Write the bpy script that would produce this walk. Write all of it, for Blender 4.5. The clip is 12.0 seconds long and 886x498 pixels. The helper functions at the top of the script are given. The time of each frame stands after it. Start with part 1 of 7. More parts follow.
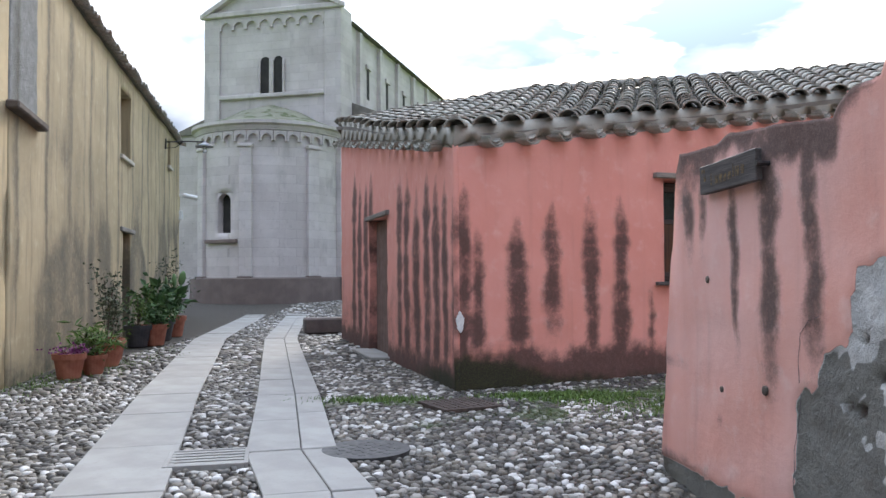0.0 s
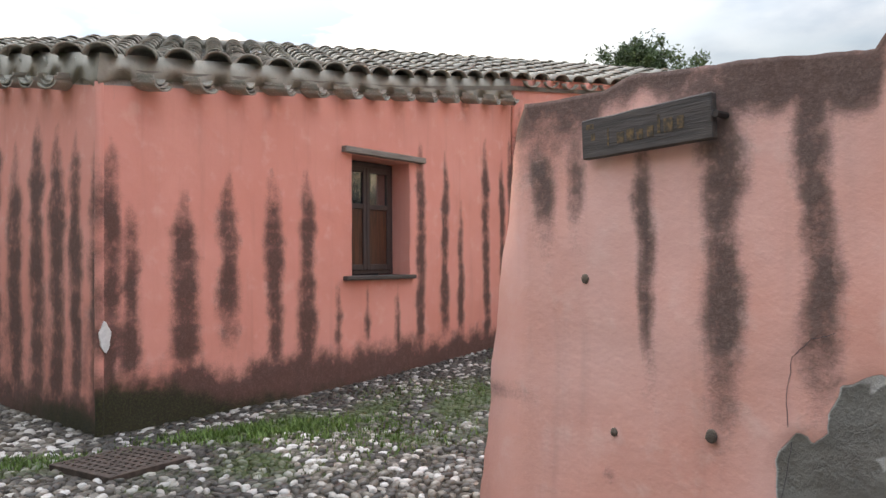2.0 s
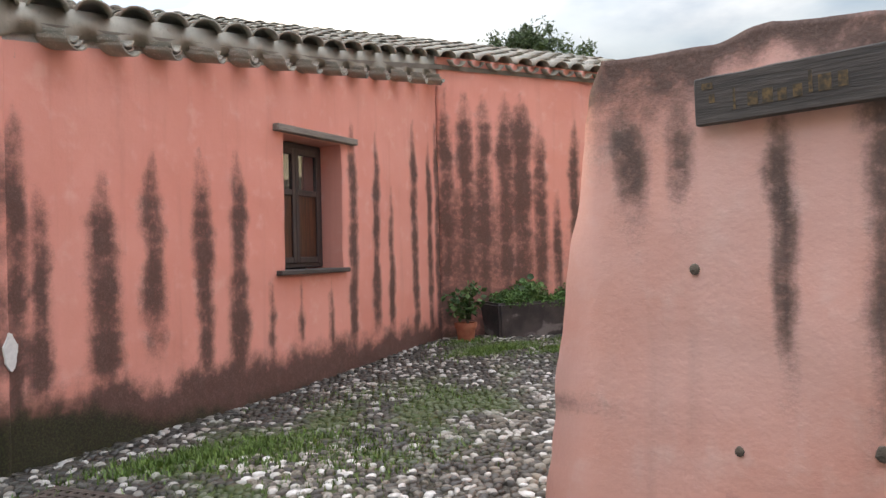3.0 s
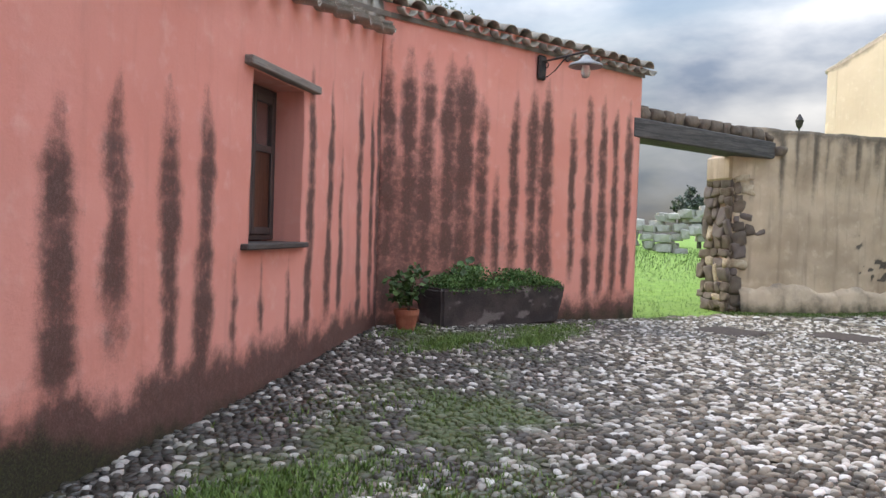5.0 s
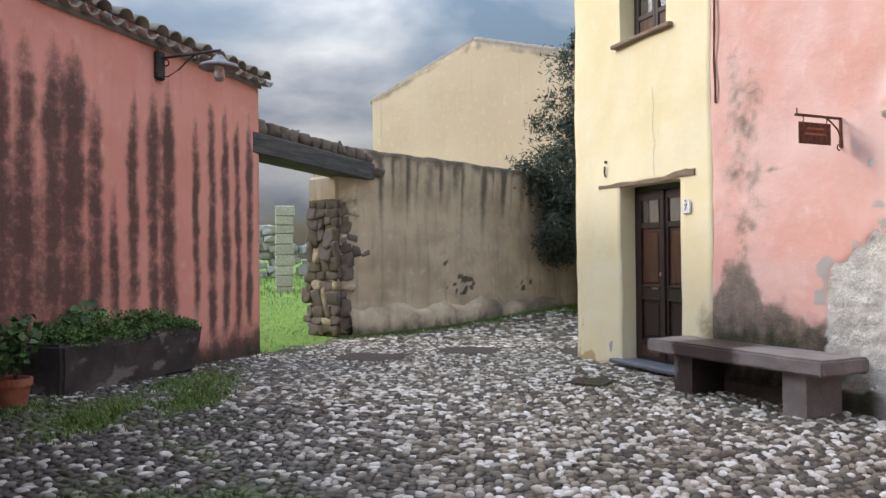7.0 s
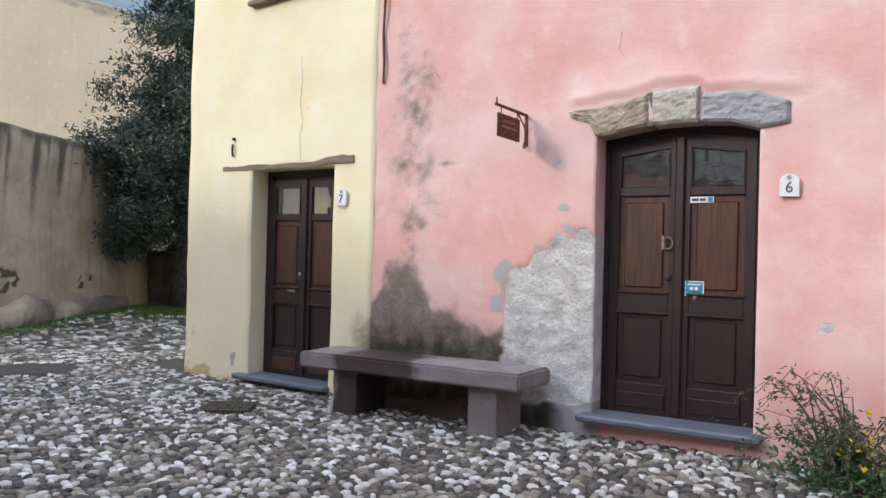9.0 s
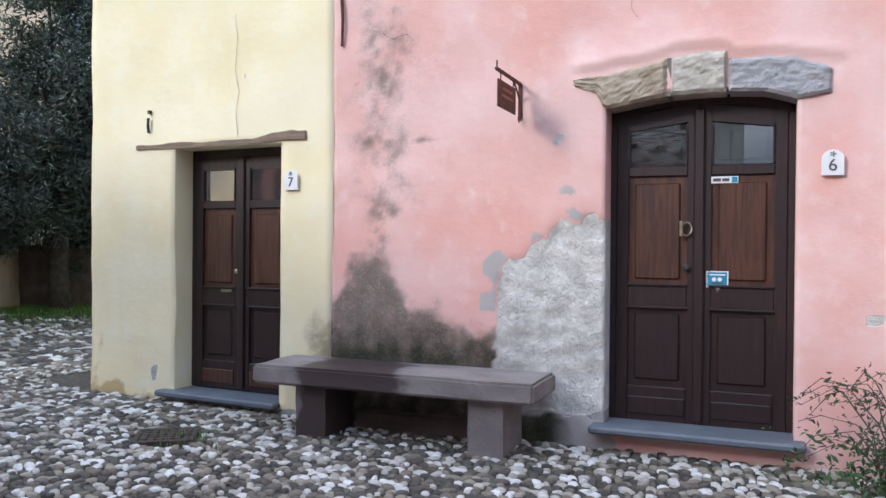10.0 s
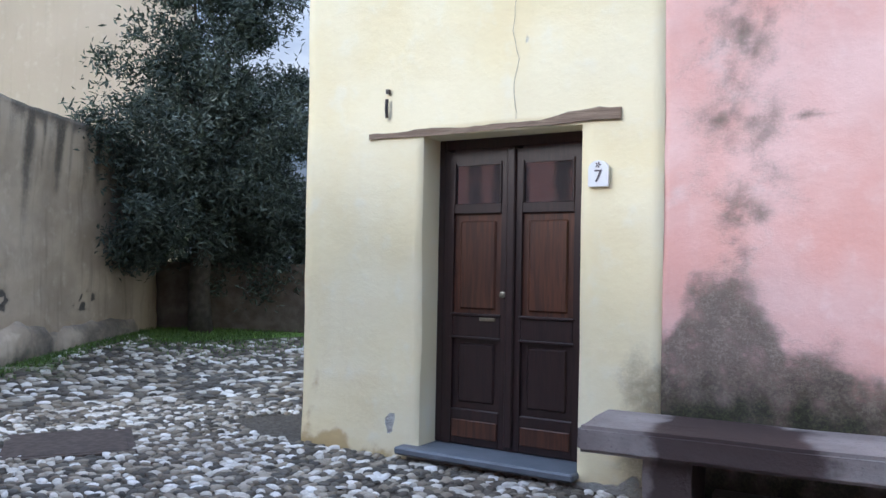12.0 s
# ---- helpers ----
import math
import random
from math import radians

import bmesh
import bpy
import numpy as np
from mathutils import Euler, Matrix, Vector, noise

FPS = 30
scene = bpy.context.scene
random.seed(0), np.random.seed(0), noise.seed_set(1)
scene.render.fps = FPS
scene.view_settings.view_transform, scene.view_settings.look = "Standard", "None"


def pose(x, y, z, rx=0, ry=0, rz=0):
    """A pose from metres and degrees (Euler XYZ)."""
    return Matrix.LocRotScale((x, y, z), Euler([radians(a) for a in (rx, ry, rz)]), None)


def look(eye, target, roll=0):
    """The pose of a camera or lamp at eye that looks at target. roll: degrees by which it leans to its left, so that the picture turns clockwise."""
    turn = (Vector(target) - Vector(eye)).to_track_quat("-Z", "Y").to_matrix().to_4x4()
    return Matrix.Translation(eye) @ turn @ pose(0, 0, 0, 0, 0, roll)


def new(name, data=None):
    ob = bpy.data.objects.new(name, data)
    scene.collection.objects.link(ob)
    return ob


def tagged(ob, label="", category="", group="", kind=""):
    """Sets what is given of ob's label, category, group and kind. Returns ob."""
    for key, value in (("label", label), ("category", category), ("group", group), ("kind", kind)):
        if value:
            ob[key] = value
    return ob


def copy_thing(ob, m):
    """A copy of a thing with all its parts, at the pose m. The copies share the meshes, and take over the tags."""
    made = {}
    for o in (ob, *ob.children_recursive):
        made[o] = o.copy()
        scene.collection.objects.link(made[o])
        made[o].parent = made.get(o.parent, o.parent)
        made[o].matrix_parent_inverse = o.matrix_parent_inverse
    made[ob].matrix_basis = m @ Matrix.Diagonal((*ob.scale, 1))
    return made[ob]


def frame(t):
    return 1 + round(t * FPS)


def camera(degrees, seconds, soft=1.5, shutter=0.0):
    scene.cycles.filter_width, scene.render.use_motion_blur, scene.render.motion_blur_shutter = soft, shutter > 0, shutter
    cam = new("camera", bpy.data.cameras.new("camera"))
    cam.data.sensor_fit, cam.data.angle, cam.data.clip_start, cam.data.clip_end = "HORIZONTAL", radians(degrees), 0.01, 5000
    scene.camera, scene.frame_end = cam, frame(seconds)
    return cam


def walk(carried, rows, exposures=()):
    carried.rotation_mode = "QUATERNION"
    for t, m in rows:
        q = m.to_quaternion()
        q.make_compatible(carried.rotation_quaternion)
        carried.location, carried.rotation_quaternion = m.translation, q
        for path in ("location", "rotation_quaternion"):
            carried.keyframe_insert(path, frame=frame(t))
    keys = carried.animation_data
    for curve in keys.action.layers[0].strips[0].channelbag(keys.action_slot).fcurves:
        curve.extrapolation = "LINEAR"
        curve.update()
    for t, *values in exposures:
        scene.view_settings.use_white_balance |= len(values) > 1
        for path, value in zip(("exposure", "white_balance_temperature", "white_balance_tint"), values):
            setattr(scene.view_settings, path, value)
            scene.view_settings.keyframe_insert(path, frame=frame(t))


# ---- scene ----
cam = camera(58.0, 12.0)
PATH = [
    (0, (1.913, -1.925, 1.262), (1.863, 0.074, 1.329), -0.4),
    (0.5, (1.696, -1.379, 1.266), (1.973, 0.601, 1.326), -0.4),
    (1, (1.454, -0.845, 1.261), (1.977, 1.085, 1.311), -0.6),
    (1.5, (1.301, -0.285, 1.282), (2.055, 1.567, 1.322), -0.7),
    (2, (1.142, 0.277, 1.303), (2.121, 2.021, 1.337), -0.4),
    (2.5, (0.996, 0.798, 1.312), (2.165, 2.42, 1.329), -0.2),
    (3, (0.83, 1.358, 1.316), (2.098, 2.905, 1.321), -1.3),
    (3.2, (0.755, 1.571, 1.33), (2.065, 3.082, 1.336), -2.1),
    (4.8, (0.651, 3.244, 1.374), (2.234, 4.465, 1.318), 0.4),
    (5, (0.564, 3.394, 1.347), (2.167, 4.589, 1.289), 1.9),
    (5.5, (0.717, 3.909, 1.366), (2.501, 4.811, 1.319), -0.1),
    (6, (0.853, 4.383, 1.342), (2.736, 5.054, 1.271), 1.4),
    (6.5, (0.999, 4.84, 1.359), (2.97, 5.177, 1.337), 0.1),
    (6.8, (1.126, 5.049, 1.337), (3.115, 5.259, 1.335), 0.1),
    (7, (1.225, 5.204, 1.353), (3.222, 5.311, 1.371), -0.5),
    (7.5, (1.438, 5.565, 1.371), (3.409, 5.232, 1.431), -0.5),
    (7.7, (1.582, 5.669, 1.394), (3.522, 5.186, 1.451), -0.2),
    (9.3, (3.311, 5.998, 1.336), (5.005, 4.935, 1.345), 1.6),
    (9.5, (3.559, 6.03, 1.343), (5.225, 4.925, 1.346), 1.5),
    (10, (4.183, 6.126, 1.366), (5.735, 4.865, 1.355), 0.5),
    (10.5, (4.745, 6.165, 1.377), (6.233, 4.829, 1.363), 0.5),
    (11, (5.319, 6.289, 1.362), (6.822, 4.97, 1.367), 0.8),
    (11.5, (5.999, 6.35, 1.332), (7.578, 5.122, 1.348), 0.5),
    (12, (6.461, 6.464, 1.294), (8.118, 5.345, 1.34), 1.1),
]
EXPOSURES = [(0.0, 0.77, 6400, 10), (1.5, 0.87, 7200, 10), (3.2, 0.98, 7600, 10), (4.8, 0.92, 7100, 10), (5.5, 0.84, 6500, 10), (6.5, 0.57, 6500, 10), (7.7, 0.21, 7200, 10), (9.3, 0.35, 6050, 10), (10.0, 0.37, 5900, 10), (12.0, 0.37, 5550, 10)]
walk(cam, [(t, look(eye, target, roll)) for t, eye, target, roll in PATH], EXPOSURES)

# ---- world, sun ----
world = bpy.data.worlds.new("sky")
scene.world = world
world.use_nodes = True
wn, wl = world.node_tree.nodes, world.node_tree.links
bgnode = wn["Background"]
sky = wn.new("ShaderNodeTexSky")
sky.sky_type, sky.sun_disc, sky.sun_elevation, sky.sun_rotation = "NISHITA", False, radians(24), radians(4)
sky.dust_density, sky.air_density = 2.0, 1.0
wtc, wmap = wn.new("ShaderNodeTexCoord"), wn.new("ShaderNodeMapping")
wmap.inputs["Scale"].default_value = (1.0, 1.0, 2.6)
wno, wno2 = wn.new("ShaderNodeTexNoise"), wn.new("ShaderNodeTexNoise")
wno.inputs["Scale"].default_value, wno.inputs["Detail"].default_value, wno.inputs["Distortion"].default_value = 2.2, 9, 0.4
wno2.inputs["Scale"].default_value, wno2.inputs["Detail"].default_value = 3.7, 7
wr, wr2 = wn.new("ShaderNodeValToRGB"), wn.new("ShaderNodeValToRGB")
wr.color_ramp.elements[0].position, wr.color_ramp.elements[1].position = 0.36, 0.56
wr2.color_ramp.elements[0].position, wr2.color_ramp.elements[1].position = 0.42, 0.72
wr2.color_ramp.elements[0].color, wr2.color_ramp.elements[1].color = (2.3, 2.9, 4.0, 1), (8.6, 8.8, 9.2, 1)
wmix = wn.new("ShaderNodeMix")
wmix.data_type = "RGBA"
wl.new(wtc.outputs["Generated"], wmap.inputs[0])
wl.new(wmap.outputs[0], wno.inputs[0])
wl.new(wmap.outputs[0], wno2.inputs[0])
wl.new(wno.outputs[0], wr.inputs[0])
wl.new(wno2.outputs[0], wr2.inputs[0])
wl.new(wr.outputs[0], wmix.inputs[0])
wl.new(sky.outputs[0], wmix.inputs[6])
wl.new(wr2.outputs[0], wmix.inputs[7])
wsep, wgrad, wmul = wn.new("ShaderNodeSeparateXYZ"), wn.new("ShaderNodeMapRange"), wn.new("ShaderNodeMix")
wl.new(wtc.outputs["Generated"], wsep.inputs[0])
wl.new(wsep.outputs["Z"], wgrad.inputs[0])
wgrad.inputs[1].default_value, wgrad.inputs[2].default_value, wgrad.inputs[3].default_value, wgrad.inputs[4].default_value = 0.0, 1.0, 0.34, 4.1
wgrad.interpolation_type = "SMOOTHSTEP"
wmul.data_type, wmul.blend_type = "RGBA", "MULTIPLY"
wmul.inputs[0].default_value = 1.0
wl.new(wmix.outputs[2], wmul.inputs[6])
wl.new(wgrad.outputs[0], wmul.inputs[7])
wdot, wside, wmul2 = wn.new("ShaderNodeVectorMath"), wn.new("ShaderNodeMapRange"), wn.new("ShaderNodeMix")
wdot.operation = "DOT_PRODUCT"
wdot.inputs[1].default_value = (0.064, 0.911, 0.407)
wl.new(wtc.outputs["Generated"], wdot.inputs[0])
wl.new(wdot.outputs["Value"], wside.inputs[0])
wside.inputs[1].default_value, wside.inputs[2].default_value, wside.inputs[3].default_value, wside.inputs[4].default_value = 0.8, 0.99, 0.67, 1.3
wmul2.data_type, wmul2.blend_type = "RGBA", "MULTIPLY"
wmul2.inputs[0].default_value = 1.0
wl.new(wmul.outputs[2], wmul2.inputs[6])
wl.new(wside.outputs[0], wmul2.inputs[7])
wl.new(wmul2.outputs[2], bgnode.inputs[0])
bgnode.inputs[1].default_value = 0.15
sun = new("sun", bpy.data.lights.new("sun", "SUN"))
sun.data.energy, sun.data.angle, sun.data.color = 1.2, radians(12), (1.0, 0.93, 0.82)
sun.matrix_world = look((2.1, 30, 13.4), (0, 0, 0))


# ---- materials ----
class Nodes:
    """A small writer of node materials."""
    def __init__(self, name, rough=0.9, metal=0.0):
        self.m = bpy.data.materials.new(name)
        self.m.use_nodes = True
        self.n, self.l = self.m.node_tree.nodes, self.m.node_tree.links
        self.b = self.n["Principled BSDF"]
        self.b.inputs["Roughness"].default_value, self.b.inputs["Metallic"].default_value = rough, metal
        self.co = self.n.new("ShaderNodeTexCoord").outputs["Object"]

    def put(self, sock, v):
        if isinstance(v, bpy.types.NodeSocket):
            self.l.new(v, sock)
        elif isinstance(v, tuple):
            sock.default_value = (*v, 1) if len(v) == 3 and sock.type == "RGBA" else v
        else:
            sock.default_value = v

    def noise(self, scale, detail=4, stretch=None, rough=0.55, distort=0.0):
        t = self.n.new("ShaderNodeTexNoise")
        t.inputs["Scale"].default_value, t.inputs["Detail"].default_value = scale, detail
        t.inputs["Roughness"].default_value, t.inputs["Distortion"].default_value = rough, distort
        co = self.co
        if stretch:
            mp = self.n.new("ShaderNodeMapping")
            mp.inputs["Scale"].default_value = stretch
            self.l.new(co, mp.inputs[0])
            co = mp.outputs[0]
        self.l.new(co, t.inputs[0])
        return t.outputs[0]

    def ramp(self, v, lo, hi, a=0.0, b=1.0):
        r = self.n.new("ShaderNodeMapRange")
        r.interpolation_type = "SMOOTHSTEP"
        for k, x in enumerate((v, lo, hi, a, b)):
            self.put(r.inputs[k], x)
        return r.outputs[0]

    def math(self, op, a, b=0.0):
        t = self.n.new("ShaderNodeMath")
        t.operation = op
        self.put(t.inputs[0], a)
        self.put(t.inputs[1], b)
        return t.outputs[0]

    def mix(self, f, a, b):
        t = self.n.new("ShaderNodeMix")
        t.data_type = "RGBA"
        self.put(t.inputs[0], f)
        self.put(t.inputs[6], a)
        self.put(t.inputs[7], b)
        return t.outputs[2]

    def cracks(self, scale, wander):
        """Distance from a net of wandering cracks."""
        v = self.n.new("ShaderNodeTexVoronoi")
        v.feature = "DISTANCE_TO_EDGE"
        v.inputs["Scale"].default_value = scale
        t, a = self.n.new("ShaderNodeTexNoise"), self.n.new("ShaderNodeMix")
        t.inputs["Scale"].default_value, t.inputs["Detail"].default_value = 7.0, 5
        self.l.new(self.co, t.inputs[0])
        a.data_type = "RGBA"
        a.inputs[0].default_value = wander
        self.l.new(self.co, a.inputs[6])
        self.l.new(t.outputs["Color"], a.inputs[7])
        self.l.new(a.outputs[2], v.inputs["Vector"])
        return v.outputs["Distance"]

    def attr(self, name):
        t = self.n.new("ShaderNodeAttribute")
        t.attribute_name = name
        return t.outputs["Fac"]

    def random(self, island=False):
        if island:
            return self.n.new("ShaderNodeNewGeometry").outputs["Random Per Island"]
        return self.n.new("ShaderNodeObjectInfo").outputs["Random"]

    def colours(self, v, stops):
        r = self.n.new("ShaderNodeValToRGB")
        e = r.color_ramp.elements
        while len(e) < len(stops):
            e.new(0.5)
        for k, (p, c) in enumerate(stops):
            e[k].position, e[k].color = p, (*c, 1)
        self.put(r.inputs[0], v)
        return r.outputs[0]

    def done(self, colour, height=None, strength=0.4, dist=0.02, rough=None):
        self.put(self.b.inputs["Base Color"], colour)
        if rough is not None:
            self.put(self.b.inputs["Roughness"], rough)
        if height is not None:
            t = self.n.new("ShaderNodeBump")
            t.inputs["Strength"].default_value, t.inputs["Distance"].default_value = strength, dist
            self.l.new(height, t.inputs["Height"])
            self.l.new(t.outputs[0], self.b.inputs["Normal"])
        return self.m


def plaster(name, c1, c2, pale, stain, bare, blotch=0.9, drips=0.12, cement=(0.27, 0.25, 0.22)):
    k = Nodes(name, 0.92)
    big, mid, fine = k.noise(blotch, 5), k.noise(5, 6), k.noise(70, 3)
    runs = k.noise(1.0, 5, (9.0, 9.0, 0.7))
    c = k.mix(k.ramp(big, 0.35, 0.65), c1, c2)
    c = k.mix(k.ramp(mid, 0.52, 0.75, 0, 0.55), c, pale)
    c = k.mix(k.ramp(runs, 0.5, 0.8, 0, drips), c, stain)
    c = k.mix(k.math("MULTIPLY", fine, 0.16), c, pale)
    rough_noise = k.math("SUBTRACT", mid, 0.5)
    b = k.math("ADD", k.attr("bare"), k.math("MULTIPLY", rough_noise, 0.5))
    bf = k.ramp(b, 0.45, 0.55)
    lumps = k.noise(24, 6, None, 0.7)
    crack = k.cracks(15.0, 0.28)
    fracture = k.ramp(k.noise(5.5, 4), 0.5, 0.62)
    c = k.mix(bf, c, k.mix(k.ramp(k.noise(7, 6, None, 0.7), 0.35, 0.68), tuple(0.72 * x for x in bare), bare))
    c = k.mix(k.math("MULTIPLY", k.math("MULTIPLY", bf, fracture), k.ramp(crack, 0.025, 0.0, 0, 0.6)), c, tuple(0.3 * x for x in bare))
    c = k.mix(k.ramp(k.math("ADD", k.attr("cement"), k.math("MULTIPLY", rough_noise, 0.7)), 0.42, 0.56), c, k.mix(mid, tuple(0.62 * x for x in cement), cement))
    s = k.math("ADD", k.attr("stain"), k.math("MULTIPLY", rough_noise, 0.6))
    s = k.math("MULTIPLY", s, k.ramp(k.attr("stain"), 0.0, 0.12))
    grit = k.noise(62, 5, None, 0.75)
    s = k.math("ADD", s, k.math("MULTIPLY", k.math("SUBTRACT", grit, 0.5), 0.62))
    blot = k.noise(14, 5, None, 0.65)
    s = k.math("MULTIPLY", s, k.ramp(blot, 0.3, 0.62, 0.74, 1.06))
    sf = k.ramp(s, 0.12, 0.92, 0, 0.9)
    c = k.mix(sf, c, k.mix(k.ramp(k.math("ADD", k.math("MULTIPLY", grit, 0.6), k.math("MULTIPLY", blot, 0.4)), 0.42, 0.66), tuple(0.85 * x for x in stain), tuple(2.1 * x for x in stain)))
    m = k.math("ADD", k.attr("moss"), k.math("MULTIPLY", rough_noise, 1.0))
    mf = k.ramp(k.math("MULTIPLY", m, k.ramp(k.attr("moss"), 0.0, 0.2)), 0.2, 0.95, 0, 0.92)
    c = k.mix(mf, c, k.mix(k.ramp(grit, 0.4, 0.68), (0.014, 0.016, 0.008), (0.045, 0.052, 0.014)))
    h = k.math("ADD", k.math("MULTIPLY", mid, 0.6), k.math("MULTIPLY", grit, k.math("ADD", 0.10, k.math("MULTIPLY", sf, 0.25))))
    h = k.math("ADD", h, k.math("MULTIPLY", bf, k.math("SUBTRACT", k.math("ADD", k.math("MULTIPLY", lumps, 2.2), k.math("MULTIPLY", k.math("MULTIPLY", k.ramp(crack, 0.0, 0.06), fracture), 0.5)), 1.4)))
    return k.done(c, h, 0.7, 0.02)


PINK = plaster("pink_plaster", (0.66, 0.27, 0.215), (0.70, 0.315, 0.26), (0.74, 0.43, 0.38), (0.05, 0.032, 0.027), (0.40, 0.39, 0.36))
PINK_WALL = plaster("pink_wall_plaster", (0.72, 0.335, 0.265), (0.76, 0.46, 0.41), (0.79, 0.56, 0.51), (0.06, 0.044, 0.038), (0.66, 0.65, 0.63), 0.7, 0.12, (0.25, 0.24, 0.215))
PINK_PALE = plaster("pale_pink_plaster", (0.70, 0.365, 0.305), (0.76, 0.51, 0.465), (0.80, 0.62, 0.58), (0.12, 0.105, 0.082), (0.78, 0.75, 0.69), 1.1, 0.04, (0.55, 0.50, 0.475))
YELLOW = plaster("yellow_plaster", (0.80, 0.69, 0.42), (0.83, 0.75, 0.52), (0.82, 0.78, 0.63), (0.20, 0.165, 0.10), (0.55, 0.54, 0.50), 1.1, 0.03, (0.66, 0.50, 0.25))
OCHRE = plaster("ochre_plaster", (0.31, 0.25, 0.145), (0.43, 0.345, 0.205), (0.56, 0.48, 0.32), (0.07, 0.062, 0.045), (0.27, 0.28, 0.27), 0.5, 0.6)
GREYWALL = plaster("weathered_grey_plaster", (0.36, 0.285, 0.21), (0.50, 0.41, 0.31), (0.62, 0.53, 0.42), (0.08, 0.068, 0.055), (0.16, 0.14, 0.12), 1.3, 0.45)
CREAM = plaster("cream_plaster", (0.57, 0.44, 0.33), (0.64, 0.51, 0.395), (0.69, 0.58, 0.475), (0.17, 0.14, 0.11), (0.5, 0.45, 0.36), 0.3)


def stone_mat(name, c1, c2, c3, scale=3.0, bump=0.6, rough=0.9, moss=0.0, rnd=0.35):
    k = Nodes(name, rough)
    a, f = k.noise(scale, 6), k.noise(scale * 14, 4, None, 0.65)
    c = k.mix(k.ramp(a, 0.35, 0.68), c1, c2)
    c = k.mix(k.ramp(f, 0.55, 0.75, 0, 0.6), c, c3)
    c = k.mix(k.math("MULTIPLY", k.random(), rnd), c, c3)
    if moss:
        c = k.mix(k.ramp(k.noise(scale * 1.7, 5), 0.5, 0.62, 0, moss), c, (0.07, 0.09, 0.025))
    return k.done(c, k.math("ADD", a, k.math("MULTIPLY", f, 0.35)), bump, 0.02)


def masonry():
    """Pale squared limestone in courses."""
    k = Nodes("pale_limestone", 0.92)
    mp = k.n.new("ShaderNodeMapping")
    mp.inputs["Rotation"].default_value = (radians(90), 0, 0)
    k.l.new(k.co, mp.inputs[0])
    br = k.n.new("ShaderNodeTexBrick")
    k.l.new(mp.outputs[0], br.inputs[0])
    br.inputs["Scale"].default_value, br.inputs["Mortar Size"].default_value, br.inputs["Mortar Smooth"].default_value = 1.0, 0.008, 0.4
    br.inputs["Brick Width"].default_value, br.inputs["Row Height"].default_value = 0.85, 0.36
    br.inputs["Color1"].default_value, br.inputs["Color2"].default_value, br.inputs["Mortar"].default_value = (0.45, 0.40, 0.385, 1), (0.59, 0.535, 0.515, 1), (0.33, 0.295, 0.275, 1)
    a, f = k.noise(0.7, 6), k.noise(9, 5, None, 0.65)
    c = k.mix(0.55, br.outputs[0], k.mix(k.ramp(a, 0.35, 0.68), (0.43, 0.38, 0.36), (0.62, 0.56, 0.54)))
    c = k.mix(k.ramp(f, 0.55, 0.75, 0, 0.4), c, (0.27, 0.25, 0.225))
    c = k.mix(k.ramp(k.noise(1.4, 5, (1.0, 1.0, 0.35)), 0.56, 0.7, 0, 0.35), c, (0.22, 0.20, 0.18))
    return k.done(c, k.math("ADD", f, k.math("MULTIPLY", br.outputs[1], -0.8)), 0.5, 0.03)


CHURCH = masonry()
CHURCH_BASE = stone_mat("reddish_trachyte", (0.15, 0.11, 0.095), (0.21, 0.16, 0.14), (0.10, 0.085, 0.08), 1.5)
TRACHYTE = stone_mat("dark_trachyte", (0.115, 0.09, 0.085), (0.17, 0.14, 0.13), (0.07, 0.058, 0.055), 3.5, 0.5, 0.75)
RUBBLE = stone_mat("rubble_stone", (0.115, 0.088, 0.07), (0.19, 0.155, 0.125), (0.06, 0.048, 0.042), 5, 0.9, 0.9, 0.0, 0.6)
PALE_BLOCK = stone_mat("pale_limestone_block", (0.46, 0.43, 0.36), (0.62, 0.58, 0.50), (0.24, 0.21, 0.165), 12, 1.0)
BLUE_BLOCK = stone_mat("blue_grey_block", (0.30, 0.32, 0.36), (0.38, 0.40, 0.44), (0.44, 0.38, 0.30), 9, 1.0)
TAN_BLOCK = stone_mat("tan_limestone_block", (0.40, 0.33, 0.24), (0.56, 0.49, 0.38), (0.19, 0.14, 0.095), 12, 1.0)
SLAB = stone_mat("paving_granite", (0.27, 0.26, 0.24), (0.35, 0.34, 0.315), (0.21, 0.195, 0.175), 2.5, 0.15, 0.7)
SLATE = stone_mat("slate_sill", (0.085, 0.10, 0.125), (0.125, 0.14, 0.17), (0.20, 0.21, 0.23), 6, 0.2, 0.55)
ROOF_MORTAR = stone_mat("roof_mortar", (0.25, 0.235, 0.20), (0.34, 0.32, 0.275), (0.17, 0.16, 0.13), 3, 0.5, 0.95)
MORTAR = stone_mat("grey_mortar", (0.155, 0.14, 0.12), (0.215, 0.195, 0.165), (0.12, 0.105, 0.09), 3)
APSE_ROOF = stone_mat("mossy_roof_slab", (0.20, 0.19, 0.14), (0.27, 0.26, 0.20), (0.12, 0.13, 0.05), 1.2, 0.3, 0.9, 0.9)
WALL_RUIN = stone_mat("ruin_limestone", (0.33, 0.32, 0.29), (0.46, 0.45, 0.42), (0.18, 0.17, 0.15), 1.6)


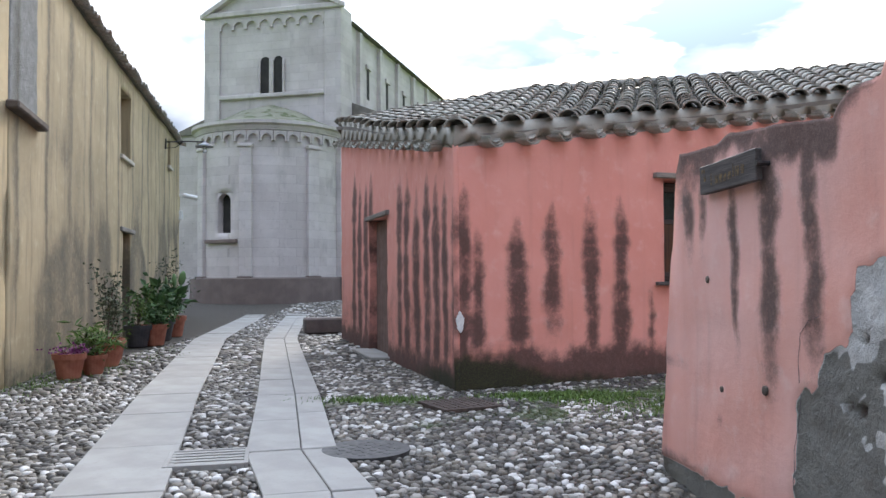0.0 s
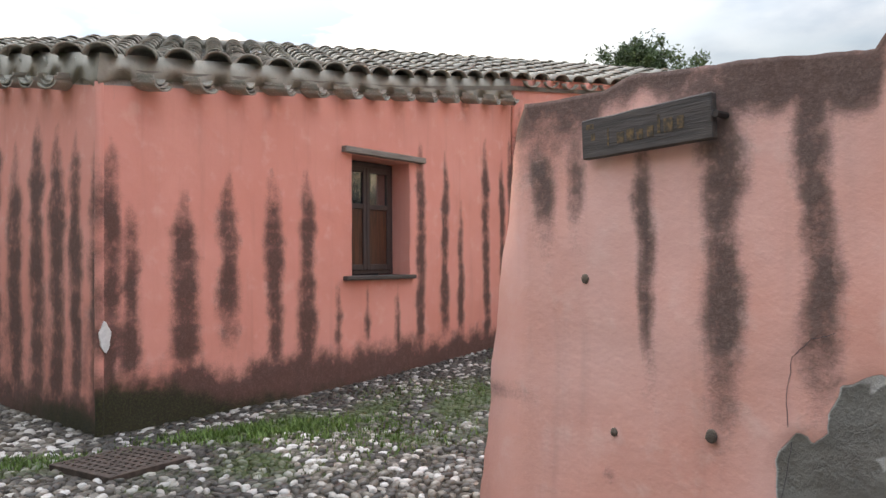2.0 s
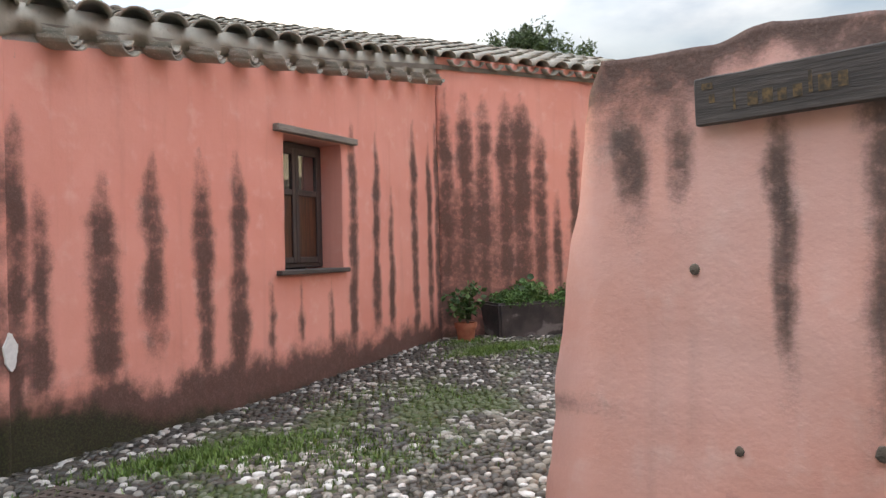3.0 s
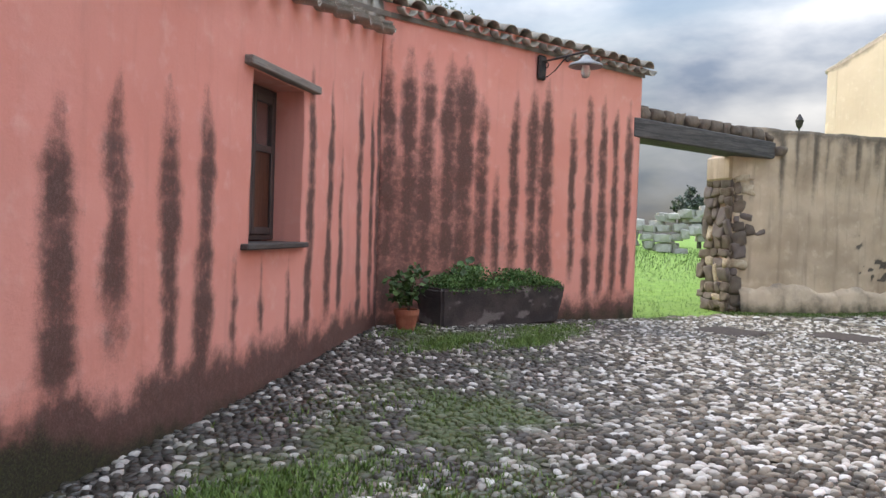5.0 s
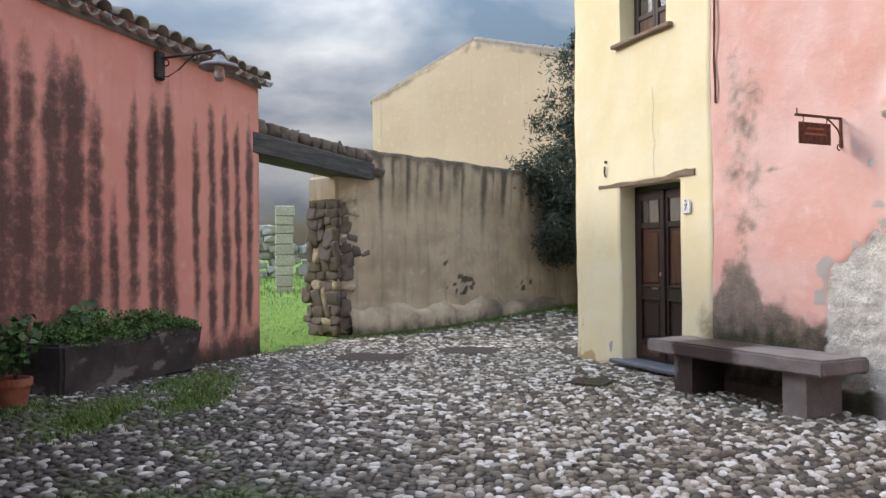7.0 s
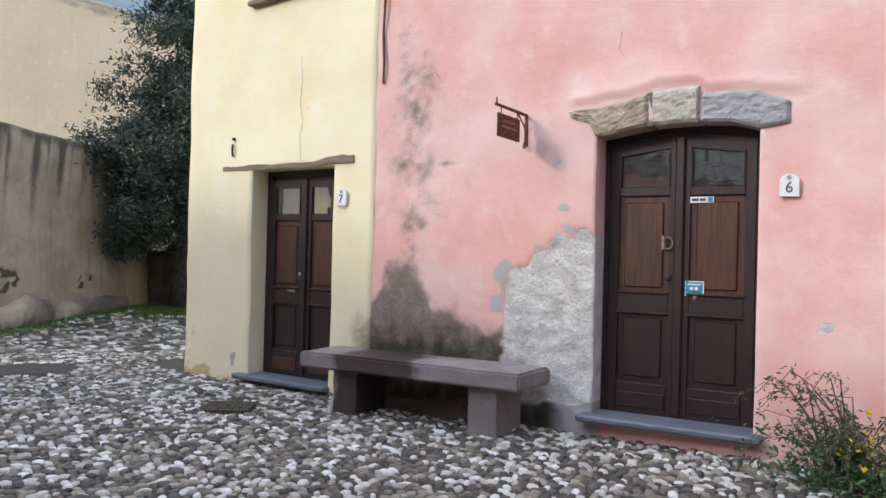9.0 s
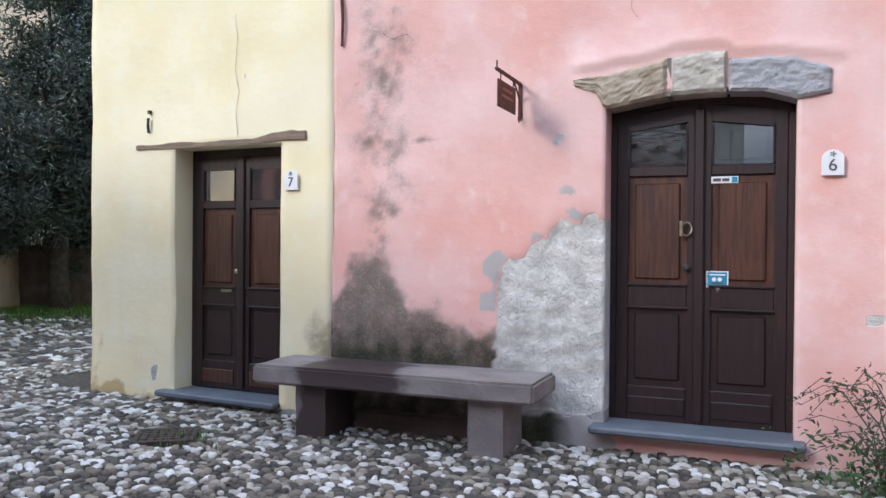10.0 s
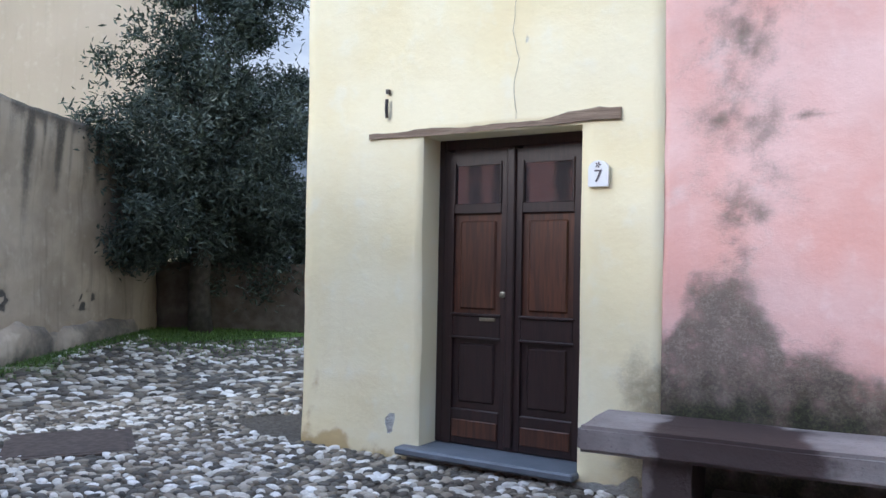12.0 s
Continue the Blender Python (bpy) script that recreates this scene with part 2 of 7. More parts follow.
def tile_mat(name, island):
    k = Nodes(name, 0.88)
    r = k.random(island)
    a, f = k.noise(7, 5), k.noise(60, 4, None, 0.65)
    c = k.colours(r, [(0.0, (0.24, 0.20, 0.165)), (0.35, (0.33, 0.28, 0.235)), (0.65, (0.29, 0.275, 0.24)), (1.0, (0.40, 0.36, 0.30))])
    c = k.mix(k.ramp(a, 0.45, 0.62, 0, 0.75), c, (0.25, 0.25, 0.215))
    c = k.mix(k.ramp(f, 0.56, 0.68, 0, 0.7), c, (0.50, 0.49, 0.43))
    return k.done(c, k.math("ADD", a, f), 0.6, 0.01)


TILE, TILES = tile_mat("roof_tile_clay", False), tile_mat("roof_tiles_clay", True)


def cobble_mat(name, island):
    k = Nodes(name, 0.72)
    r = k.random(island)
    f, a = k.noise(45, 4), k.noise(0.7, 5)
    c = k.colours(r, [(0.0, (0.05, 0.045, 0.037)), (0.28, (0.095, 0.083, 0.067)), (0.48, (0.18, 0.15, 0.112)), (0.62, (0.29, 0.25, 0.192)), (0.75, (0.44, 0.405, 0.345)), (0.88, (0.62, 0.59, 0.54)), (1.0, (0.76, 0.74, 0.71))])
    c = k.mix(k.ramp(f, 0.5, 0.75, 0, 0.4), c, (0.11, 0.09, 0.07))
    c = k.mix(k.ramp(a, 0.5, 0.72, 0, 0.35), c, (0.13, 0.10, 0.075))
    # the wet value darkens for damp and for painted shade near the wall
    damp_shade = k.ramp(k.math("ADD", k.attr("wet"), k.math("MULTIPLY", k.math("SUBTRACT", k.noise(1.5, 4), 0.5), 0.8)), 0.2, 0.9)
    c = k.mix(k.math("MULTIPLY", damp_shade, k.ramp(r, 0.72, 0.92, 0.88, 0.36)), c, (0.028, 0.025, 0.022))
    mo = k.math("ADD", k.attr("moss"), k.math("MULTIPLY", k.math("SUBTRACT", k.noise(9, 4), 0.5), 1.0))
    c = k.mix(k.ramp(mo, 0.3, 0.9, 0, 0.85), c, (0.05, 0.075, 0.016))
    return k.done(c, f, 0.25, 0.005, k.math("SUBTRACT", k.ramp(a, 0.35, 0.6, 0.55, 0.85), k.math("MULTIPLY", damp_shade, 0.25)))


COBBLE, COBBLES = cobble_mat("cobble_stone", False), cobble_mat("cobble_stones", True)


def ground_mat():
    k = Nodes("ground_earth", 0.95)
    a, f, p = k.noise(0.6, 6), k.noise(38, 5, None, 0.65), k.noise(6, 5)
    earth = k.mix(k.ramp(f, 0.4, 0.7), (0.055, 0.045, 0.034), (0.135, 0.115, 0.09))
    mo = k.math("ADD", k.attr("moss"), k.math("MULTIPLY", k.math("SUBTRACT", p, 0.5), 0.9))
    # earth darkened for damp and for the shade by the pink house
    earth = k.mix(k.math("MULTIPLY", k.attr("wet"), 0.7), earth, (0.022, 0.019, 0.016))
    earth = k.mix(k.ramp(mo, 0.25, 0.7, 0, 0.9), earth, k.mix(f, (0.035, 0.055, 0.012), (0.085, 0.125, 0.025)))
    green = k.mix(k.ramp(p, 0.35, 0.7), (0.12, 0.22, 0.03), (0.19, 0.32, 0.05))
    green = k.mix(k.ramp(a, 0.55, 0.75, 0, 0.5), green, (0.16, 0.24, 0.06))
    c = k.mix(k.ramp(k.math("ADD", k.attr("grassy"), k.math("MULTIPLY", k.math("SUBTRACT", p, 0.5), 0.5)), 0.4, 0.6), earth, green)
    return k.done(c, k.math("ADD", f, p), 0.6, 0.03)


GROUND = ground_mat()


def wood(name, c1, c2, c3, rough=0.55, stretch=(24.0, 24.0, 1.4), worn=0.35, bump=0.25):
    k = Nodes(name, rough)
    g, f, a = k.noise(1.6, 6, stretch, 0.6, 0.6), k.noise(5, 5, stretch), k.noise(2.0, 4)
    c = k.mix(k.ramp(g, 0.35, 0.65), c1, c2)
    c = k.mix(k.ramp(f, 0.56, 0.7, 0, worn), c, c3)
    c = k.mix(k.ramp(a, 0.4, 0.7, 0, 0.35), c, c1)
    return k.done(c, k.math("ADD", g, f), bump, 0.006)


DOORWOOD = wood("dark_varnished_wood", (0.015, 0.0075, 0.008), (0.029, 0.013, 0.012), (0.055, 0.03, 0.025), 0.42)
PANELWOOD = wood("brown_panel_wood", (0.042, 0.017, 0.011), (0.095, 0.035, 0.018), (0.13, 0.055, 0.03), 0.4)
GREYWOOD = wood("weathered_grey_wood", (0.16, 0.145, 0.13), (0.26, 0.24, 0.215), (0.09, 0.08, 0.07), 0.85, (1.4, 26.0, 26.0), 0.6, 0.6)
OLDWOOD = wood("old_brown_beam", (0.17, 0.12, 0.085), (0.28, 0.21, 0.15), (0.09, 0.065, 0.05), 0.85, (1.6, 20.0, 20.0), 0.6, 0.7)
SIGNWOOD = wood("dark_sign_wood", (0.045, 0.038, 0.036), (0.085, 0.072, 0.066), (0.15, 0.13, 0.12), 0.7, (1.8, 30.0, 30.0), 0.5, 0.6)
BEAMWOOD = wood("charred_grey_beam", (0.045, 0.045, 0.048), (0.10, 0.098, 0.10), (0.17, 0.165, 0.16), 0.85, (1.2, 18.0, 18.0), 0.5, 0.8)
WINWOOD = wood("dark_window_wood", (0.035, 0.026, 0.026), (0.06, 0.042, 0.04), (0.09, 0.07, 0.065), 0.55)


def simple(name, c1, c2, scale, rough, metal=0.0, bump=0.15):
    k = Nodes(name, rough, metal)
    a = k.noise(scale, 5)
    return k.done(k.mix(k.ramp(a, 0.35, 0.7), c1, c2), a, bump, 0.004)


TERRA = simple("terracotta", (0.26, 0.085, 0.05), (0.36, 0.14, 0.085), 9, 0.85)
DARKPOT = simple("dark_plastic_pot", (0.03, 0.03, 0.035), (0.06, 0.055, 0.055), 6, 0.6)
RUST = simple("rusty_iron", (0.10, 0.035, 0.022), (0.17, 0.07, 0.045), 25, 0.8, 0.3)
IRON = simple("dark_iron", (0.035, 0.035, 0.038), (0.075, 0.06, 0.055), 18, 0.6, 0.6)
GRATE = simple("rusty_cast_iron", (0.045, 0.032, 0.026), (0.085, 0.062, 0.05), 20, 0.9, 0.0)
LAMPGREY = simple("grey_enamel", (0.20, 0.21, 0.22), (0.30, 0.31, 0.32), 8, 0.5, 0.2)
BRASS = simple("dull_brass", (0.22, 0.19, 0.14), (0.34, 0.30, 0.22), 30, 0.45, 0.8)
WHITE = simple("white_enamel", (0.72, 0.72, 0.72), (0.80, 0.80, 0.79), 6, 0.4)
WHITEPAINT = simple("white_patch", (0.62, 0.62, 0.62), (0.74, 0.74, 0.73), 30, 0.8)
INK = simple("dark_ink", (0.06, 0.05, 0.06), (0.10, 0.08, 0.09), 30, 0.6)
BLUE = simple("blue_sticker", (0.02, 0.19, 0.30), (0.03, 0.25, 0.37), 12, 0.5)
GOLD = simple("ochre_paint", (0.05, 0.04, 0.03), (0.19, 0.12, 0.05), 45, 0.75)
CLOSED = simple("shuttered_wood", (0.14, 0.09, 0.075), (0.20, 0.13, 0.11), 6, 0.8)
# near-black colour that stands in for the shade inside openings
UNLIT = simple("painted_unlit_interior", (0.02, 0.018, 0.016), (0.035, 0.03, 0.028), 3, 0.9)
PURPLE = simple("purple_flowers", (0.16, 0.03, 0.13), (0.26, 0.07, 0.2), 20, 0.7)
YFLOWER = simple("yellow_petals", (0.65, 0.48, 0.02), (0.78, 0.62, 0.06), 20, 0.6)


def leaf_mat(name, c1, c2, c3):
    k = Nodes(name, 0.6)
    c = k.colours(k.random(True), [(0.0, c1), (0.6, c2), (1.0, c3)])
    return k.done(k.mix(k.ramp(k.noise(1.4, 4), 0.35, 0.7, 0, 0.5), c, c1))


OLIVE = leaf_mat("olive_leaves", (0.03, 0.043, 0.033), (0.066, 0.088, 0.066), (0.15, 0.18, 0.145))
CROWN = leaf_mat("tree_leaves", (0.05, 0.075, 0.035), (0.095, 0.135, 0.06), (0.16, 0.21, 0.10))
CLOVER = leaf_mat("clover_leaves", (0.04, 0.095, 0.022), (0.075, 0.165, 0.035), (0.13, 0.24, 0.06))
GREEN = leaf_mat("green_leaves", (0.025, 0.06, 0.018), (0.05, 0.12, 0.03), (0.10, 0.19, 0.055))
WEED = leaf_mat("grass_blades", (0.055, 0.10, 0.018), (0.105, 0.185, 0.03), (0.17, 0.265, 0.055))
MOSSY = leaf_mat("moss_tufts", (0.035, 0.05, 0.01), (0.075, 0.095, 0.018), (0.12, 0.14, 0.03))
DRYLEAF = leaf_mat("shrub_leaves", (0.04, 0.055, 0.03), (0.07, 0.09, 0.045), (0.13, 0.14, 0.07))
BARK = stone_mat("bark", (0.06, 0.05, 0.04), (0.11, 0.095, 0.08), (0.035, 0.03, 0.025), 8)
TWIG = stone_mat("twig", (0.09, 0.07, 0.05), (0.14, 0.11, 0.08), (0.06, 0.05, 0.04), 12)
gk = Nodes("window_glass", 0.0)
gk.b.inputs["Transmission Weight"].default_value = 0.95
gk.b.inputs["Specular IOR Level"].default_value = 1.0
gk.b.inputs["IOR"].default_value = 2.0
gk.b.inputs["Coat Weight"].default_value = 0.7
gk.b.inputs["Coat Roughness"].default_value = 0.01
GLASS = gk.done(gk.mix(gk.noise(3, 3), (0.55, 0.58, 0.60), (0.68, 0.70, 0.72)))
gk = Nodes("lamp_glass", 0.15)
gk.b.inputs["Transmission Weight"].default_value = 0.7
LAMPGLASS = gk.done(gk.mix(gk.noise(3, 3), (0.75, 0.78, 0.80), (0.82, 0.84, 0.86)))


# ---- building helpers ----
def thing(name, label, category, m=None, group="", kind=""):
    ob = new(name)
    ob.empty_display_size = 0.1
    if m is not None:
        ob.matrix_world = m
    return tagged(ob, label, category, group, kind)


def mesh_of(name, bm, material, smooth=False):
    bmesh.ops.recalc_face_normals(bm, faces=bm.faces)
    me = bpy.data.meshes.new(name)
    bm.to_mesh(me)
    bm.free()
    me.materials.append(material)
    if smooth:
        me.polygons.foreach_set("use_smooth", [True] * len(me.polygons))
    return me


def part(name, bm, material, parent=None, label="", smooth=False):
    ob = new(name, mesh_of(name, bm, material, smooth))
    ob.parent = parent
    return tagged(ob, label)


def box(bm, x0, y0, z0, x1, y1, z1, bev=0.0, m=None):
    r = bmesh.ops.create_cube(bm, size=1.0)
    vs = r["verts"]
    for v in vs:
        v.co = Vector((x0 + (v.co.x + 0.5) * (x1 - x0), y0 + (v.co.y + 0.5) * (y1 - y0), z0 + (v.co.z + 0.5) * (z1 - z0)))
    if m is not None:
        bmesh.ops.transform(bm, matrix=m, verts=vs)
    if bev:
        es = list({e for v in vs for e in v.link_edges})
        bmesh.ops.bevel(bm, geom=es, offset=bev, segments=1, affect="EDGES")
    return bm


def boxed(*a, **k):
    return box(bmesh.new(), *a, **k)


def tube(bm, pts, r, seg=6, r1=None):
    """A tapered tube along a list of points."""
    rings, n = [], len(pts)
    for i, p in enumerate(pts):
        p = Vector(p)
        d = (Vector(pts[min(i + 1, n - 1)]) - Vector(pts[max(i - 1, 0)])).normalized()
        a = d.orthogonal().normalized()
        b = d.cross(a)
        rr = r if r1 is None else r + (r1 - r) * i / max(n - 1, 1)
        rings.append([bm.verts.new(p + (a * math.cos(t) + b * math.sin(t)) * rr) for t in (2 * math.pi * j / seg for j in range(seg))])
    for q, w in zip(rings, rings[1:]):
        best = min(range(seg), key=lambda o: (q[0].co - w[o].co).length)
        for j in range(seg):
            bm.faces.new((q[j], q[(j + 1) % seg], w[(j + 1 + best) % seg], w[(j + best) % seg]))
    bm.faces.new(rings[0])
    bm.faces.new(rings[-1])
    return bm


def lathe(bm, prof, seg=20, at=(0, 0, 0)):
    """A solid of revolution about z from (radius, height) pairs."""
    at = Vector(at)
    rings = [[bm.verts.new(at + Vector((r * math.cos(2 * math.pi * j / seg), r * math.sin(2 * math.pi * j / seg), z))) for j in range(seg)] for r, z in prof]
    for q, w in zip(rings, rings[1:]):
        for j in range(seg):
            bm.faces.new((q[j], q[(j + 1) % seg], w[(j + 1) % seg], w[j]))
    bm.faces.new(rings[0])
    bm.faces.new(rings[-1])
    return bm


def prism(bm, outline, y0, y1):
    """An (x, z) outline pushed from y0 to y1."""
    a = [bm.verts.new((x, y0, z)) for x, z in outline]
    b = [bm.verts.new((x, y1, z)) for x, z in outline]
    bm.faces.new(a)
    bm.faces.new(list(reversed(b)))
    for i in range(len(a)):
        j = (i + 1) % len(a)
        bm.faces.new((a[j], a[i], b[i], b[j]))
    return bm


def rough_stone(bm, c, size, seed, n=2, turn=0.0):
    """An irregular stone: a rounded box pushed about by noise."""
    r = bmesh.ops.create_icosphere(bm, subdivisions=n, radius=1.0)
    off = Vector((seed * 3.1, seed * 1.7, seed * 0.9))
    rot = Matrix.Rotation(turn, 3, "Z")
    for v in r["verts"]:
        p = v.co.copy()
        q = Vector([math.copysign(abs(x) ** 0.38, x) for x in p]) * 0.8
        q *= 1 + 0.34 * noise.noise(p * 1.3 + off) + 0.16 * noise.noise(p * 3.1 + off)
        v.co = rot @ Vector((q.x * size[0] / 2, q.y * size[1] / 2, q.z * size[2] / 2)) + Vector(c)
    return bm


def frame_of(a, b):
    """The pose of a wall: x along it from a to b, y into it, z up; its face looks to the right of a-b."""
    d = (Vector(b) - Vector(a)).normalized()
    return Matrix(((d.x, -d.y, 0, a[0]), (d.y, d.x, 0, a[1]), (0, 0, 1, 0), (0, 0, 0, 1)))


def numbers_mesh(name, verts, tris, material, smooth=True):
    me = bpy.data.meshes.new(name)
    verts, tris = np.asarray(verts, dtype=np.float32), np.asarray(tris, dtype=np.int32)
    k = tris.shape[1]
    me.vertices.add(len(verts))
    me.vertices.foreach_set("co", verts.ravel())
    me.loops.add(tris.size)
    me.loops.foreach_set("vertex_index", tris.ravel())
    me.polygons.add(len(tris))
    me.polygons.foreach_set("loop_start", np.arange(0, tris.size, k, dtype=np.int32))
    me.polygons.foreach_set("use_smooth", np.full(len(tris), smooth))
    me.update(calc_edges=True)
    me.materials.append(material)
    return me


def facade(name, a, b, top, depth, material, holes=(), marks=None, step=0.12, wave=0.012, base=-0.15, seed=0.0, edge=None, bend=0.0, label="", extra_u=(), mitre=(0.0, 0.0), relief=None):
    """A wall with its openings cut through, an uneven plastered face, and stain, moss and bare values on it."""
    length = (Vector(b) - Vector(a)).length
    def lines(lo, hi, cuts):
        cuts = sorted({round(c, 4) for c in [lo, hi, *cuts] if lo <= c <= hi})
        out = []
        for p, q in zip(cuts, cuts[1:]):
            n = max(1, round((q - p) / step))
            out += [p + (q - p) * i / n for i in range(n)]
        return out + [hi]
    us = lines(0.0, length, [h[0] for h in holes] + [h[1] for h in holes] + list(extra_u))
    tops = [top(u) for u in us]
    zcap = max(max([h[3] for h in holes] + [0.3]), min(tops) - 0.3)
    zs = lines(base, zcap, [h[2] for h in holes] + [h[3] for h in holes])
    extra = max(2, int((max(tops) - zcap) / step))
    rows = len(zs) + extra
    verts, idx = [], {}
    for i, u in enumerate(us):
        for j in range(rows):
            z = zs[j] if j < len(zs) else zcap + (tops[i] - zcap) * (j - len(zs) + 1) / extra
            w = wave * (1.6 * noise.noise(Vector((u * 0.8 + seed, z * 0.8, 3.1))) + 0.7 * noise.noise(Vector((u * 3 + seed, z * 3, 8.2))))
            if mitre[0]:
                w *= min(1.0, u / 0.25)
            if mitre[1]:
                w *= min(1.0, (length - u) / 0.25)
            if relief:
                w += relief(u, z)
            uu = u + (edge(z) if edge and i == 0 else 0.0)
            idx[i, j] = len(verts)
            verts.append((uu, w, z))
    n = len(verts)
    quads = []
    for i in range(len(us) - 1):
        for j in range(rows - 1):
            c = [idx[i, j], idx[i + 1, j], idx[i + 1, j + 1], idx[i, j + 1]]
            uc, zc = (us[i] + us[i + 1]) / 2, (verts[c[0]][2] + verts[c[2]][2]) / 2
            if any(h[0] < uc < h[1] and h[2] < zc < h[3] for h in holes):
                continue
            quads.append(c)
    directed = {}
    for q in quads:
        for p, r in zip(q, q[1:] + q[:1]):
            directed[p, r] = True
    rim = [(p, r) for p, r in directed if (r, p) not in directed]
    verts += [(min(max(x, mitre[0]), length - mitre[1]) if mitre != (0.0, 0.0) else x, depth, z) for x, y, z in verts]
    faces = quads + [[q + n for q in reversed(f)] for f in quads] + [[r, p, p + n, r + n] for p, r in rim]
    flat = len(quads)
    co = np.array(verts)
    if bend:
        ang, rad = co[:, 0] / bend, bend - co[:, 1]
        co = np.stack([rad * np.sin(ang), -rad * np.cos(ang), co[:, 2]], axis=1)
    me = numbers_mesh(name, co, faces, material, False)
    me.polygons.foreach_set("use_smooth", [k < flat for k in range(len(faces))])
    if marks:
        vals = [marks(x, z) for x, _, z in verts[:n]] * 2
        for k, nm in enumerate(("stain", "moss", "bare", "cement")[:len(vals[0])]):
            at = me.attributes.new(nm, "FLOAT", "POINT")
            at.data.foreach_set("value", [float(v[k]) for v in vals])
    ob = new(name, me)
    if not bend:
        ob.matrix_world = frame_of(a, b)
    return tagged(ob, label, "wall", kind="structure")


def sm(x, lo, hi):
    t = min(1.0, max(0.0, (x - lo) / (hi - lo)))
    return t * t * (3 - 2 * t)


def wob(a, b, s=0.0):
    return noise.noise(Vector((a, b, s)))


def runs(streaks, u, z):
    """Dark runs of water: (place, half width, top, foot)."""
    v = 0.0
    for u0, w, zt, zb in streaks:
        if z > zt or abs(u - u0) > 4.5 * w:
            continue
        grow = min(1.0, (zt - z) / 0.4) ** 0.6 * (0.95 + 0.4 * wob(z * 2.6, u0 * 7) + 0.28 * wob(z * 8, u0 * 3))
        hw = max(0.014, 1.22 * w * grow)
        d = abs(u - u0 - 0.03 * wob(z * 2.0, u0 * 5, 4.0) - 0.02 * wob(z * 6.0, u0 * 5, 9.0)) / hw
        v = max(v, math.exp(-d ** 2.8) * sm(z, zb - 0.55, zb + 0.2) * min(1.0, 0.35 + 1.1 * (zt - z)) * (0.94 + 0.3 * wob(z * 4.0, u0 * 2, 6.0) + 0.2 * wob(z * 11.0, u0 * 2, 2.0)))
    return v


def gz(x, y):
    """The height of the ground."""
    return 0.19 * math.exp(-((x - 7.9) ** 2 + (y - 9.3) ** 2) / 10.0) + 0.22 * sm(x, 15.5, 19.5) + 0.3 * sm(y, 22, 32) - 0.17 * math.exp(-((x - 3.4) ** 2 + (y - 2.9) ** 2) / 1.6)


# ---- the large structure ----
C, I, P, E1 = (1.835, 6.845), (7.35, 9.38), (12.05, 8.31), (-0.56, 14.3)
Y0, S, Y1 = (11.93, 4.0), (9.52, 2.89), (4.2, -0.057)
FA, FB = (3.36, 3.43), (4.87, -4.5)
W0, W1 = (14.60, 7.66), (19.75, 3.07)
AX, NX, R0 = Vector((0.974, -0.2265)), Vector((0.2265, 0.974)), Vector((9.85, 8.82))
L1 = (Vector(E1) - Vector(C)).length


def roof_z(r, s=0.0):
    """Height of the pink house's roof, r across the ridge and s along it; it sinks towards the far end."""
    sink = 0.42 * min(1.0, max(0.0, (-7.4 - s) / 4.0)) * min(1.0, max(0.0, (r + 3.7) / 6.7))
    return float(np.interp(r, [-4.2, -3.67, -3.09, -1.54, 0.0, 3.0, 8.0], [2.72, 2.84, 2.97, 3.32, 3.76, 4.78, 3.1])) - sink


def across(p):
    return (Vector(p) - R0).dot(NX)


def along(p):
    return (Vector(p) - R0).dot(AX)


def spot(a, b, u):
    return Vector(a) + (Vector(b) - Vector(a)).normalized() * u


F1_RUNS = [(L1 - u, 1.3 * w, t + 0.1, b - 0.15) for u, w, t, b in ((6.34, 0.16, 3.2, 0.2), (5.78, 0.14, 2.88, 0.24), (5.22, 0.14, 2.82, 0.28), (4.74, 0.13, 2.96, 0.31), (2.68, 0.12, 2.7, 0.37), (2.26, 0.12, 2.61, 0.32),
            (1.73, 0.13, 2.36, 0.29), (1.23, 0.13, 2.53, 0.19), (0.79, 0.12, 2.44, 0.24), (0.42, 0.09, 2.3, 0.21), (0.02, 0.10, 2.33, 0.0))]
F2_RUNS = [(u + 0.05, w, t, b) for u, w, t, b in ((0.04, 0.08, 2.33, 0.0), (0.22, 0.08, 1.85, 0.5), (0.72, 0.12, 2.0, 0.44), (1.17, 0.10, 2.18, 0.8), (1.7, 0.11, 2.24, 0.42), (2.13, 0.12, 2.27, 0.32), (2.57, 0.06, 1.2, 0.5), (3.03, 0.05, 1.1, 0.52),
           (3.53, 0.06, 1.08, 0.42), (3.95, 0.08, 2.78, 0.4), (4.43, 0.075, 2.7, 0.6), (4.77, 0.06, 2.15, 0.39), (5.36, 0.08, 2.98, 0.34), (5.76, 0.06, 2.81, 0.37), (5.98, 0.07, 3.1, 0.2))]
F3_RUNS = [(0.11, 0.09, 3.45, 0.3), (0.4, 0.12, 3.46, 0.3), (0.68, 0.12, 3.42, 0.4), (1.01, 0.13, 3.45, 0.4), (1.27, 0.16, 3.45, 0.4), (1.57, 0.11, 3.05, 0.5), (1.85, 0.07, 2.2, 0.5), (2.15, 0.09, 3.17, 0.9), (2.48, 0.10, 3.35, 0.7),
           (2.76, 0.12, 3.4, 0.6), (3.3, 0.07, 3.15, 0.85), (3.65, 0.10, 3.36, 0.5), (3.97, 0.09, 3.37, 0.5), (4.27, 0.07, 3.26, 0.5), (4.57, 0.08, 3.34, 0.5)]
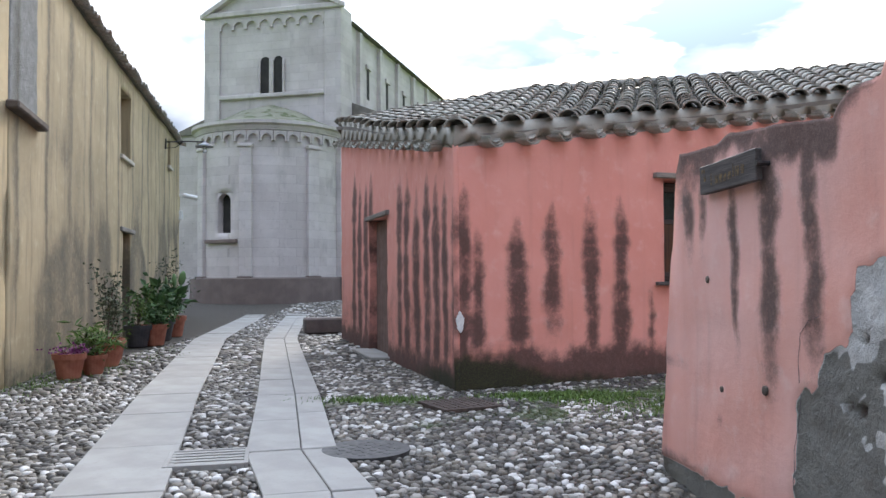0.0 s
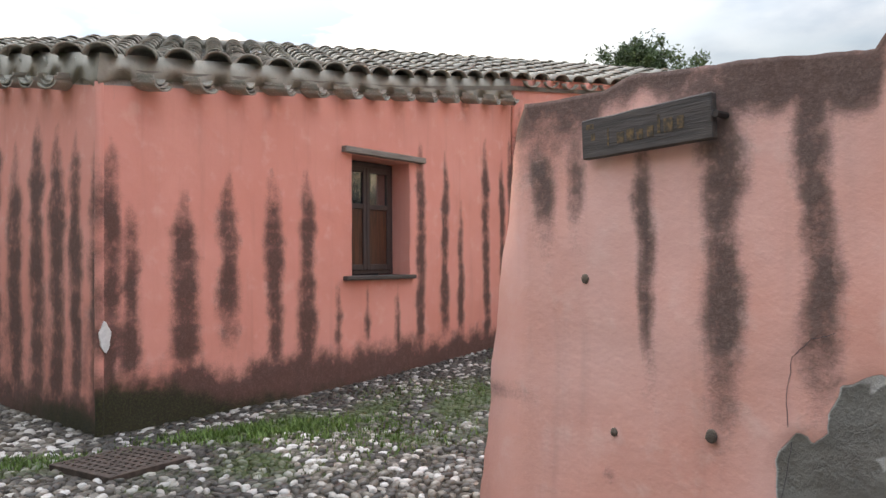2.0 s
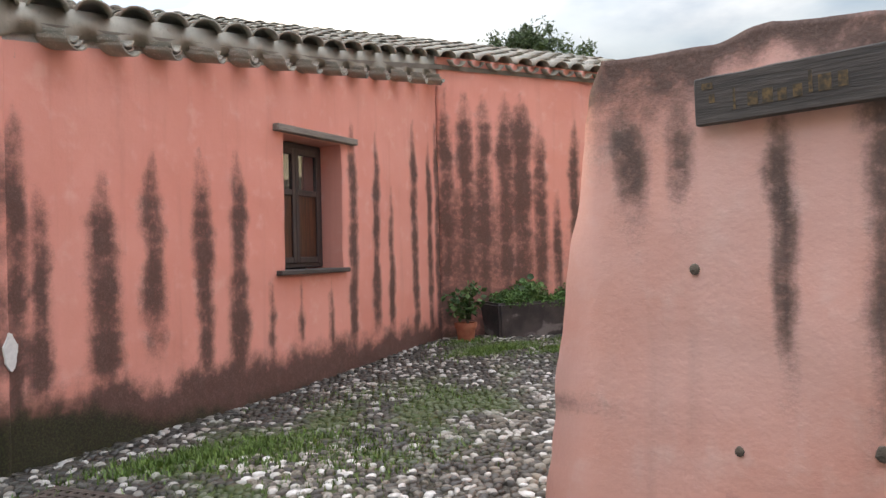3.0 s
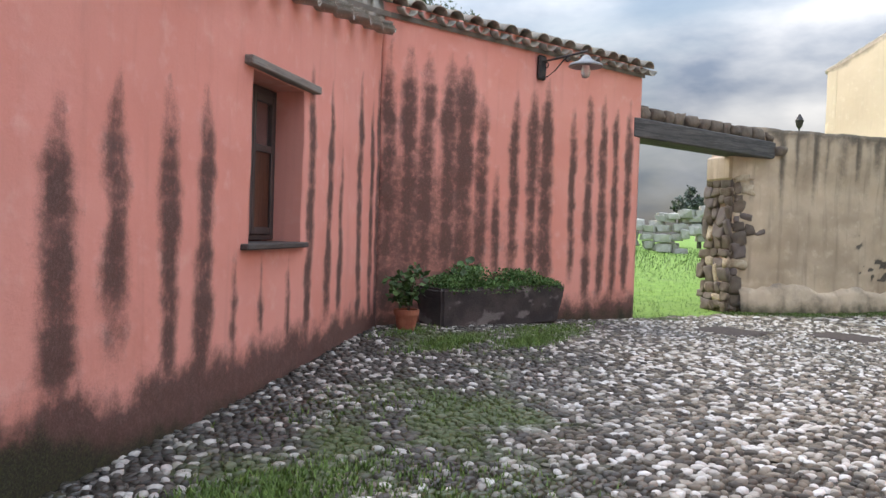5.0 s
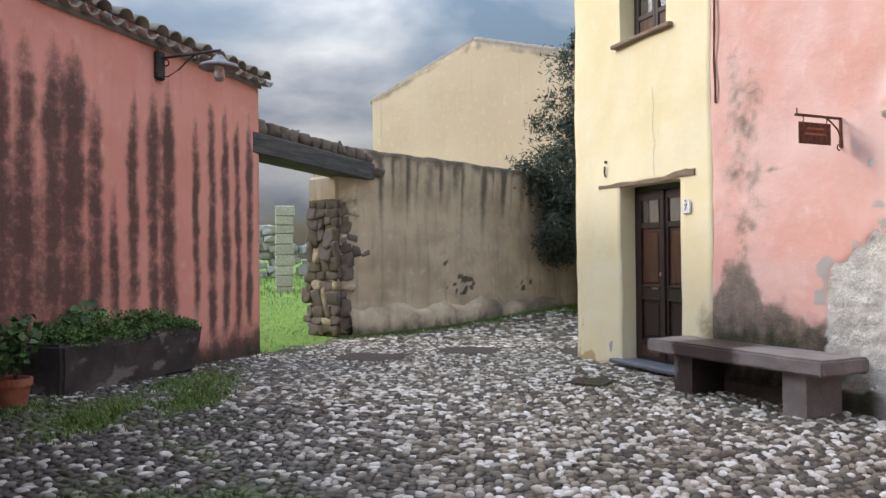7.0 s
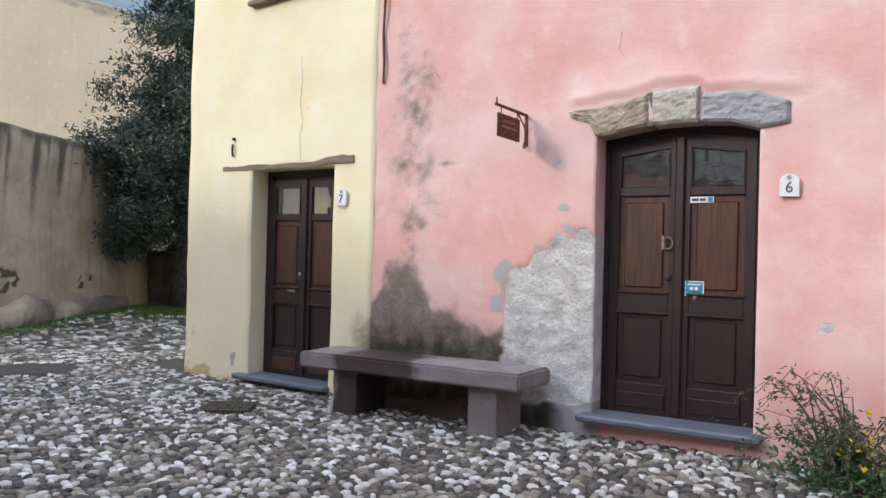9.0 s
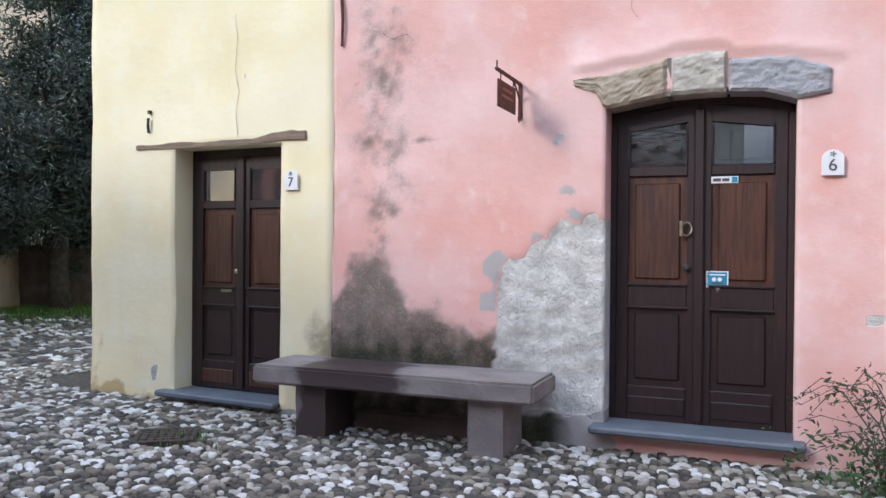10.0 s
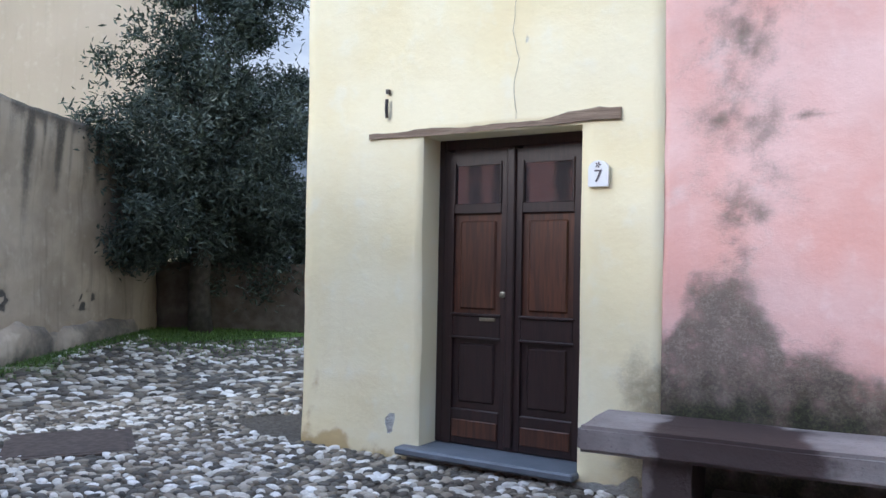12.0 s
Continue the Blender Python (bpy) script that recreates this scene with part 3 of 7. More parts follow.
FW_RUNS = [(0.12, 0.08, 2.15, 1.6), (0.33, 0.05, 2.15, 1.65), (0.71, 0.045, 2.0, 1.05), (1.035, 0.075, 2.35, 0.86), (1.40, 0.072, 2.45, 0.98), (2.1, 0.09, 2.6, 1.1), (2.9, 0.1, 2.7, 0.9), (3.8, 0.1, 2.7, 0.9)]


def low_eave(u):
    return 2.66 + 0.135 * u


def marks_1(u, z):
    v = L1 - u
    foot = sm(0.55 + 0.15 * wob(u * 2, 1) + 0.1 * wob(u * 7, z * 2) - z, 0.0, 0.5)
    top = sm(z - (2.66 + 0.165 * v), 0.0, 0.03)
    wash = 0.42 * sm(1.5 + 0.4 * wob(u * 2, 5) - z, 0, 0.9) * (0.9 + 0.6 * wob(u * 4, z * 2, 3))
    return max(runs(F1_RUNS, u, z), 1.05 * foot, wash), 0.9 * sm(0.35 - z + 0.12 * wob(u * 3, 7), 0, 0.3) * sm(v, 3.0, 0.5), top


def marks_2(u, z):
    foot = 1.45 * sm(0.64 + 0.14 * wob(u * 2, 2) + 0.12 * wob(u * 7, z * 2) + 0.05 * wob(u * 15, z * 12) - z, 0.0, 0.56)
    green = sm(0.26 + 0.28 * sm(1.5 - u, 0, 1.3) + 0.06 * wob(u * 3, 5) + 0.04 * wob(u * 11, z * 9, 3) - z, 0, 0.3)
    sill = 0.95 * sm(0.11 - abs(u - 3.7), 0, 0.08) * sm(0.10 - abs(z - 1.2), 0, 0.06)
    return max(runs(F2_RUNS, u, z), foot, sill), green * (0.6 + 0.4 * sm(2.6 - u, 0, 1.6)), sm(z - low_eave(u), 0.0, 0.03)


def marks_3(u, z):
    foot = 1.3 * sm(0.62 + 0.18 * wob(u * 2, 3) + 0.1 * wob(u * 8, z * 2) - z, 0.0, 0.55)
    cloud = (0.5 + 0.25 * sm(1.6 - u, 0, 1.2)) * sm(2.9 - abs(z - 1.3) * 0.9 + 0.8 * wob(u * 1.3, z * 0.8, 2) - u, 0, 1.6) * sm(2.6 - z, 0, 0.8)
    return max(runs(F3_RUNS, u, z), 0.9 * foot, cloud), 0.7 * sm(0.4 + 0.1 * wob(u * 5, 3) - z, 0, 0.35), 0.0


def patch_edge(u):
    return float(np.interp(u, [1.19, 1.22, 1.24, 1.32, 1.4, 1.43, 1.47, 1.51, 1.58, 1.65, 1.68, 1.70, 1.73, 1.81, 1.9, 1.97, 2.2, 2.8, 3.2], [0.0, 0.25, 0.62, 0.69, 0.68, 0.78, 0.87, 0.91, 0.94, 0.91, 1.04, 1.2, 1.29, 1.3, 1.35, 1.28, 1.0, 0.6, 0.0]))


PITS = ((1.87, 0.8, 0.026), (1.71, 0.635, 0.03), (1.64, 0.64, 0.015), (1.76, 0.965, 0.013), (1.88, 0.98, 0.018), (1.69, 0.41, 0.012), (1.81, 1.0, 0.01))


def bare_w(u, z):
    return sm(patch_edge(u + 0.02 * wob(u * 9, z * 9, 2)) + 0.03 * wob(u * 8, z * 8, 5) + 0.015 * wob(u * 23, z * 23, 5) - z, -0.01, 0.025)


def relief_w(u, z):
    """Fallen plaster lies back from the face, lumpy, with a few deep pits."""
    b = bare_w(u, z)
    if b <= 0:
        return 0.0
    w = b * (0.014 + 0.012 * wob(u * 5, z * 7, 1) + 0.009 * wob(u * 14, z * 19, 2))
    for cu, cz, r in PITS:
        w += 0.055 * math.exp(-(((u - cu) ** 2 + (z - cz) ** 2) / r ** 2) ** 1.5)
    return w


def marks_w(u, z):
    top = fw_top(u)
    crown = sm(z - (top - 0.30 - 0.2 * wob(u * 2.3, 4) - 0.1 * wob(u * 9, 4) + 0.12 * sm(u, 1.55, 1.7)), 0.0, 0.24) * (0.95 + 0.6 * wob(u * 2.7, z * 4, 9))
    left = 0.62 * sm(0.5 - u, 0, 0.4) * sm(z, 1.5, 1.95) * (1 + 0.8 * wob(u * 9, z * 3, 4))
    foot = 0.95 * sm(0.16 + 0.2 * wob(u * 2.6, 6) - z, 0, 0.2) * sm(0.6 - u, 0, 0.6)
    spot_ = 0.85 * math.exp(-((z - 0.68) / 0.055) ** 2 - ((u + 0.12) / 0.16) ** 2) * (1 + wob(u * 12, z * 12)) + 0.6 * math.exp(-((z - 0.38) / 0.07) ** 2 - ((u - 0.5) / 0.05) ** 2) * (0.7 + wob(u * 14, z * 14))
    scab = 0.8 * sm(wob(u * 12, z * 9, 3), 0.1, 0.4) * math.exp(-((u - 1.42) / 0.1) ** 2 - ((z - 0.9) / 0.16) ** 2)
    bare = bare_w(u, z)
    white = sm(u + 0.06 * wob(u * 6, z * 6, 1), 1.62, 1.68) * sm(z + 0.16 * wob(u * 7, z * 7, 6), 0.82, 0.9)
    white = max(white, sm(wob(u * 6, z * 8, 8) + 0.5 * wob(u * 15, z * 15, 8), 0.08, 0.25) * sm(u, 1.5, 1.68) * sm(z, 0.25, 0.5))
    white *= 1 - 0.9 * sm(0.13 - math.hypot(u - 1.93, z - 0.9), 0, 0.05)
    damp = 0.35 * bare * (1 - white) * sm(wob(u * 3, z * 3, 5), -0.1, 0.4)
    pit = max(math.exp(-(((u - cu) ** 2 + (z - cz) ** 2) / r ** 2) ** 1.5) for cu, cz, r in PITS)
    return max(max(runs(FW_RUNS, u, z), crown, left, foot, spot_, scab) * (1 - bare), damp, 1.3 * pit), 0.0, bare, bare * (1 - white) * 0.8


def fw_top(u):
    return float(np.interp(u, [-0.4, 0.0, 0.5, 0.58, 0.66, 0.85, 1.1, 1.5, 1.6, 1.64, 1.72, 1.82, 1.92, 1.96, 2.1, 8.0], [2.04, 2.055, 2.05, 2.08, 2.09, 2.07, 2.05, 2.01, 2.0, 2.05, 2.095, 2.11, 2.12, 2.19, 2.24, 2.26])) + 0.008 * wob(u * 7, 1.5) + 0.004 * wob(u * 24, 1.5)


def fw_edge(z):
    return -0.34 * (1 - min(1.0, max(0.0, z) / 2.05)) ** 0.8 + 0.025 * wob(z * 3, 2.2) + 0.012 * wob(z * 9, 4.2)


def top_1(u):
    p = spot(E1, C, u)
    return roof_z(across(p), along(p)) - 0.02


def top_2(u):
    return roof_z(across(spot(C, I, u))) - 0.02


bm = bmesh.new()
tube(bm, [(0.012 + 0.006 * wob(z * 3, 1), 0.018, z) for z in np.arange(-0.1, 2.74, 0.06)], 0.034, 10)
bead = part("corner_bead", bm, PINK, smooth=True)
bead.matrix_world = frame_of(C, I)
for k_, nm in enumerate(("stain", "moss")):
    bead.data.attributes.new(nm, "FLOAT", "POINT").data.foreach_set("value", [float(marks_2(0.02, v.co.z)[k_]) for v in bead.data.vertices])
tagged(bead, "rounded plaster corner of the pink house", "wall", kind="structure")
WIN = (2.83, 3.79, 1.16, 2.44)
facade("wall_1", E1, C, top_1, 0.5, PINK, [(L1 - 4.9, L1 - 3.52, -0.05, 2.18)], marks_1, 0.06, 0.014, seed=2.0, mitre=(0.0, 0.7), label="pink plastered house wall with dark water streaks")
facade("wall_2", C, I, top_2, 0.5, PINK, [WIN], marks_2, 0.05, 0.014, seed=9.0, mitre=(0.7, 0.0), label="pink plastered wall with dark water streaks and mossy foot")
facade("wall_3", I, P, lambda u: 3.84, 0.5, PINK, (), marks_3, 0.06, 0.014, seed=15.0, mitre=(0.0, 0.1), label="pink plastered wall blackened by water streaks")
facade("wall_4", (12.059, 8.349), (13.2, 13.3), lambda u: 3.76 + 0.3 * u if u < 3 else 4.6 - 0.3 * (u - 3), 0.5, PINK, (), lambda u, z: (0.0, 0.0, 0.0), 0.4, label="pink plastered end wall")
facade("wall_5", FA, FB, fw_top, 0.42, PINK_WALL, (), marks_w, 0.032, 0.02, seed=21.0, mitre=(0.08, 0.0), base=-0.5, edge=fw_edge, relief=relief_w, label="pink garden wall with fallen plaster and black crust along its top")


def marks_y(u, z):
    foot = sm(0.12 + 0.1 * wob(u * 3, 8) - z, 0, 0.18) * 0.4
    side = 0.75 * sm(u + 0.12 * wob(u * 7, z * 7, 1), 2.28, 2.6) * sm(1.0 - z + 0.15 * wob(u * 4, z * 4) + 0.08 * wob(u * 13, z * 13), 0, 0.35)
    chip = sm(0.07 - math.hypot(u - 0.78, z - 0.22), 0, 0.03)
    for cu, cz, r in ((1.79, 2.74, 0.07), (2.07, 2.93, 0.06), (2.11, 2.5, 0.05), (2.28, 2.04, 0.05), (1.75, 3.3, 0.08)):
        chip = max(chip, 0.5 * math.exp(-((u - cu) / r) ** 2 - ((z - cz) / (2.2 * r)) ** 2))
    bare_foot = sm(0.10 + 0.05 * wob(u * 5, 2) - z, 0, 0.05) * sm(u, 0.85, 1.0)
    ochre = 0.62 * sm(0.36 + 0.22 * wob(u * 2.5, 4) + 0.06 * wob(u * 9, z * 9) - z, 0, 0.4) * sm(1.4 - u, 0, 0.8)
    ochre = max(ochre, 0.45 * sm(0.3 + 0.25 * wob(u * 3, z * 2, 4) - u, 0, 0.35) * sm(1.8 - z, 0, 1.6))
    return max(foot, side), 0.25 * foot, max(chip, 0.8 * bare_foot), ochre


def edge_p(u):
    return float(np.interp(u, [1.27, 1.32, 1.35, 1.40, 1.5, 1.62, 1.70, 1.77, 1.83, 1.9, 1.97, 2.03, 2.09, 2.14], [0.0, 0.6, 1.1, 1.26, 1.3, 1.38, 1.42, 1.57, 1.53, 1.5, 1.6, 1.63, 1.57, 1.5]))


def bare_p(u, z):
    if not 1.2 < u < 2.2:
        return 0.0
    return sm(edge_p(u + 0.03 * wob(u * 9, z * 9, 2)) + 0.05 * wob(u * 9, z * 9, 5) + 0.025 * wob(u * 22, z * 22, 5) - z, -0.01, 0.03) * sm(2.16 - u, 0, 0.03) * sm(z - 0.17 + 0.06 * wob(u * 6, 3), 0, 0.04)


def relief_p(u, z):
    """Layers of old plaster flaked back, and the swell of the plaster over the stone lintel."""
    b = bare_p(u, z)
    w = 0.0
    if b > 0:
        flake = wob(u * 7, z * 9, 4) + 0.5 * wob(u * 17, z * 21, 4)
        w = b * (0.012 + 0.010 * sm(flake, -0.05, 0.1) + 0.008 * sm(flake, 0.3, 0.42) + 0.006 * wob(u * 25, z * 25, 2))
    lip = 2.575 + 0.05 * sm(u, 1.95, 2.5) + 0.045 * sm(u, 2.45, 2.55) - 0.07 * sm(u, 2.84, 2.92) - 0.05 * sm(u, 3.1, 3.5) + 0.012 * wob(u * 8, 2)
    return w - 0.03 * sm(z - lip, -0.012, 0.012) * math.exp(-max(0.0, z - lip) / 0.09) * sm(u, 1.82, 1.95) * sm(3.62 - u, 0, 0.15)


def marks_p(u, z):
    hump = float(np.interp(u, [-0.3, -0.1, 0.03, 0.14, 0.30, 0.42, 0.54, 0.65, 0.9, 0.97, 1.25, 1.44, 1.84, 2.0], [0.6, 0.85, 1.02, 1.28, 1.40, 1.38, 1.22, 1.02, 1.0, 0.87, 0.86, 0.8, 0.55, 0.4]))
    rag = 0.09 * wob(u * 6, z * 6) + 0.06 * wob(u * 15, z * 15)
    moss_s = 1.0 * sm(hump + rag - z, -0.08, 0.26) * sm(2.05 - u, 0, 0.4) * (0.95 + 0.3 * wob(u * 9, z * 9, 6))
    drift = 0.0
    for cu, cz, ru, rz, k in ((0.50, 2.68, 0.12, 0.12, 1.0), (0.3, 2.58, 0.12, 0.05, 1.0), (0.35, 2.38, 0.14, 0.08, 0.8), (0.37, 2.14, 0.16, 0.06, 1.3), (0.5, 2.0, 0.14, 0.16, 1.25), (0.7, 2.14, 0.2, 0.04, 0.9), (0.46, 1.6, 0.14, 0.12, 1.0), (0.38, 1.42, 0.12, 0.1, 1.0), (0.55, 2.85, 0.3, 0.14, 0.6), (0.3, 3.3, 0.3, 0.4, 0.5)):
        drift = max(drift, k * math.exp(-((u - cu) / ru) ** 2 - ((z - cz) / rz) ** 2) * 0.85 * sm(wob(u * 9, z * 9, cu) + 0.5 * wob(u * 20, z * 20, cu), -0.6, 0.5))
    drift = max(drift, (0.42 + 0.5 * wob(u * 5, z * 4, 8) + 0.3 * wob(u * 13, z * 13, 8)) * math.exp(-((u - 0.42) / 0.32) ** 2) * sm(z, 1.3, 1.7) * sm(3.6 - z, 0, 0.6))
    bare = bare_p(u, z)
    chip = max(sm(0.05 - math.hypot(u - 3.72, (z - 0.93) * 1.2) + 0.02 * wob(u * 20, z * 20), 0, 0.015), sm(0.035 - math.hypot(u - 1.77, (z - 2.09) * 0.8) + 0.02 * wob(u * 20, z * 20), 0, 0.015))
    halo = max(math.exp(-((u - 1.24) / 0.12) ** 2 - ((z - 1.25) / 0.3) ** 2), math.exp(-((u - 1.84) / 0.13) ** 2 - ((z - 1.75) / 0.17) ** 2), 0.8 * math.exp(-((u - 1.73) / 0.06) ** 2 - ((z - 2.38) / 0.05) ** 2))
    low = sm(0.24 + 0.06 * wob(u * 4, 8) - z, 0, 0.04) * sm(u, 1.45, 1.6) * sm(2.25 + 0.1 * wob(u * 9, z * 9) - u, 0, 0.1)
    rim = 0.66 * sm(wob(u * 4, z * 4, 11) + 0.3 * sm(1.5 - u, 0, 0.2), -0.05, 0.25) * sm(edge_p(u + 0.14) + 0.10 + 0.12 * wob(u * 5, z * 5, 3) - z, -0.05, 0.12) * sm(u + 0.05 * wob(u * 6, z * 6, 4), 1.12, 1.22) * sm(z, 0.8, 0.92) * sm(2.14 - u, 0, 0.03) * (1 - bare)
    crev = 0.3 * bare * sm(wob(u * 7, z * 9, 4), 0.15, 0.3)
    return max(moss_s * (1 - 0.75 * bare), drift, crev), 0.75 * moss_s * sm(1.0 - z, 0, 0.5) * (1 - bare), max(bare, chip), max(rim, 0.5 * halo * (1 - bare) * (0.9 + 0.7 * wob(u * 9, z * 9, 7)), 0.8 * low)


facade("wall_6", Y0, S, lambda u: 6.4, 0.42, YELLOW, [(1.03, 2.16, 0.09, 2.17), (1.06, 1.94, 3.9, 5.2)], marks_y, 0.08, 0.016, seed=31.0, label="pale yellow plastered house front")
facade("wall_7", S, Y1, lambda u: 6.4, 0.42, PINK_PALE, [(2.10, 3.28, 0.16, 2.38)], marks_p, 0.034, 0.016, seed=41.0, relief=relief_p, label="pale pink plastered house front with bare patches")
facade("wall_8", (14.5, -1.6), (11.943, 3.973), lambda u: 6.4, 0.4, YELLOW, (), lambda u, z: (0, 0, 0), 0.5, seed=51.0, label="yellow plastered side wall")
facade("wall_9", Y1, (6.7, -5.0), lambda u: 6.4, 0.4, PINK_PALE, (), lambda u, z: (0, 0, 0), 0.5, seed=52.0, label="pale pink side wall")
bm = boxed(0, 0, 0, 9.3, 5.6, 0.2)
roof2 = part("roof_house", bm, MORTAR)
roof2.matrix_world = frame_of((12.05, 4.1), (4.0, -0.2)) @ pose(0, -0.1, 6.4)
tagged(roof2, "flat closing roof of the yellow and pink house", "roof", kind="structure")


def marks_g(u, z):
    top = 3.26 - 0.02 * u
    drip = 0.0
    for k in range(26):
        c = 0.15 + k * 0.245 + 0.07 * math.sin(k * 5.1)
        drip = max(drip, (0.8 + 0.4 * math.sin(k * 2.3)) * math.exp(-((u - c) / (0.08 + 0.04 * math.sin(k * 4.1))) ** 2) * sm(z, 2.3 - 1.3 * abs(math.sin(k * 1.7)), 3.0))
    crown = 0.9 * sm(z - (top - 0.3 - 0.25 * wob(u * 3, 1) - 0.12 * wob(u * 8, 1)), 0, 0.3)
    ragged = sm(wob(u * 5, z * 6, 2) + 0.6 * wob(u * 13, z * 13, 4), -0.12, 0.12)
    hole = ragged * min(1.0, 1.3 * math.exp(-((u - 2.95) / 0.42) ** 2 - ((z - 0.8) / 0.2) ** 2) + 1.2 * math.exp(-((u - 4.9) / 0.3) ** 2 - ((z - 0.75) / 0.14) ** 2) + math.exp(-((u - 2.5) / 0.15) ** 2 - ((z - 1.3) / 0.2) ** 2) * 0.8)
    foot = 0.35 * sm(0.2 - z, 0, 0.2)
    tan = sm(0.55 + 0.05 * wob(u * 4, 3) - z, 0, 0.03)
    return max(drip, crown, foot, 0.9 * min(1, hole)), 0.9 * sm(0.2 + 0.1 * wob(u * 3, 6) - z, 0, 0.2), min(1.0, hole)


facade("wall_10", W0, W1, lambda u: 3.24 - 0.02 * u + 0.03 * wob(u * 1.5, 3) + 0.02 * wob(u * 6, 3), 0.75, GREYWALL, (), marks_g, 0.06, 0.03, seed=61.0, label="weathered grey plaster wall with crumbling foot")
facade("wall_11", W1, (17.4, -1.2), lambda u: 1.3 + 0.05 * wob(u * 3, 3), 0.4, RUBBLE, (), None, 0.2, 0.03, seed=63.0, label="low dark stone wall behind the olive tree")


def gable_top(u):
    return 6.68 + 1.26 * u / 4.32 if u < 4.32 else 7.94 - 1.09 * (u - 4.32) / 3.8


def marks_gable(u, z):
    t = gable_top(u)
    return 0.75 * sm(z - (t - 0.25 - 0.3 * abs(wob(u * 3, 2))), 0, 0.25), 0.0, 0.0


GA, GB = (28.19, 9.01), (22.8, 1.83)
facade("wall_12", GA, GB, gable_top, 0.5, CREAM, (), marks_gable, 0.2, 0.02, seed=71.0, label="plain cream gable wall of a house beyond the wall", extra_u=(4.32,))
facade("wall_13", (36.0, 3.2), GA, lambda u: 6.6, 0.4, CREAM, (), lambda u, z: (0, 0, 0), 0.6, label="cream side wall")

gt = thing("gable_edge", "clay tile edging along the cream gable", "tiles", frame_of(GA, GB), kind="structure")
for (u0, z0), (u1, z1) in (((-0.15, 6.64), (4.32, 7.96)), ((4.32, 7.96), (9.0, 6.62))):
    part("edge_tiles", tube(bmesh.new(), [(u0 + (u1 - u0) * i / 24, 0.12, z0 + (z1 - z0) * i / 24 + 0.02 * (i % 2)) for i in range(25)], 0.1, 7), TILES, gt, smooth=True)

# ochre house along the lane
LA, LB = (-3.38, 7.2), (-7.2, 23.5)
LEN = (Vector(LB) - Vector(LA)).length


def marks_l(u, z):
    v = 0.0
    for k in range(44):
        c = k * 0.39 + 0.13 * math.sin(k * 3.7)
        v = max(v, (0.45 + 0.35 * math.sin(k * 1.9)) * math.exp(-((u - c) / 0.12) ** 2) * sm(z, 0.3, 1.4) * sm(5.6 - z, 0.0, 0.5))
    dark = (0.75 + 0.4 * wob(u * 2.2, z * 0.5, 7)) * sm(wob(u * 0.5, z * 0.6, 2) + 0.32, 0, 0.45) * sm(3.9 - z + 0.6 * wob(u * 1.7, 3), 0, 1.5) * sm(u, -0.2, 1.6)
    foot = 0.55 * sm(0.45 + 0.2 * wob(u * 2, 3) - z, 0, 0.3)
    return max(v, dark, foot), 0.5 * sm(0.3 - z, 0, 0.3), sm(1.15 - u, 0, 0.05) * sm(z, 3.3, 3.36)


facade("wall_14", LA, LB, lambda u: 5.5, 0.5, OCHRE, [(6.9, 8.0, 3.75, 5.1), (7.1, 8.0, -0.05, 2.2), (14.0, 14.6, 4.5, 5.25), (16.2, 16.5, 4.2, 4.7)], marks_l, 0.12, 0.02, seed=81.0, label="ochre plastered house front with grey weathering")
facade("wall_15", (-2.5, -9.0), LA, lambda u: 5.5, 0.5, OCHRE, (), lambda u, z: (0.2, 0, 0), 0.5, label="ochre plastered house front")
facade("wall_16", LB, (-12.0, 22.4), lambda u: 5.5, 0.5, OCHRE, (), lambda u, z: (0.2, 0, 0), 0.5, label="ochre end wall")

# ground: one sheet, finer near the walk
def axis(lo, hi, fine):
    far = [-400, -200, -100, -60, -40, -25]
    mid = list(np.arange(lo, hi, fine))
    return [v for v in far if v < lo - 1] + mid + [v for v in (25, 32, 40, 50, 65, 100, 200, 400) if v > hi + 1]


MOSS_SPOTS = ((3.0, 5.6, 2.2, 1.3, 0.75), (3.0, 6.35, 0.8, 0.35, 1.5), (3.6, 5.6, 0.9, 0.7, 1.1), (1.1, 6.15, 0.6, 0.25, 1.2), (1.9, 5.0, 0.6, 0.5, 0.9), (5.2, 6.9, 0.8, 0.6, 1.2), (7.2, 8.15, 0.6, 0.25, 1.5), (8.0, 7.65, 0.6, 0.25, 1.5), (1.2, 6.0, 1.0, 0.45, 1.0), (3.3, 6.3, 1.4, 0.6, 1.2), (2.6, 5.6, 1.2, 0.5, 0.8), (4.6, 6.6, 2.0, 1.0, 1.2), (7.4, 8.35, 0.9, 0.42, 1.4), (8.9, 7.95, 1.1, 0.36, 1.4), (5.8, 7.1, 2.0, 0.8, 0.8),
                              (-3.2, 8.6, 0.5, 2.4, 0.7), (5.6, 6.4, 0.25, 1.6, 0.5), (12.5, 8.0, 0.9, 0.5, 1.0), (15.4, 6.6, 1.2, 0.35, 1.0), (17.0, 5.1, 1.4, 0.35, 1.0), (19.2, 2.7, 1.2, 0.8, 1.0), (6.5, 1.6, 0.7, 0.35, 0.6), (1.9, -1.0, 1.2, 1.0, 0.3))


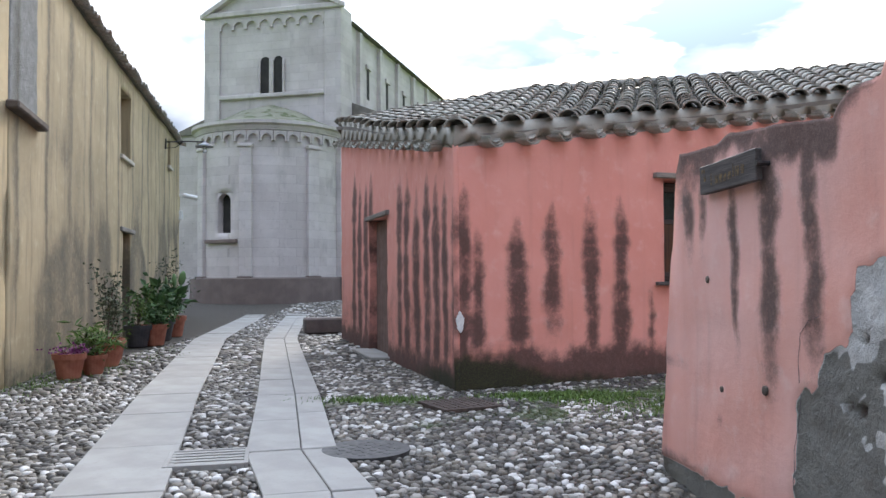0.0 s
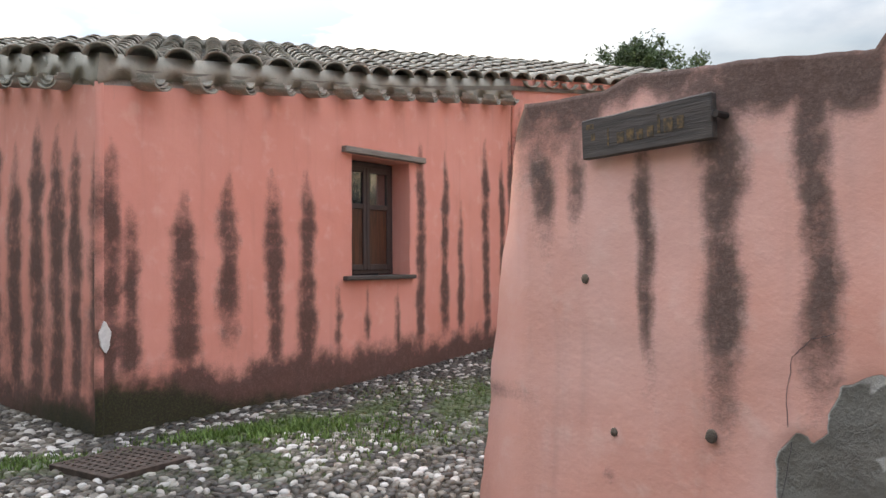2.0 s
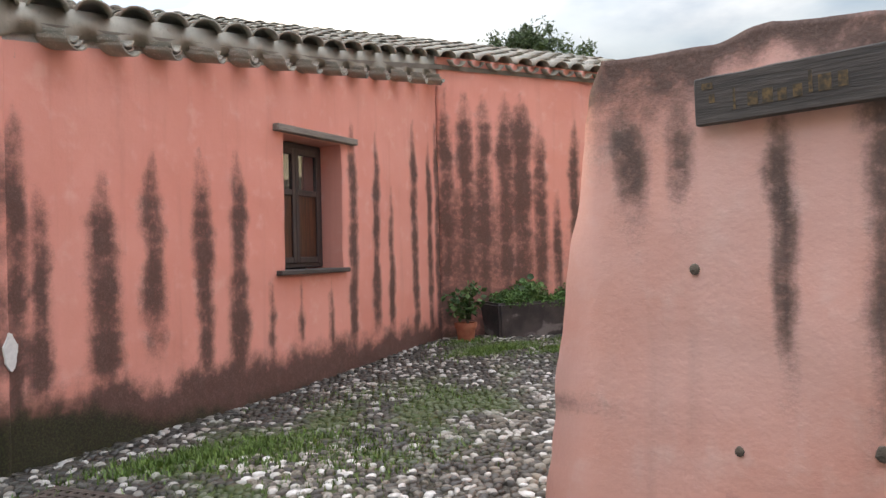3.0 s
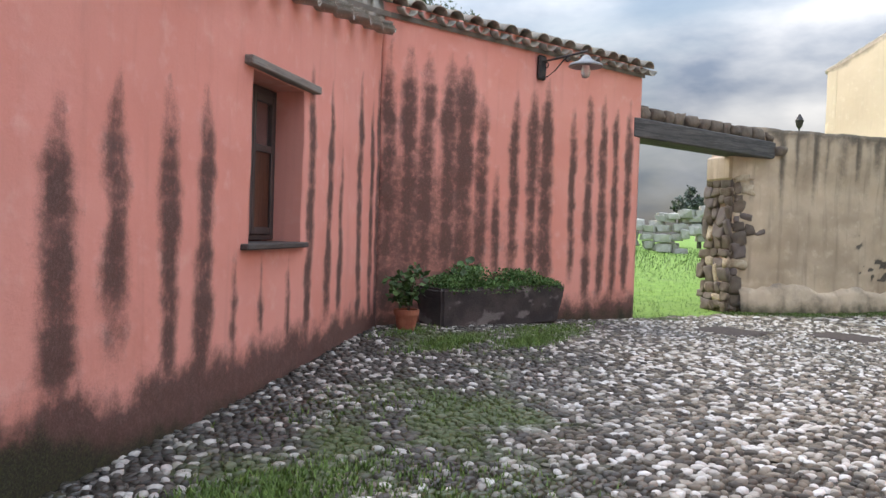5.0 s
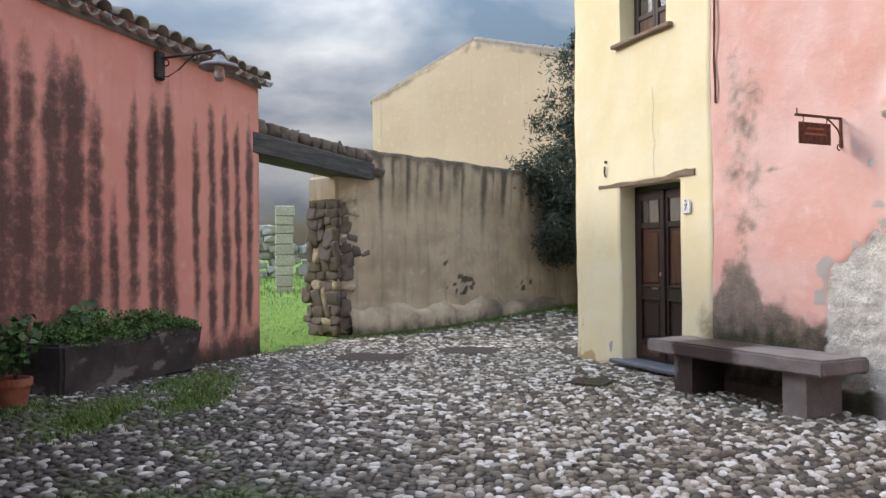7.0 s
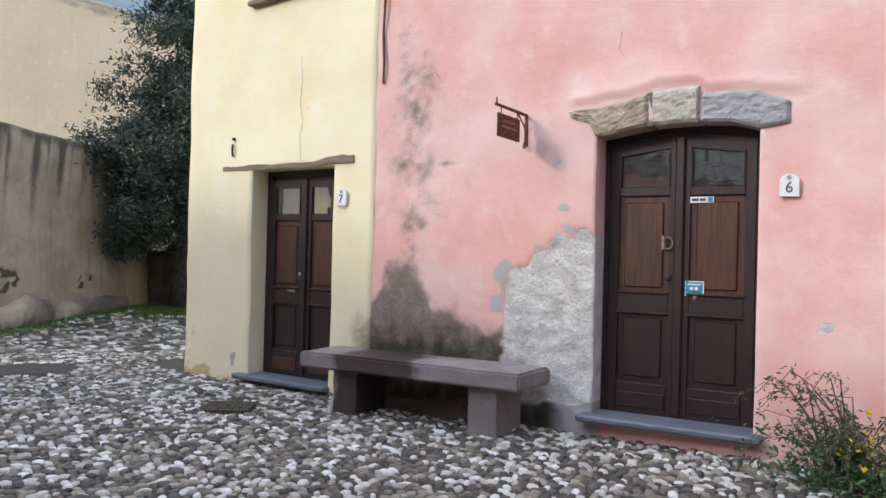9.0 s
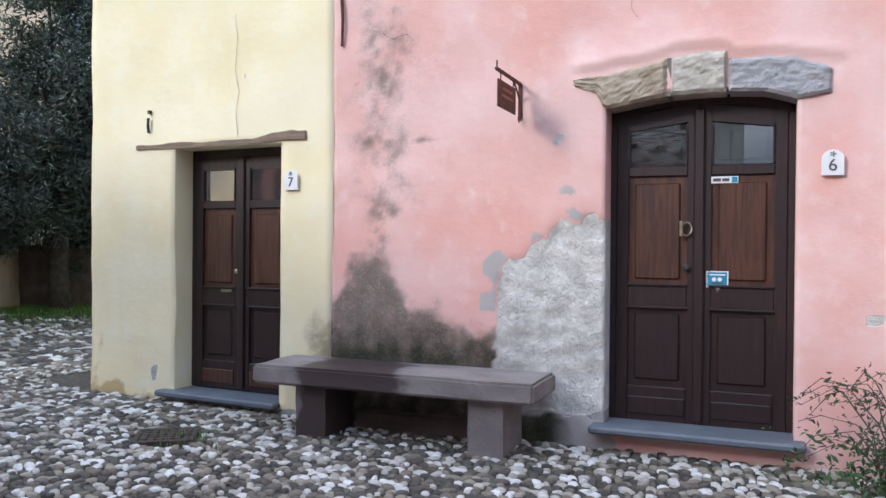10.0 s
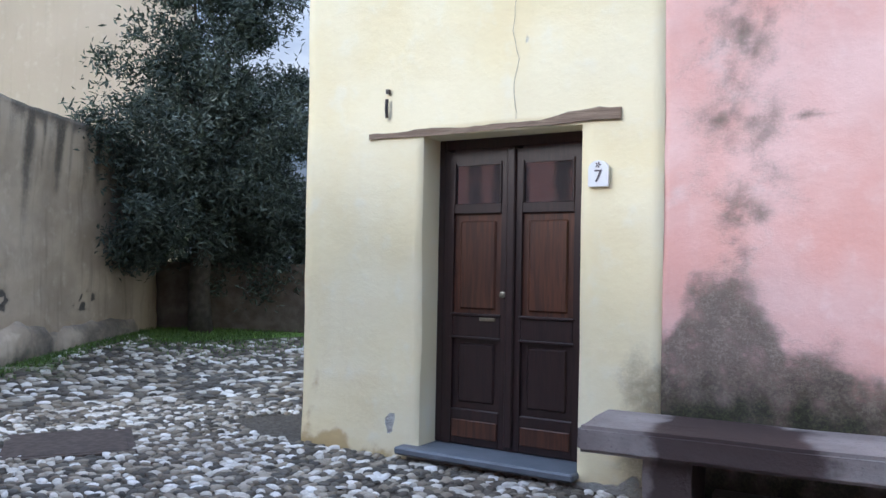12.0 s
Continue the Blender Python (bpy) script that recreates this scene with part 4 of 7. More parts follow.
def moss_at(x, y):
    """How green the joints of the cobbles are."""
    v = np.zeros_like(np.asarray(x, dtype=float))
    for cx, cy, rx, ry, k in MOSS_SPOTS:
        v = np.maximum(v, k * np.exp(-((x - cx) / rx) ** 2 - ((y - cy) / ry) ** 2))
    patchy = 0.72 + 0.45 * np.sin(3.1 * x + 1.7 * np.sin(2.3 * y)) * np.sin(2.7 * y + 1.3 * np.sin(3.4 * x + 0.8)) + 0.2 * np.sin(7.9 * x + 2 * np.sin(6 * y)) * np.sin(8.7 * y)
    return v * np.clip(patchy, 0.0, 1.0)


def damp_shade_at(x, y):
    """Damp ground along the foot of the pink house and round the trough, with the wall's shade painted in."""
    d2 = -((I[0] - C[0]) * (y - C[1]) - (I[1] - C[1]) * (x - C[0])) / math.hypot(I[0] - C[0], I[1] - C[1])
    d3 = -((P[0] - I[0]) * (y - I[1]) - (P[1] - I[1]) * (x - I[0])) / math.hypot(P[0] - I[0], P[1] - I[1])
    a = np.clip(1.45 - d2 / 3.0, 0, 1) * np.clip((x - 0.4) / 1.8, 0, 1) * np.clip((10.0 - x) / 2.5, 0, 1)
    b = np.clip(1.2 - d3 / 2.4, 0, 1) * np.clip((12.2 - x) / 1.5, 0, 1) * np.clip((x - 5.5) / 1.5, 0, 1)
    lane = 0.62 * np.clip((5.2 - x) / 2.5, 0, 1) * np.clip((y + 4.0) / 2.0, 0, 1)
    return np.maximum(np.maximum(a, b), lane)


def grassy_at(x, y):
    """Grass beyond the gate and the wall."""
    gate = (Vector((x, y)) - Vector((12.05, 8.45))).dot(Vector((0.33, 0.944)))
    wall = (Vector((x, y)) - Vector(W0)).dot(Vector((0.666, 0.746)))
    if x > 11.9 and gate > 0 or x > 14.9 and wall > 0.1:
        return 1.0
    if x > 18.3 and y < 3.6:
        return 1.0
    return 1.0 if (y > 45 or x < -14 or y < -25 or x > 24 or (y > 18 and x > 3)) else 0.0


xs, ys = axis(-8, 23, 0.4), axis(-6, 32, 0.4)
gverts = [(x, y, gz(x, y) - 0.012) for x in xs for y in ys]
ny = len(ys)
gquads = [(i * ny + j, (i + 1) * ny + j, (i + 1) * ny + j + 1, i * ny + j + 1) for i in range(len(xs) - 1) for j in range(ny - 1)]
gme = numbers_mesh("ground", gverts, gquads, GROUND)
for nm, fn in (("moss", moss_at), ("grassy", grassy_at), ("wet", damp_shade_at)):
    gme.attributes.new(nm, "FLOAT", "POINT").data.foreach_set("value", [fn(x, y) for x, y, _ in gverts])
ground = tagged(new("ground", gme), "earth and grass ground", "ground", kind="structure")

# pink house window with its lintel and sill
M2 = frame_of(C, I)


def casement(m, w, h, name, label, muntin=0.36, frame_w=0.06):
    """A two-leaf window: fixed frame, two leaves with a glass light above a wooden panel or glass."""
    t = thing(name, label, "window", m, kind="structure")
    part("window_frame", boxed(0, 0, 0, frame_w, 0.07, h, 0.006), WINWOOD, t)
    part("window_frame", boxed(w - frame_w, 0, 0, w, 0.07, h, 0.006), WINWOOD, t)
    part("window_frame", boxed(frame_w, 0, h - frame_w, w - frame_w, 0.07, h, 0.006), WINWOOD, t)
    part("window_frame", boxed(frame_w, 0, 0, w - frame_w, 0.07, frame_w * 0.8, 0.006), WINWOOD, t)
    lw = (w - 2 * frame_w) / 2
    for i in range(2):
        x0 = frame_w + i * lw
        leaf = part("leaf", boxed(x0 + 0.003, -0.02, frame_w * 0.8, x0 + 0.055, 0.03, h - frame_w, 0.006), WINWOOD, t)
        part("stile", boxed(x0 + lw - 0.055, -0.02, frame_w * 0.8, x0 + lw - 0.003, 0.03, h - frame_w, 0.006), WINWOOD, leaf)
        for z0 in (frame_w * 0.8, h * (1 - muntin) - 0.03, h - frame_w - 0.06):
            part("rail", boxed(x0 + 0.055, -0.018, z0, x0 + lw - 0.055, 0.028, z0 + 0.06, 0.005), WINWOOD, leaf)
        part("pane", boxed(x0 + 0.05, 0.004, h * (1 - muntin) + 0.02, x0 + lw - 0.05, 0.010, h - frame_w - 0.05), GLASS, leaf)
        part("panel", boxed(x0 + 0.05, 0.0, frame_w, x0 + lw - 0.05, 0.012, h * (1 - muntin) - 0.02, 0.004), PANELWOOD, leaf)
    return t


casement(M2 @ pose(2.84, 0.24, 1.18), 0.94, 1.25, "window_1", "dark wooden window deep in the pink wall", 0.40)
# a thin near-black sheet paints the unlit room behind the panes
part("window_back", boxed(0, 0, 0, 1.1, 0.02, 1.4), UNLIT).matrix_world = M2 @ pose(2.7, 0.47, 1.1)
tagged(bpy.data.objects["window_back"], "dark sheet painted for the unlit room behind the window", "backing", kind="structure")
bm = boxed(0, -0.05, 0, 1.36, 0.2, 0.065, 0.008)
for v in bm.verts:
    v.co.z += 0.012 * wob(v.co.x * 2, 1.0)
lint = part("wooden_lintel", bm, GREYWOOD)
lint.matrix_world = M2 @ pose(2.67, -0.02, 2.45)
tagged(lint, "weathered grey wooden lintel over the window", "lintel")
sill = part("window_sill", boxed(0, -0.06, 0, 1.16, 0.28, 0.045, 0.008), SIGNWOOD)
sill.matrix_world = M2 @ pose(2.69, 0, 1.125)
tagged(sill, "dark wet wooden window sill", "sill")

# closed side door of the pink house
M1 = frame_of(E1, C)
d = thing("door_1", "faded reddish plank door in the pink wall", "door", M1 @ pose(L1 - 4.9, 0.12, -0.04), kind="structure")
for i in range(6):
    part("plank", boxed(0.02 + i * 0.225, 0, 0.0, 0.02 + i * 0.225 + 0.218, 0.05, 2.2, 0.004), CLOSED, d)
part("door_handle", tube(bmesh.new(), [(1.1, -0.05, 1.05), (1.1, -0.05, 1.2)], 0.012), IRON, d)
dl = part("wooden_lintel", boxed(-0.14, -0.06, 0, 1.55, 0.3, 0.07, 0.01), GREYWOOD)
dl.matrix_world = M1 @ pose(L1 - 4.9, 0, 2.19)
tagged(dl, "grey wooden lintel over the side door", "lintel")
st = part("door_step", boxed(-0.1, -0.28, 0, 1.5, 0.1, 0.05, 0.012), SLAB)
st.matrix_world = M1 @ pose(L1 - 4.9, 0, 0.0)
tagged(st, "worn stone step at the side door", "step")

# white patch of paint by the corner
bm = bmesh.new()
prism(bm, [(0.045 * math.cos(a) * (1 + 0.15 * math.sin(5 * a)), 0.11 * math.sin(a) * (1 + 0.12 * math.sin(4 * a + 1))) for a in (2 * math.pi * i / 18 for i in range(18))], -0.006, 0.01)
wp = part("painted_patch", bm, WHITEPAINT)
wp.matrix_world = M2 @ pose(0.035, -0.022, 0.755)
tagged(wp, "white patch of filler on the pink wall", "patch")

# ---- roof of the pink house ----
def tile_shape(r0, r1, length, th, seg=7, up=1.0):
    """A barrel tile along y, wide end at y = 0."""
    vs, fs = [], []
    for y, r in ((0.0, r0), (length, r1)):
        for rr in (r, r - th):
            for j in range(seg + 1):
                a = math.pi * j / seg
                vs.append((rr * math.cos(a), y, up * rr * 0.8 * math.sin(a)))
    k = seg + 1
    for j in range(seg):
        fs += [(j, j + 1, 2 * k + j + 1, 2 * k + j), (k + j + 1, k + j, 3 * k + j, 3 * k + j + 1), (j + 1, j, k + j, k + j + 1), (2 * k + j, 2 * k + j + 1, 3 * k + j + 1, 3 * k + j)]
    fs += [(0, 2 * k, 3 * k, k), (k - 1, 2 * k - 1, 4 * k - 1, 3 * k - 1)]
    return np.array(vs), np.array(fs)


TV, TF = tile_shape(0.128, 0.104, 0.48, 0.018, 8)
UV, UF = tile_shape(0.104, 0.128, 0.48, 0.018, 8, -1.0)
tile_mesh = numbers_mesh("tile", TV, TF, TILE)
under_mesh = numbers_mesh("under_tile", UV, UF, TILE)
AX3, NX3 = Vector((*AX, 0)), Vector((*NX, 0))
sC, rC, sI, rI, sE, rE, sP = along(C), across(C), along(I), across(I), along(E1), across(E1), along(P)


def eave_r(s):
    return float(np.interp(s, [sE, sC, sI, sP + 1], [rE, rC, rI, rI]))


rng = random.Random(5)
bmr = bmesh.new()
grid = []
for s in np.arange(sE - 0.1, sP + 0.15, 0.25):
    lo = eave_r(s) - 0.02
    col = [bmr.verts.new((R0 + AX * s + NX * r).to_3d() + Vector((0, 0, roof_z(r, s) - 0.02))) for r in [lo + (3.02 - lo) * i / 10 for i in range(11)] + [8.0]]
    grid.append(col)
for a, b in zip(grid, grid[1:]):
    for i in range(len(a) - 1):
        bmr.faces.new((a[i], b[i], b[i + 1], a[i + 1]))
r = bmesh.ops.extrude_face_region(bmr, geom=bmr.faces[:])
for v in [g for g in r["geom"] if isinstance(g, bmesh.types.BMVert)]:
    v.co.z += -0.06
roof = tagged(part("roof", bmr, MORTAR), "low pitched roof of weathered clay barrel tiles", "roof", kind="structure")
loose_v, loose_f, singles, count = [], [], [], 0
STEP, COL = 0.37, 0.29
s = sE - 0.02
col_n = 0
while s < sP + 0.12:
    for kind in (0, 1):
        ss = s + (COL / 2 if kind else 0.0)
        r0 = eave_r(ss) - (0.06 if ss < sI else 0.11) + (0.16 if kind and ss < sI else 0.0) + rng.uniform(-0.03, 0.03)
        row = 0
        while r0 < 2.95:
            r1 = min(r0 + 0.48, 3.05)
            z0, z1 = roof_z(r0, ss), roof_z(r1, ss)
            lift = (0.05 if kind else 0.07) + rng.uniform(-0.006, 0.006)
            p = (R0 + AX * (ss + rng.uniform(-0.012, 0.012)) + NX * r0).to_3d() + Vector((0, 0, z0 + lift + 0.012))
            yv = (NX3 * (r1 - r0) + Vector((0, 0, z1 - z0 - 0.02))).normalized()
            xv = (AX3 + NX3 * rng.uniform(-0.06, 0.06)).normalized()
            zv = xv.cross(yv).normalized()
            xv = yv.cross(zv)
            m = Matrix(((xv.x, yv.x, zv.x, p.x), (xv.y, yv.y, zv.y, p.y), (xv.z, yv.z, zv.z, p.z), (0, 0, 0, 1)))
            if kind == 0 and row < 9 and sC + 0.2 < ss < sI + 2.4 and count < 300:
                singles.append(m)
                count += 1
            else:
                mm = np.array(m)
                V = UV if kind else TV
                loose_f.append((UF if kind else TF) + len(loose_v) * len(TV))
                loose_v.append(V @ mm[:3, :3].T + mm[:3, 3])
            r0 += STEP + rng.uniform(-0.015, 0.015)
            row += 1
    s += COL + rng.uniform(-0.008, 0.008)
rest = new("roof_tiles", numbers_mesh("roof_tiles", np.concatenate(loose_v), np.concatenate(loose_f), TILES))
rest.parent = roof
tagged(rest, kind="stuff")
for m in singles:
    o = new("tile", tile_mesh)
    o.parent = roof
    o.matrix_world = m
bm = bmesh.new()
tube(bm, [(R0 + AX * v + NX * 3.02).to_3d() + Vector((0, 0, roof_z(3.0, v) + 0.06 + 0.015 * math.sin(v * 3))) for v in np.arange(sE - 0.05, sP + 0.2, 0.4)], 0.085, 8)
part("ridge", bm, TILES, roof, smooth=True)
# the lower cornice: nested tile ends set in mortar, with a mortar slope up to the roof's edge
tip_mesh = numbers_mesh("cornice_tile", *tile_shape(0.105, 0.125, 0.28, 0.018, 9, -0.7), TILE, False)
for a, b, fn, lo, hi, first in ((C, I, low_eave, 0.0, 6.04, 0.42), (E1, C, lambda u: 2.66 + 0.165 * (L1 - u), 0.1, L1, 0.3)):
    m0 = frame_of(a, b)
    tops = top_2 if a == C else top_1
    us = list(np.arange(lo, hi, 0.0465)) + [hi]
    band = bmesh.new()
    rows_ = []
    for y, z in ((0.02, -0.01), (-0.02, 0.02), (-0.032, 0.06), (0.01, None), (0.12, None), (0.12, -0.08)):
        row = []
        for u in us:
            dip = 0.5 + 0.5 * math.cos(2 * math.pi * (u - first) / 0.465)
            zz = fn(u) + z + (0.075 * (1 - dip) if z <= 0.02 and y < 0.05 else 0.012 * wob(u * 5, 2)) if z is not None else tops(u) + (0.12 if y < 0.1 else 0.02)
            yy = y + 0.012 * wob(u * 4, zz * 6, 3) * min(1.0, abs(u - us[0]) * 3, abs(us[-1] - u) * 3)
            uu = yy * 1.13 if a == C and u == us[0] else L1 - yy * 1.13 if a == E1 and u == us[-1] else u
            row.append(band.verts.new((uu, yy, zz)))
        rows_.append(row)
    for q, w in zip(rows_, rows_[1:] + rows_[:1]):
        for i in range(len(us) - 1):
            band.faces.new((q[i], q[i + 1], w[i + 1], w[i]))
    ob = part("mortar_band", band, ROOF_MORTAR, roof, smooth=True)
    ob.matrix_world = m0
    u = first
    while u < hi - (0.0 if a == C else 0.3):
        for lift, out, sc in ((-0.03, 0.19, 1.0), (0.002, 0.17, 0.9), (0.032, 0.15, 0.78)):
            o = new("tile", tip_mesh)
            o.parent = roof
            o.matrix_world = m0 @ pose(u + rng.uniform(-0.015, 0.015), -out + rng.uniform(-0.02, 0.02), fn(u) + 0.045 + lift, 8, rng.uniform(-6, 6), 14 + rng.uniform(-8, 8)) @ Matrix.Diagonal((sc, 1, 1, 1))
        u += 0.465 + rng.uniform(-0.02, 0.02)

# ---- yellow and pink house: doors, sills, lintels ----
MY, MP = frame_of(Y0, S), frame_of(S, Y1)


def panel_leaf(parent, x0, x1, h, mid, top_rail, lean, arch=None):
    """One door leaf: stiles, rails, an old pane that leans a little, a tall and a low panel."""
    s = 0.075
    w = x1 - x0
    hl, hr = (h, h) if arch is None else (arch(x0), arch(x1))
    bm = bmesh.new()
    prism(bm, [(x0 + 0.003, 0), (x0 + s, 0), (x0 + s, hl - 0.02 if arch is None else arch(x0 + s)), (x0 + 0.003, hl)], 0.0, 0.05)
    leaf = part("leaf", bm, DOORWOOD, parent)
    bm = bmesh.new()
    prism(bm, [(x1 - s, 0), (x1 - 0.003, 0), (x1 - 0.003, hr), (x1 - s, hr if arch is None else arch(x1 - s))], 0.0, 0.05)
    part("stile", bm, DOORWOOD, leaf)
    a0, a1 = x0 + s, x1 - s
    fa = (lambda x: h) if arch is None else arch
    for z0, z1 in ((0.0, 0.24), (mid - 0.07, mid + 0.07), (top_rail - 0.04, top_rail + 0.03)):
        part("rail", boxed(a0, 0.0, z0, a1, 0.048, z1, 0.006), DOORWOOD, leaf)
    bm = bmesh.new()
    prism(bm, [(a0, fa(a0) - 0.11), (a1, fa(a1) - 0.11), (a1, fa(a1)), (a0, fa(a0))], 0.0, 0.048)
    part("rail", bm, DOORWOOD, leaf)
    part("kick_board", boxed(a0 + 0.01, -0.012, 0.05, a1 - 0.01, 0.0, 0.17, 0.006), PANELWOOD if arch is None else DOORWOOD, leaf, "worn kick board")
    for z0, z1, m_, deep in ((0.24, mid - 0.07, DOORWOOD, 0.0), (mid + 0.07, top_rail - 0.04, PANELWOOD, 0.0)):
        part("panel", boxed(a0, 0.022, z0, a1, 0.04, z1), m_, leaf)
        part("raised_panel", boxed(a0 + 0.045, 0.008, z0 + 0.045, a1 - 0.045, 0.03, z1 - 0.045, 0.012), m_, leaf)
    for z in (mid + 0.07, mid - 0.085):
        part("moulding", boxed(a0 - 0.01, -0.014, z, a1 + 0.01, 0.004, z + 0.018, 0.005), DOORWOOD, leaf)
    zt = min(fa(a0), fa(a1)) - 0.10
    pane = part("pane", boxed(a0, 0.0, 0.0, a1, 0.006, max(fa(a0), fa(a1)) - 0.07 - top_rail), GLASS, leaf)
    pane.matrix_local = pose(0, 0.010, top_rail + 0.02, lean)
    if arch is not None:
        part("raised_panel", boxed(a0 + 0.04, 0.034, top_rail + 0.06, a1 - 0.04, 0.048, zt - 0.02, 0.008), PANELWOOD, leaf)
        part("panel", boxed(a0, 0.048, top_rail + 0.02, a1, 0.056, max(fa(a0), fa(a1)) - 0.05), PANELWOOD, leaf)
    for xx in (a0, a1 - 0.014):
        part("moulding", boxed(xx, -0.01, top_rail + 0.03, xx + 0.014, 0.03, zt + 0.01, 0.004), DOORWOOD, leaf)
    return leaf


d7 = thing("door_2", "dark brown two-leaf panelled door with small panes", "door", MY @ pose(1.03, 0.2, 0.10), kind="structure")
w7 = 1.13
part("door_frame", boxed(0.0, 0.0, 0, 0.05, 0.09, 2.08, 0.006), DOORWOOD, d7)
part("door_frame", boxed(w7 - 0.05, 0.0, 0, w7, 0.09, 2.08, 0.006), DOORWOOD, d7)
part("door_frame", boxed(0.05, 0.0, 2.0, w7 - 0.05, 0.09, 2.08, 0.006), DOORWOOD, d7)
la = panel_leaf(d7, 0.05, w7 / 2, 2.0, 0.80, 1.60, 0.3)
lb = panel_leaf(d7, w7 / 2, w7 - 0.05, 2.0, 0.80, 1.60, 0.3)
part("cover_strip", boxed(w7 / 2 - 0.03, -0.022, 0.02, w7 / 2 + 0.03, 0.0, 1.99, 0.008), DOORWOOD, d7)
part("lock_plate", lathe(bmesh.new(), [(0.004, 0), (0.022, 0.0), (0.022, 0.012), (0.01, 0.018)], 12), BRASS, d7).matrix_local = pose(w7 / 2 - 0.055, -0.004, 1.02, 90)
part("letter_slot", boxed(0.34, -0.012, 0.84, 0.46, 0.0, 0.865, 0.004), BRASS, la)
# near-black sheet in place of the unlit room behind the leaves
db = part("door_back", boxed(0, 0, 0, 1.3, 0.02, 2.2), UNLIT)
db.matrix_world = MY @ pose(0.95, 0.40, 0.0)
tagged(db, "dark sheet painted for the unlit room behind the door", "backing", kind="structure")
sl = part("door_sill", boxed(-0.13, -0.11, 0, 1.14, 0.3, 0.05, 0.012), SLATE)
sl.matrix_world = MY @ pose(1.03, 0, 0.045)
tagged(sl, "blue-grey slate threshold slab", "sill")
bm = bmesh.new()
top = [(u, 0.062 + 0.022 * wob(u * 3, 2) + 0.045 * sm(u, 1.3, 1.7) + 0.01 * wob(u * 11, 5)) for u in np.arange(0, 1.83, 0.065)]
bot = [(u, 0.012 + 0.008 * wob(u * 4, 7) + 0.012 * u + 0.012 * sm(0.5 - u, 0, 0.4)) for u in np.arange(0, 1.83, 0.065)]
prism(bm, bot + top[::-1], -0.022, 0.3)
lt = part("wooden_lintel", bm, OLDWOOD)
lt.matrix_world = MY @ pose(0.58, 0, 2.155)
tagged(lt, "crooked brown wooden lintel over the door", "lintel")
casement(MY @ pose(1.06, 0.2, 3.9), 0.88, 1.3, "window_2", "dark wooden window in the yellow upper wall", 0.78)
# upper window: the room's shade is a near-black sheet
wb = part("window_back", boxed(0, 0, 0, 1.1, 0.02, 1.5), UNLIT)
wb.matrix_world = MY @ pose(0.98, 0.40, 3.8)
tagged(wb, "dark sheet painted for the unlit room behind the window", "backing", kind="structure")
ws = part("window_sill", boxed(-0.12, -0.07, 0, 1.0, 0.2, 0.05, 0.01), OLDWOOD)
ws.matrix_world = MY @ pose(1.06, 0, 3.85)
tagged(ws, "thin brown window sill", "sill")


def arch6(x):
    return 2.13 + 0.085 * (1 - ((x - 0.59) / 0.59) ** 2)


d6 = thing("door_3", "large dark brown arched two-leaf panelled door", "door", MP @ pose(2.10, 0.2, 0.165), kind="structure")
w6 = 1.18
part("door_frame", boxed(0.0, 0.0, 0, 0.045, 0.09, 2.14, 0.006), DOORWOOD, d6)
part("door_frame", boxed(w6 - 0.045, 0.0, 0, w6, 0.09, 2.14, 0.006), DOORWOOD, d6)
xs_ = [0.0 + w6 * i / 10 for i in range(11)]
part("door_frame", prism(bmesh.new(), [(x, arch6(x) - 0.06) for x in xs_] + [(x, arch6(x) + 0.06) for x in xs_[::-1]], 0.0, 0.09), DOORWOOD, d6)
la = panel_leaf(d6, 0.045, w6 / 2, 2.1, 0.86, 1.72, -2.0, lambda x: arch6(x) - 0.06)
lb = panel_leaf(d6, w6 / 2, w6 - 0.045, 2.1, 0.86, 1.72, -3.0, lambda x: arch6(x) - 0.06)
part("cover_strip", boxed(w6 / 2 - 0.035, -0.025, 0.02, w6 / 2 + 0.035, 0.0, 2.13, 0.01), DOORWOOD, d6)
bm = tube(bmesh.new(), [(0.012 + 0.035 * math.sin(a), 0, 0.045 * math.cos(a)) for a in np.linspace(0, 2 * math.pi, 13)], 0.007, 6)
part("knocker", box(bm, -0.035, -0.012, -0.05, -0.012, 0.01, 0.055, 0.003), BRASS, la, "dull brass door knocker").matrix_local = pose(w6 / 2 - 0.09, -0.02, 1.32)
part("lock", lathe(bmesh.new(), [(0.004, 0), (0.026, 0.0), (0.026, 0.016), (0.012, 0.024)], 14), IRON, la).matrix_local = pose(w6 / 2 - 0.08, -0.002, 1.06, 90)
stk = part("sticker", boxed(0, -0.004, 0, 0.17, 0.0, 0.045), WHITE, lb, "small white and blue sticker")
stk.matrix_local = pose(0.665, 0.004, 1.625)
for x, w_ in ((0.012, 0.05), (0.07, 0.045)):
    part("print", boxed(x, -0.006, 0.012, x + w_, -0.004, 0.032), INK, stk)
part("print", boxed(0.13, -0.006, 0.004, 0.165, -0.004, 0.041), BLUE, stk)
bl = part("sticker", prism(bmesh.new(), [(0, 0.03), (0.055, 0.03), (0.072, 0), (0.09, 0.03), (0.14, 0.03), (0.14, 0.14), (0, 0.14)], -0.004, 0.0), WHITE, lb, "blue speech-bubble sticker with a pale rim")
bl.matrix_local = pose(0.64, 0.004, 0.90)
part("print", boxed(0.008, -0.006, 0.037, 0.132, -0.004, 0.133), BLUE, bl)
for x in (0.05, 0.085):
    part("print", lathe(bmesh.new(), [(0.009, 0.0), (0.014, 0.0), (0.014, 0.002), (0.009, 0.002)], 10), WHITE, bl).matrix_local = pose(x, -0.006, 0.085, 90)
